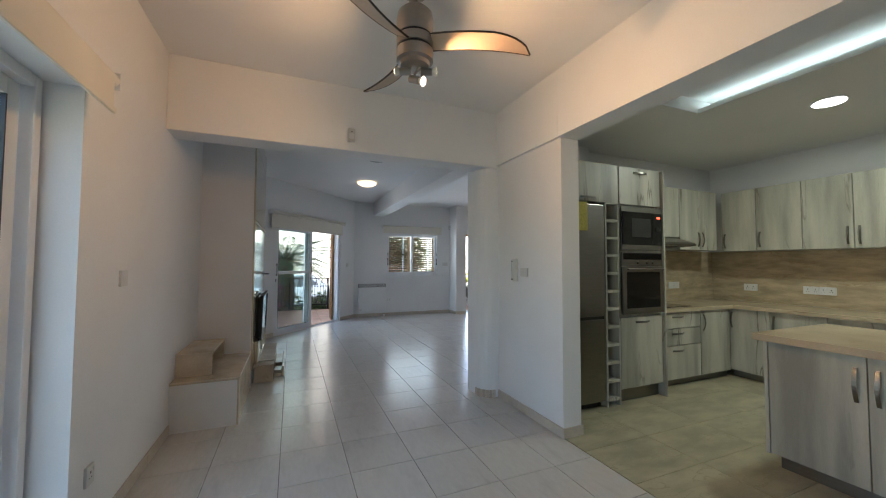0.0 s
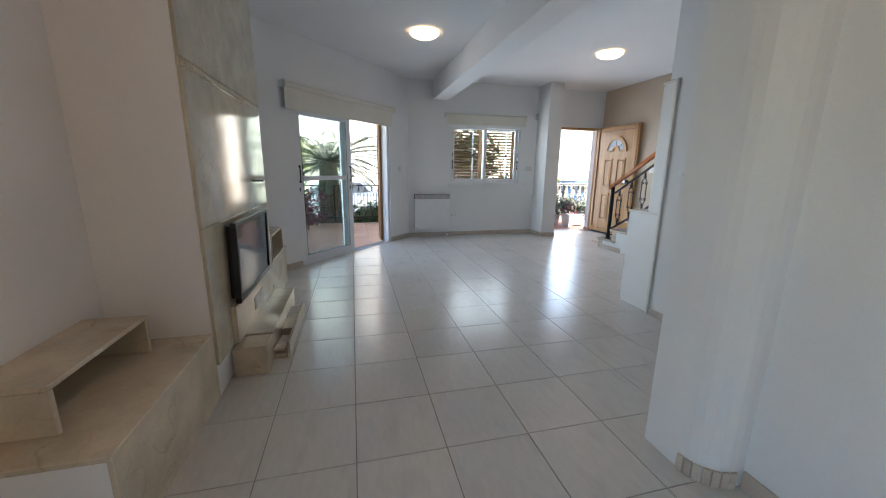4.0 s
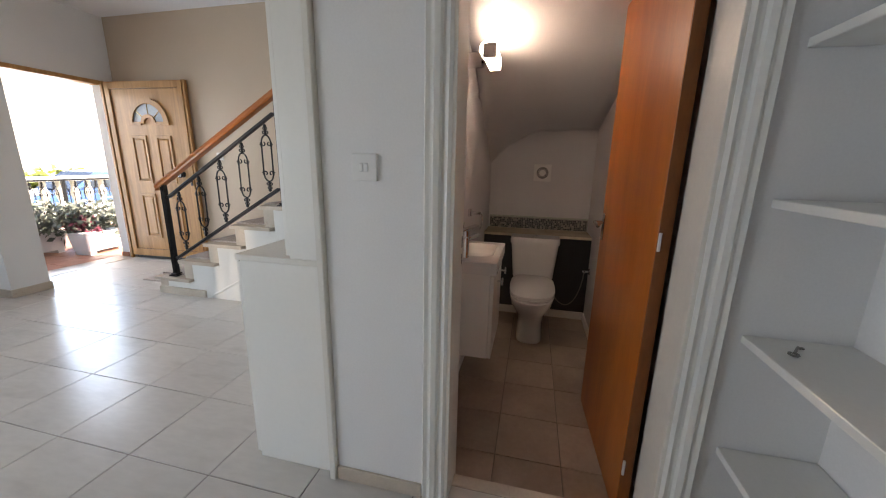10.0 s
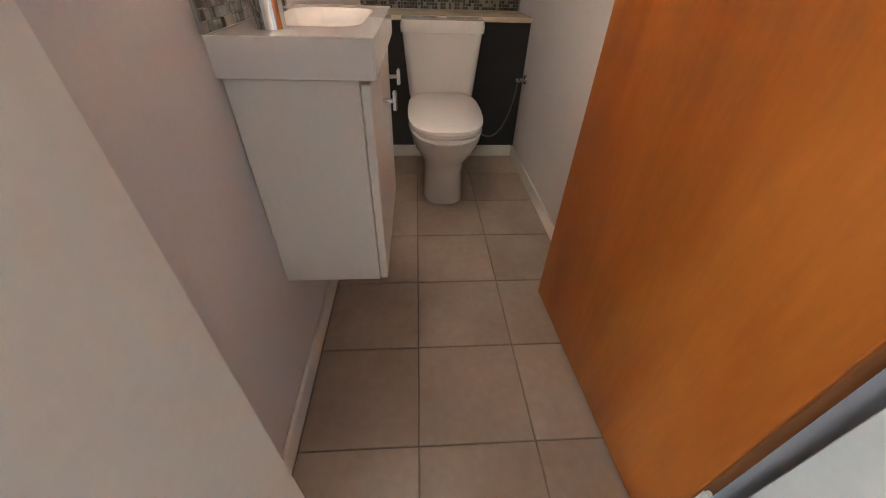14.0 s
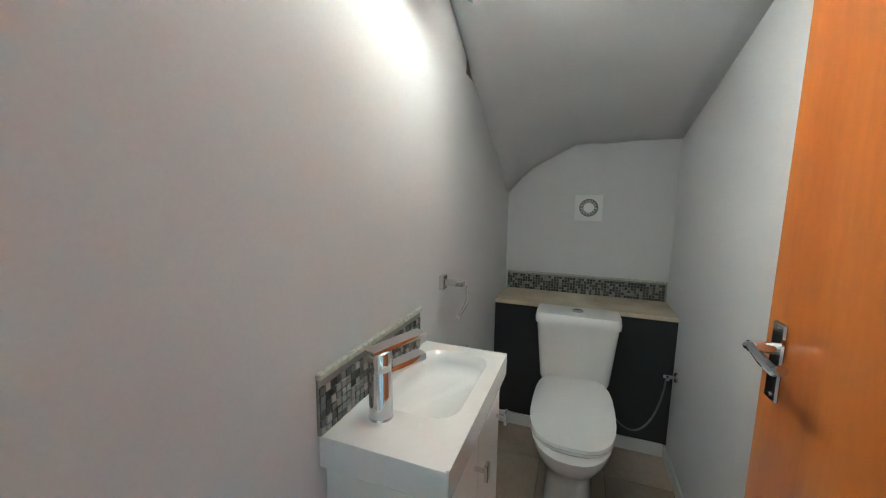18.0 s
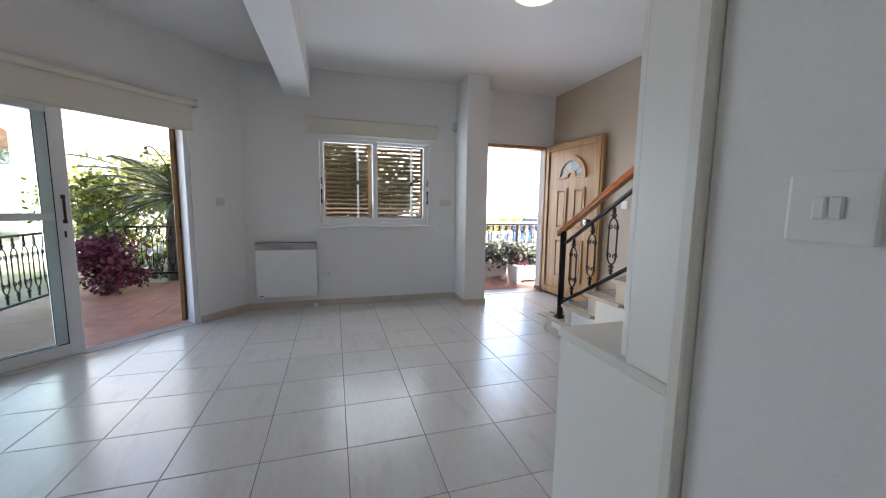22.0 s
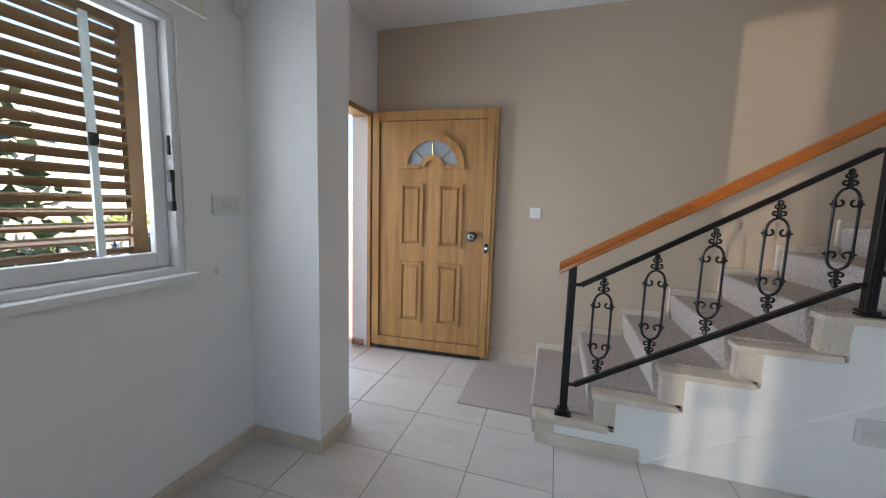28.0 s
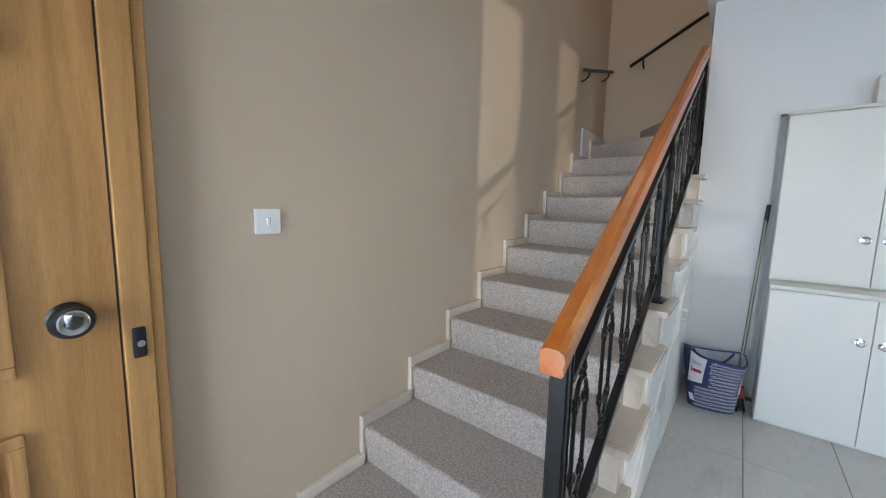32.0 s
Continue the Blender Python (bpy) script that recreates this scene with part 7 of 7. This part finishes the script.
# iron terrace railings
def railing(a, b, label, gap=0.155, h=0.92):
    a, b = Vector(a), Vector(b)
    u = (b - a).normalized()
    L_ = (b - a).length
    t = thing("terrace_railing", a, label, "railing", "iron railings")
    m = Matrix(((u.x, -u.y, 0, a.x), (u.y, u.x, 0, a.y), (0, 0, 1, a.z), (0, 0, 0, 1)))
    part("top_rail", blk((0, -0.025, h - 0.03, L_, 0.025, h), bevel=0.004), IRON, t, m=m)
    part("bottom_rail", blk((0, -0.015, 0.12, L_, 0.015, 0.15), bevel=0.004), IRON, t, m=m)
    k = max(1, round(L_ / 1.1))
    for i in range(k + 1):
        x = L_ * i / k
        part("post", blk((x - 0.022, -0.022, 0, x + 0.022, 0.022, h - 0.03), (x - 0.05, -0.05, 0, x + 0.05, 0.05, 0.02), bevel=0.003), IRON, t, m=m)
    c = int(L_ / gap)
    for i in range(c):
        x = (i + 0.5) * L_ / c
        ob = new("baluster", panel)
        ob.parent = t
        ob.matrix_basis = Matrix.Translation(-BASE[t]) @ m @ Matrix.Translation((x, 0, 0.15 + (h - 0.18) / 2)) @ Matrix.Rotation(-math.pi / 2, 4, "Z") @ Matrix.Diagonal((1, 1, (h - 0.18) / 0.54, 1))
    return t


railing((0.30, 7.55, -0.055), (0.24, 11.3, -0.055), "black iron terrace railing with scrolled balusters")
railing((0.24, 12.42, -0.055), (5.55, 12.42, -0.055), "black iron terrace railing in front of the hedge")
railing((5.7, 12.9, -0.055), (8.8, 12.9, -0.055), "black iron porch railing with scrolled balusters")
railing((-1.15, 8.2, -0.62), (-1.15, 11.4, -0.62), "black iron garden railing beyond the terrace", gap=0.13, h=1.0)

# planters at the porch
for k, (px, py, rz) in enumerate(((6.92, 10.98, 8), (6.48, 11.45, 8))):
    pt = thing("porch_planter", (px, py, -0.055), "white rectangular planter with trailing silvery plants", "planter", "porch planters")
    m = Matrix.Translation((px, py, -0.055)) @ Matrix.Rotation(radians(rz), 4, "Z")
    bm = B()
    lo, hi = slab(-0.26, 0.26, -0.12, 0.12, 0.02, 2), slab(-0.29, 0.29, -0.145, 0.145, 0.02, 2)
    R0, R1 = [bm.verts.new((x, y, 0.05)) for x, y in lo], [bm.verts.new((x, y, 0.30)) for x, y in hi]
    for i in range(len(lo)):
        j = (i + 1) % len(lo)
        bm.faces.new((R0[i], R0[j], R1[j], R1[i]))
    bm.faces.new(R0[::-1])
    bm.faces.new(R1)
    part("trough", bm, PLASTIC, pt, m=m)
    for x in (-0.2, 0.2):
        part("foot", blk((x - 0.04, -0.11, 0, x + 0.04, 0.11, 0.0495)), PLASTIC, pt, m=m)
    bm = B()
    leaf_cloud(bm, (px, py, 0.42), (0.50, 0.32, 0.34), 1200, 0.085, 40 + k, droop=0.6)
    part("trailing_plant", bm, LEAFT, pt, "trailing silvery plant")
    bm = B()
    leaf_cloud(bm, (px - 0.2, py, 0.38), (0.16, 0.2, 0.18), 160, 0.07, 50 + k, droop=0.6)
    part("purple_sprigs", bm, LEAFP, pt, "purple sprigs")["kind"] = "stuff"
solo("porch_plinth", blk((6.646, 10.085, 0.0045, 6.6595, 10.2, 0.058), bevel=0.002), TERRA, "terracotta plinth tile at the foot of the doorway", "plinth", "structure")
solo("porch_roof", blk((5.3, 10.2, 2.95, 9.2, 12.3, 3.1)), CEILING, "white porch roof slab", "porch roof", "structure")

# parked cars on the street
CARTYRE = material("tyre_rubber", (0.02, 0.02, 0.02), 0.8, scale=20, amount=0.2)
CARLAMP = material("car_lamp_lens", (0.55, 0.10, 0.06), 0.15, scale=9, amount=0.2)


def car(at, rz, paint, label):
    """A parked hatchback: body, glazed cabin, bumpers, lamps and wheels."""
    t = thing("parked_car", at, label, "car", "parked cars")
    m = Matrix.Translation(at) @ Matrix.Rotation(radians(rz), 4, "Z")
    side = Matrix(((1, 0, 0, 0), (0, 0, 1, 0), (0, 1, 0, 0), (0, 0, 0, 1)))
    bm = B()
    prism(bm, [(-2.05, 0.28), (-2.08, 0.60), (-1.95, 0.88), (-0.85, 0.98), (1.55, 1.00), (2.0, 0.92), (2.06, 0.55), (2.02, 0.28)], -0.84, 0.84, m=side)
    bmesh.ops.bevel(bm, geom=bm.edges[:], offset=0.07, segments=2, affect="EDGES")
    body = part("body", bm, paint, t, smooth=True, m=m)
    bm = B()
    prism(bm, [(-0.95, 0.96), (-0.25, 1.42), (0.2, 1.48), (1.15, 1.45), (1.80, 0.98)], -0.70, 0.70, m=side)
    bmesh.ops.bevel(bm, geom=bm.edges[:], offset=0.05, segments=2, affect="EDGES")
    cab = part("cabin", bm, paint, t, smooth=True, m=m)
    for y0, y1 in ((-0.706, -0.694), (0.694, 0.706)):
        for pts in ([(-0.70, 1.02), (-0.22, 1.37), (0.30, 1.41), (0.30, 1.02)], [(0.38, 1.02), (0.38, 1.41), (1.05, 1.39), (1.40, 1.06)]):
            bm = B()
            prism(bm, pts, y0, y1, m=side)
            part("side_window", bm, WINGLASS, cab, m=m)
    for a, b in (((-0.93, 1.0), (-0.28, 1.43)), ((1.77, 1.02), (1.20, 1.44))):
        d = -0.012 if a[0] < 0 else 0.012
        bm = B()
        prism(bm, [a, b, (b[0] + d, b[1] + 0.008), (a[0] + d, a[1] + 0.008)], -0.60, 0.60, m=side)
        part("windscreen" if a[0] < 0 else "rear_window", bm, WINGLASS, cab, m=m)
    for x in (-2.09, 2.03):
        part("bumper", blk((x - 0.03, -0.78, 0.30, x + 0.07, 0.78, 0.50), bevel=0.03), paint, body, m=m)
        for s in (-1, 1):
            part("headlight" if x < 0 else "tail_light", blk((x + 0.0, s * 0.66 - 0.14, 0.62, x + 0.07, s * 0.66 + 0.14, 0.78), bevel=0.03), CHROME if x < 0 else CARLAMP, body, m=m)
    for x in (-1.28, 1.28):
        for s in (-1, 1):
            wheel = B()
            lathe(wheel, [(0.20, -0.10), (0.30, -0.10), (0.315, -0.05), (0.315, 0.05), (0.30, 0.10), (0.20, 0.10)], n=20, m=Matrix.Translation((x, s * 0.76, 0.315)) @ Matrix.Rotation(math.pi / 2, 4, "X"))
            w = part("wheel", wheel, CARTYRE, t, smooth=True, m=m)
            rim = B()
            lathe(rim, [(0.02, -0.112), (0.19, -0.105), (0.20, 0.0), (0.19, 0.105), (0.02, 0.112)], n=14, m=Matrix.Translation((x, s * 0.76, 0.315)) @ Matrix.Rotation(math.pi / 2, 4, "X"))
            part("rim", rim, FANMETAL, w, smooth=True, m=m)
    return t


car((0.9, 16.9, -0.62), 4, material("silver_blue_car_paint", (0.42, 0.50, 0.58), 0.25, metal=0.4, scale=3, amount=0.05, coat=0.6), "silver-blue hatchback parked beyond the garden hedge")
car((11.2, 17.6, -0.62), 0, material("blue_car_paint", (0.10, 0.20, 0.42), 0.25, metal=0.3, scale=3, amount=0.05, coat=0.6), "blue hatchback parked beyond the stone balustrade")
car((-5.0, 10.3, -0.62), 96, material("white_car_paint", (0.70, 0.71, 0.72), 0.25, scale=3, amount=0.04, coat=0.6), "white hatchback parked beside the road")

# neighbouring houses
def house(name, x0, x1, y0, y1, h, label, wins, roof=True, glazing=None):
    t = thing(name, ((x0 + x1) / 2, (y0 + y1) / 2, -0.62), label, "house")
    part("wall", blk((x0, y0, -0.62, x1, y1, h)), RENDERED, t)
    part("parapet", blk((x0 - 0.12, y0 - 0.12, h, x1 + 0.12, y1 + 0.12, h + 0.25), bevel=0.01), RENDERED, t)
    if roof:
        bm = B()
        prism(bm, [(y0 - 0.5, h + 0.25), (y1 + 0.5, h + 0.25), ((y0 + y1) / 2, h + 1.6)], x0 - 0.5, x1 + 0.5, m=Matrix(((0, 0, 1, 0), (1, 0, 0, 0), (0, 1, 0, 0), (0, 0, 0, 1))))
        part("roof", bm, ROOFTILE, t)
    for wx, wz, ww, wh in wins:
        w = part("window", blk((wx - 0.06, y0 - 0.05, wz - 0.06, wx + ww + 0.06, y0 - 0.0005, wz), (wx - 0.06, y0 - 0.05, wz + wh, wx + ww + 0.06, y0 - 0.0005, wz + wh + 0.06), (wx - 0.06, y0 - 0.05, wz + 0.0005, wx, y0 - 0.0005, wz + wh - 0.0005), (wx + ww, y0 - 0.05, wz + 0.0005, wx + ww + 0.06, y0 - 0.0005, wz + wh - 0.0005), (wx + ww / 2 - 0.03, y0 - 0.045, wz, wx + ww / 2 + 0.03, y0 - 0.0005, wz + wh)), ALU, t, "white window frame")
        part("pane", blk((wx, y0 - 0.02, wz, wx + ww, y0 - 0.0008, wz + wh)), glazing or WINGLASS, w)
    return t


house("neighbour_house", -5.4, 6.5, 19.5, 29, 6.4, "two-storey cream house beyond the garden", [(-3.4, 3.6, 1.2, 1.3), (0.4, 3.5, 1.5, 1.2), (2.9, 3.5, 0.8, 1.2), (-3.2, 0.4, 1.4, 1.4), (1.0, 0.4, 1.6, 1.4)], glazing=CREAMWHITE)
# panes painted cream so the far windows look washed out by glare
house("far_house", 9.5, 26, 34, 44, 6.0, "cream house far beyond the porch", [(15.6, 1.5, 0.9, 1.0), (19.2, 1.5, 1.1, 1.0), (23.6, 1.5, 1.1, 1.0)], roof=False, glazing=CREAMWHITE)
house("far_house", -40, -20, 36, 46, 5.0, "pale house far across the road", [(-36, 2.2, 1.2, 1.2), (-31, 2.2, 1.2, 1.2), (-26, 2.2, 1.2, 1.2)])
pg = thing("garden_pergola", (-7.5, 17.3, -0.62), "pale concrete garden shelter across the road", "shelter")
for x in (-9.6, -5.2):
    for y in (16.6, 18.4):
        part("column", blk((x - 0.18, y - 0.18, -0.62, x + 0.18, y + 0.18, 1.95)), RENDERED, pg)
part("roof_slab", blk((-10.2, 16.2, 1.9505, -4.6, 18.9, 2.12), bevel=0.02), CONC, pg)
part("back_wall", blk((-9.4, 18.6, -0.62, -5.4, 18.75, 1.5)), RENDERED, pg)
pg.location += Vector((-4.3, 5.0, 0))
bw = thing("boundary_wall", (-5.6, 16, -0.62), "low pale boundary wall with white railings", "wall")
part("wall", blk((-5.9, 12.0, -0.62, -5.7, 30, 0.15)), RENDERED, bw)
part("coping", blk((-5.95, 12.0, 0.1505, -5.65, 30, 0.20)), CONC, bw)
for i in range(40):
    part("white_bar", blk((-5.83, 12.1 + i * 0.13, 0.2005, -5.80, 12.13 + i * 0.13, 0.95)), PLASTIC, bw)
part("white_rail", blk((-5.84, 12.05, 0.9505, -5.79, 17.3, 1.0)), PLASTIC, bw)
bl = thing("stone_balustrade", (8.5, 15.5, -0.62), "pale stone balustrade beyond the porch", "balustrade")
part("plinth", blk((4.5, 15.3, -0.62, 13, 15.6, 0.12)), CONC, bl)
part("coping", blk((4.5, 15.28, 0.70, 13, 15.62, 0.80), bevel=0.01), CONC, bl)
bm = B()
lathe(bm, [(0.05, 0.0), (0.06, 0.06), (0.045, 0.12), (0.085, 0.28), (0.05, 0.46), (0.06, 0.52), (0.05, 0.578)], n=10)
bmesh_bal = finish(bm, CONC, "stone_baluster", True)
for i in range(30):
    ob = new("stone_baluster", bmesh_bal)
    ob.parent = bl
    ob.location = Vector((4.7 + i * 0.28, 15.45, 0.121)) - BASE[bl]

# ---- skirting, in lengths ----
def skirting(a, b, inward, h=0.075, d=0.012, step=0.41):
    """Marble skirting from a to b in short lengths; inward: the way into the room."""
    a, b = Vector((*a, 0)), Vector((*b, 0))
    u = (b - a).normalized()
    n = Vector((*inward, 0)).normalized()
    t = thing("baseboard", (a + b) / 2, "cream marble skirting", "skirting", kind="structure")
    L_ = (b - a).length
    k = max(1, round(L_ / step))
    for i in range(k):
        m = Matrix(((u.x, n.x, 0, a.x), (u.y, n.y, 0, a.y), (0, 0, 1, 0), (0, 0, 0, 1)))
        part("skirting_piece", blk((L_ * i / k + 0.0008, 0.0004, 0.0005, L_ * (i + 1) / k - 0.0008, d, h), bevel=0.002), SKIRT, t, m=m)


skirting((0.5, 3.04), (0.5, 4.388), (1, 0))
skirting((0.5, 7.502), (1.064, 8.122), (PN.x, PN.y))
skirting(tuple((P0 + PU * 1.905).xy), tuple((P0 + PU * 2.455).xy), (PN.x, PN.y))
skirting((2.74, 9.98), (5.263, 9.98), (0, -1))
skirting((5.265, 9.979), (5.265, 9.55), (-1, 0))
skirting((5.253, 9.55), (5.552, 9.55), (0, -1))
skirting((5.54, 9.55), (5.54, 9.98), (1, 0))
skirting((3.24, 3.22), (3.24, 4.135), (-1, 0))
skirting((3.228, 3.22), (3.422, 3.22), (0, -1))
for i in range(7):
    a0, a1 = i * math.pi / 14, (i + 1) * math.pi / 14
    pa, pb = (3.20 - 0.14 * math.sin(a0), 4.28 - 0.14 * math.cos(a0)), (3.20 - 0.14 * math.sin(a1), 4.28 - 0.14 * math.cos(a1))
    skirting(pa, pb, (-math.sin((a0 + a1) / 2), -math.cos((a0 + a1) / 2)))
skirting((4.29, 5.42), (4.29, 5.772), (-1, 0), h=0.06)
skirting((6.77, 8.93), (6.77, 8.53), (-1, 0), h=0.085)
skirting((5.38, 5.87), (5.76, 5.87), (0, 1))

# ---- floor tiles ----
GX, GY, OX, OY = 0.4095, 0.4180, 1.703, 6.287


def tile_mesh(w, h, t=0.012, name="tile", mat=TILE, e=0.0016):
    bm = B()
    box(bm, -w / 2, -h / 2, -t, w / 2, h / 2, 0, bevel=0)
    top = [v for v in bm.verts if v.co.z > -0.001]
    bmesh.ops.bevel(bm, geom=[ed for ed in bm.edges if all(v in top for v in ed.verts)], offset=e, segments=1, affect="EDGES")
    return finish(bm, mat, name)


def x_most(y):
    return 3.243 if y < 4.02 else 4.368 if y < 5.78 else 5.80 if y < 8.42 else 6.80


fl_ob = bpy.data.objects["floor"]
whole = tile_mesh(GX - 0.0035, GY - 0.0035)
cut = {}
joined = B()
count = 0


def lay(x0, x1, y0, y1):
    """One tile over a cell, as a part of the floor."""
    global count
    w, h_ = round(x1 - x0 - 0.0035, 4), round(y1 - y0 - 0.0035, 4)
    if w < 0.02 or h_ < 0.02:
        return
    if y0 < 1.2 or count >= 300:
        box(joined, x0 + 0.00175, y0 + 0.00175, -0.012, x1 - 0.00175, y1 - 0.00175, 0)
        return
    if abs(w - GX + 0.0035) < 1e-3 and abs(h_ - GY + 0.0035) < 1e-3:
        me = whole
    else:
        if (w, h_) not in cut:
            cut[(w, h_)] = tile_mesh(w, h_)
        me = cut[(w, h_)]
    ob = new("tile", me)
    ob.parent = fl_ob
    ob.location = Vector(((x0 + x1) / 2, (y0 + y1) / 2, 0)) - fl_ob.location
    count += 1


for j in range(-20, 10):
    for i in range(-4, 14):
        x0, y0 = OX + GX * i, OY + GY * j
        x1, y1 = x0 + GX, y0 + GY
        if y0 < -1.7 or y0 > 10.0:
            continue
        yc = (y0 + y1) / 2
        x0, x1 = max(x0, 0.44), min(x1, x_most(yc))
        y1 = min(y1, 10.03)
        if x1 - x0 < 0.03:
            continue
        # beyond the slanting patio wall
        if (Vector((x1, y0, 0)) - P0).dot(PN) < -0.05:
            continue
        if (Vector((x0, y1, 0)) - P0).dot(PN) < -0.18:
            # cut the corner off along the wall
            poly = [(x0, y0), (x1, y0), (x1, y1), (x0, y1)]
            out = []
            for k in range(4):
                p, q = Vector((*poly[k], 0)), Vector((*poly[(k + 1) % 4], 0))
                dp, dq = (p - P0).dot(PN) + 0.03, (q - P0).dot(PN) + 0.03
                if dp >= 0:
                    out.append(p)
                if dp * dq < 0:
                    out.append(p.lerp(q, dp / (dp - dq)))
            if len(out) > 2:
                bm = B()
                prism(bm, [(p.x, p.y) for p in out], -0.012, 0)
                part("tile", bm, TILE, fl_ob)
            continue
        lay(x0, x1, y0, y1)
ob = part("more_tiles", joined, material("ivory_floor_tile_far", (0.60, 0.575, 0.535), 0.20, vary=(0.51, 0.485, 0.445), scale=3.0, amount=0.14, fine=46, island=0.05, stretch=(1, 0.22, 1), ramp=(0.42, 0.72), rvar=0.05), fl_ob)
ob["kind"] = "stuff"

# kitchen floor: larger travertine slabs
kf = bpy.data.objects["floor_kitchen"]
km = tile_mesh(0.607, 0.402, name="slab", mat=KFLOOR)
for i in range(6):
    for j in range(-4, 11):
        x0, y0 = 3.247 + 0.61 * i, 3.22 - 0.405 * (7 - j) + 0.2
        if x0 + 0.61 > 6.95 or y0 < -1.7 or y0 + 0.4 > 4.35:
            continue
        ob = new("slab", km)
        ob.parent = kf
        ob.location = Vector((x0 + 0.305, y0 + 0.2025, -0.001)) - kf.location
# cloakroom floor
wf = bpy.data.objects["floor_cloakroom"]
wm = tile_mesh(0.300, 0.300, name="tile", mat=WCTILE)
for i in range(-1, 7):
    for j in range(-2, 2):
        x0, y0 = 4.684 + 0.3035 * i - (0.0), 5.173 - 0.3035 * (j + 1) + 0.0
        xa, ya, xb, yb = max(x0, 4.426), max(y0, 4.50), min(x0 + 0.3035, 6.757), min(y0 + 0.3035, 5.52)
        if xb - xa < 0.02 or yb - ya < 0.02:
            continue
        me = wm if xb - xa > 0.303 and yb - ya > 0.303 else tile_mesh(xb - xa - 0.003, yb - ya - 0.003, name="tile", mat=WCTILE)
        ob = new("tile", me)
        ob.parent = wf
        ob.location = Vector(((xa + xb) / 2, (ya + yb) / 2, -0.10)) - wf.location
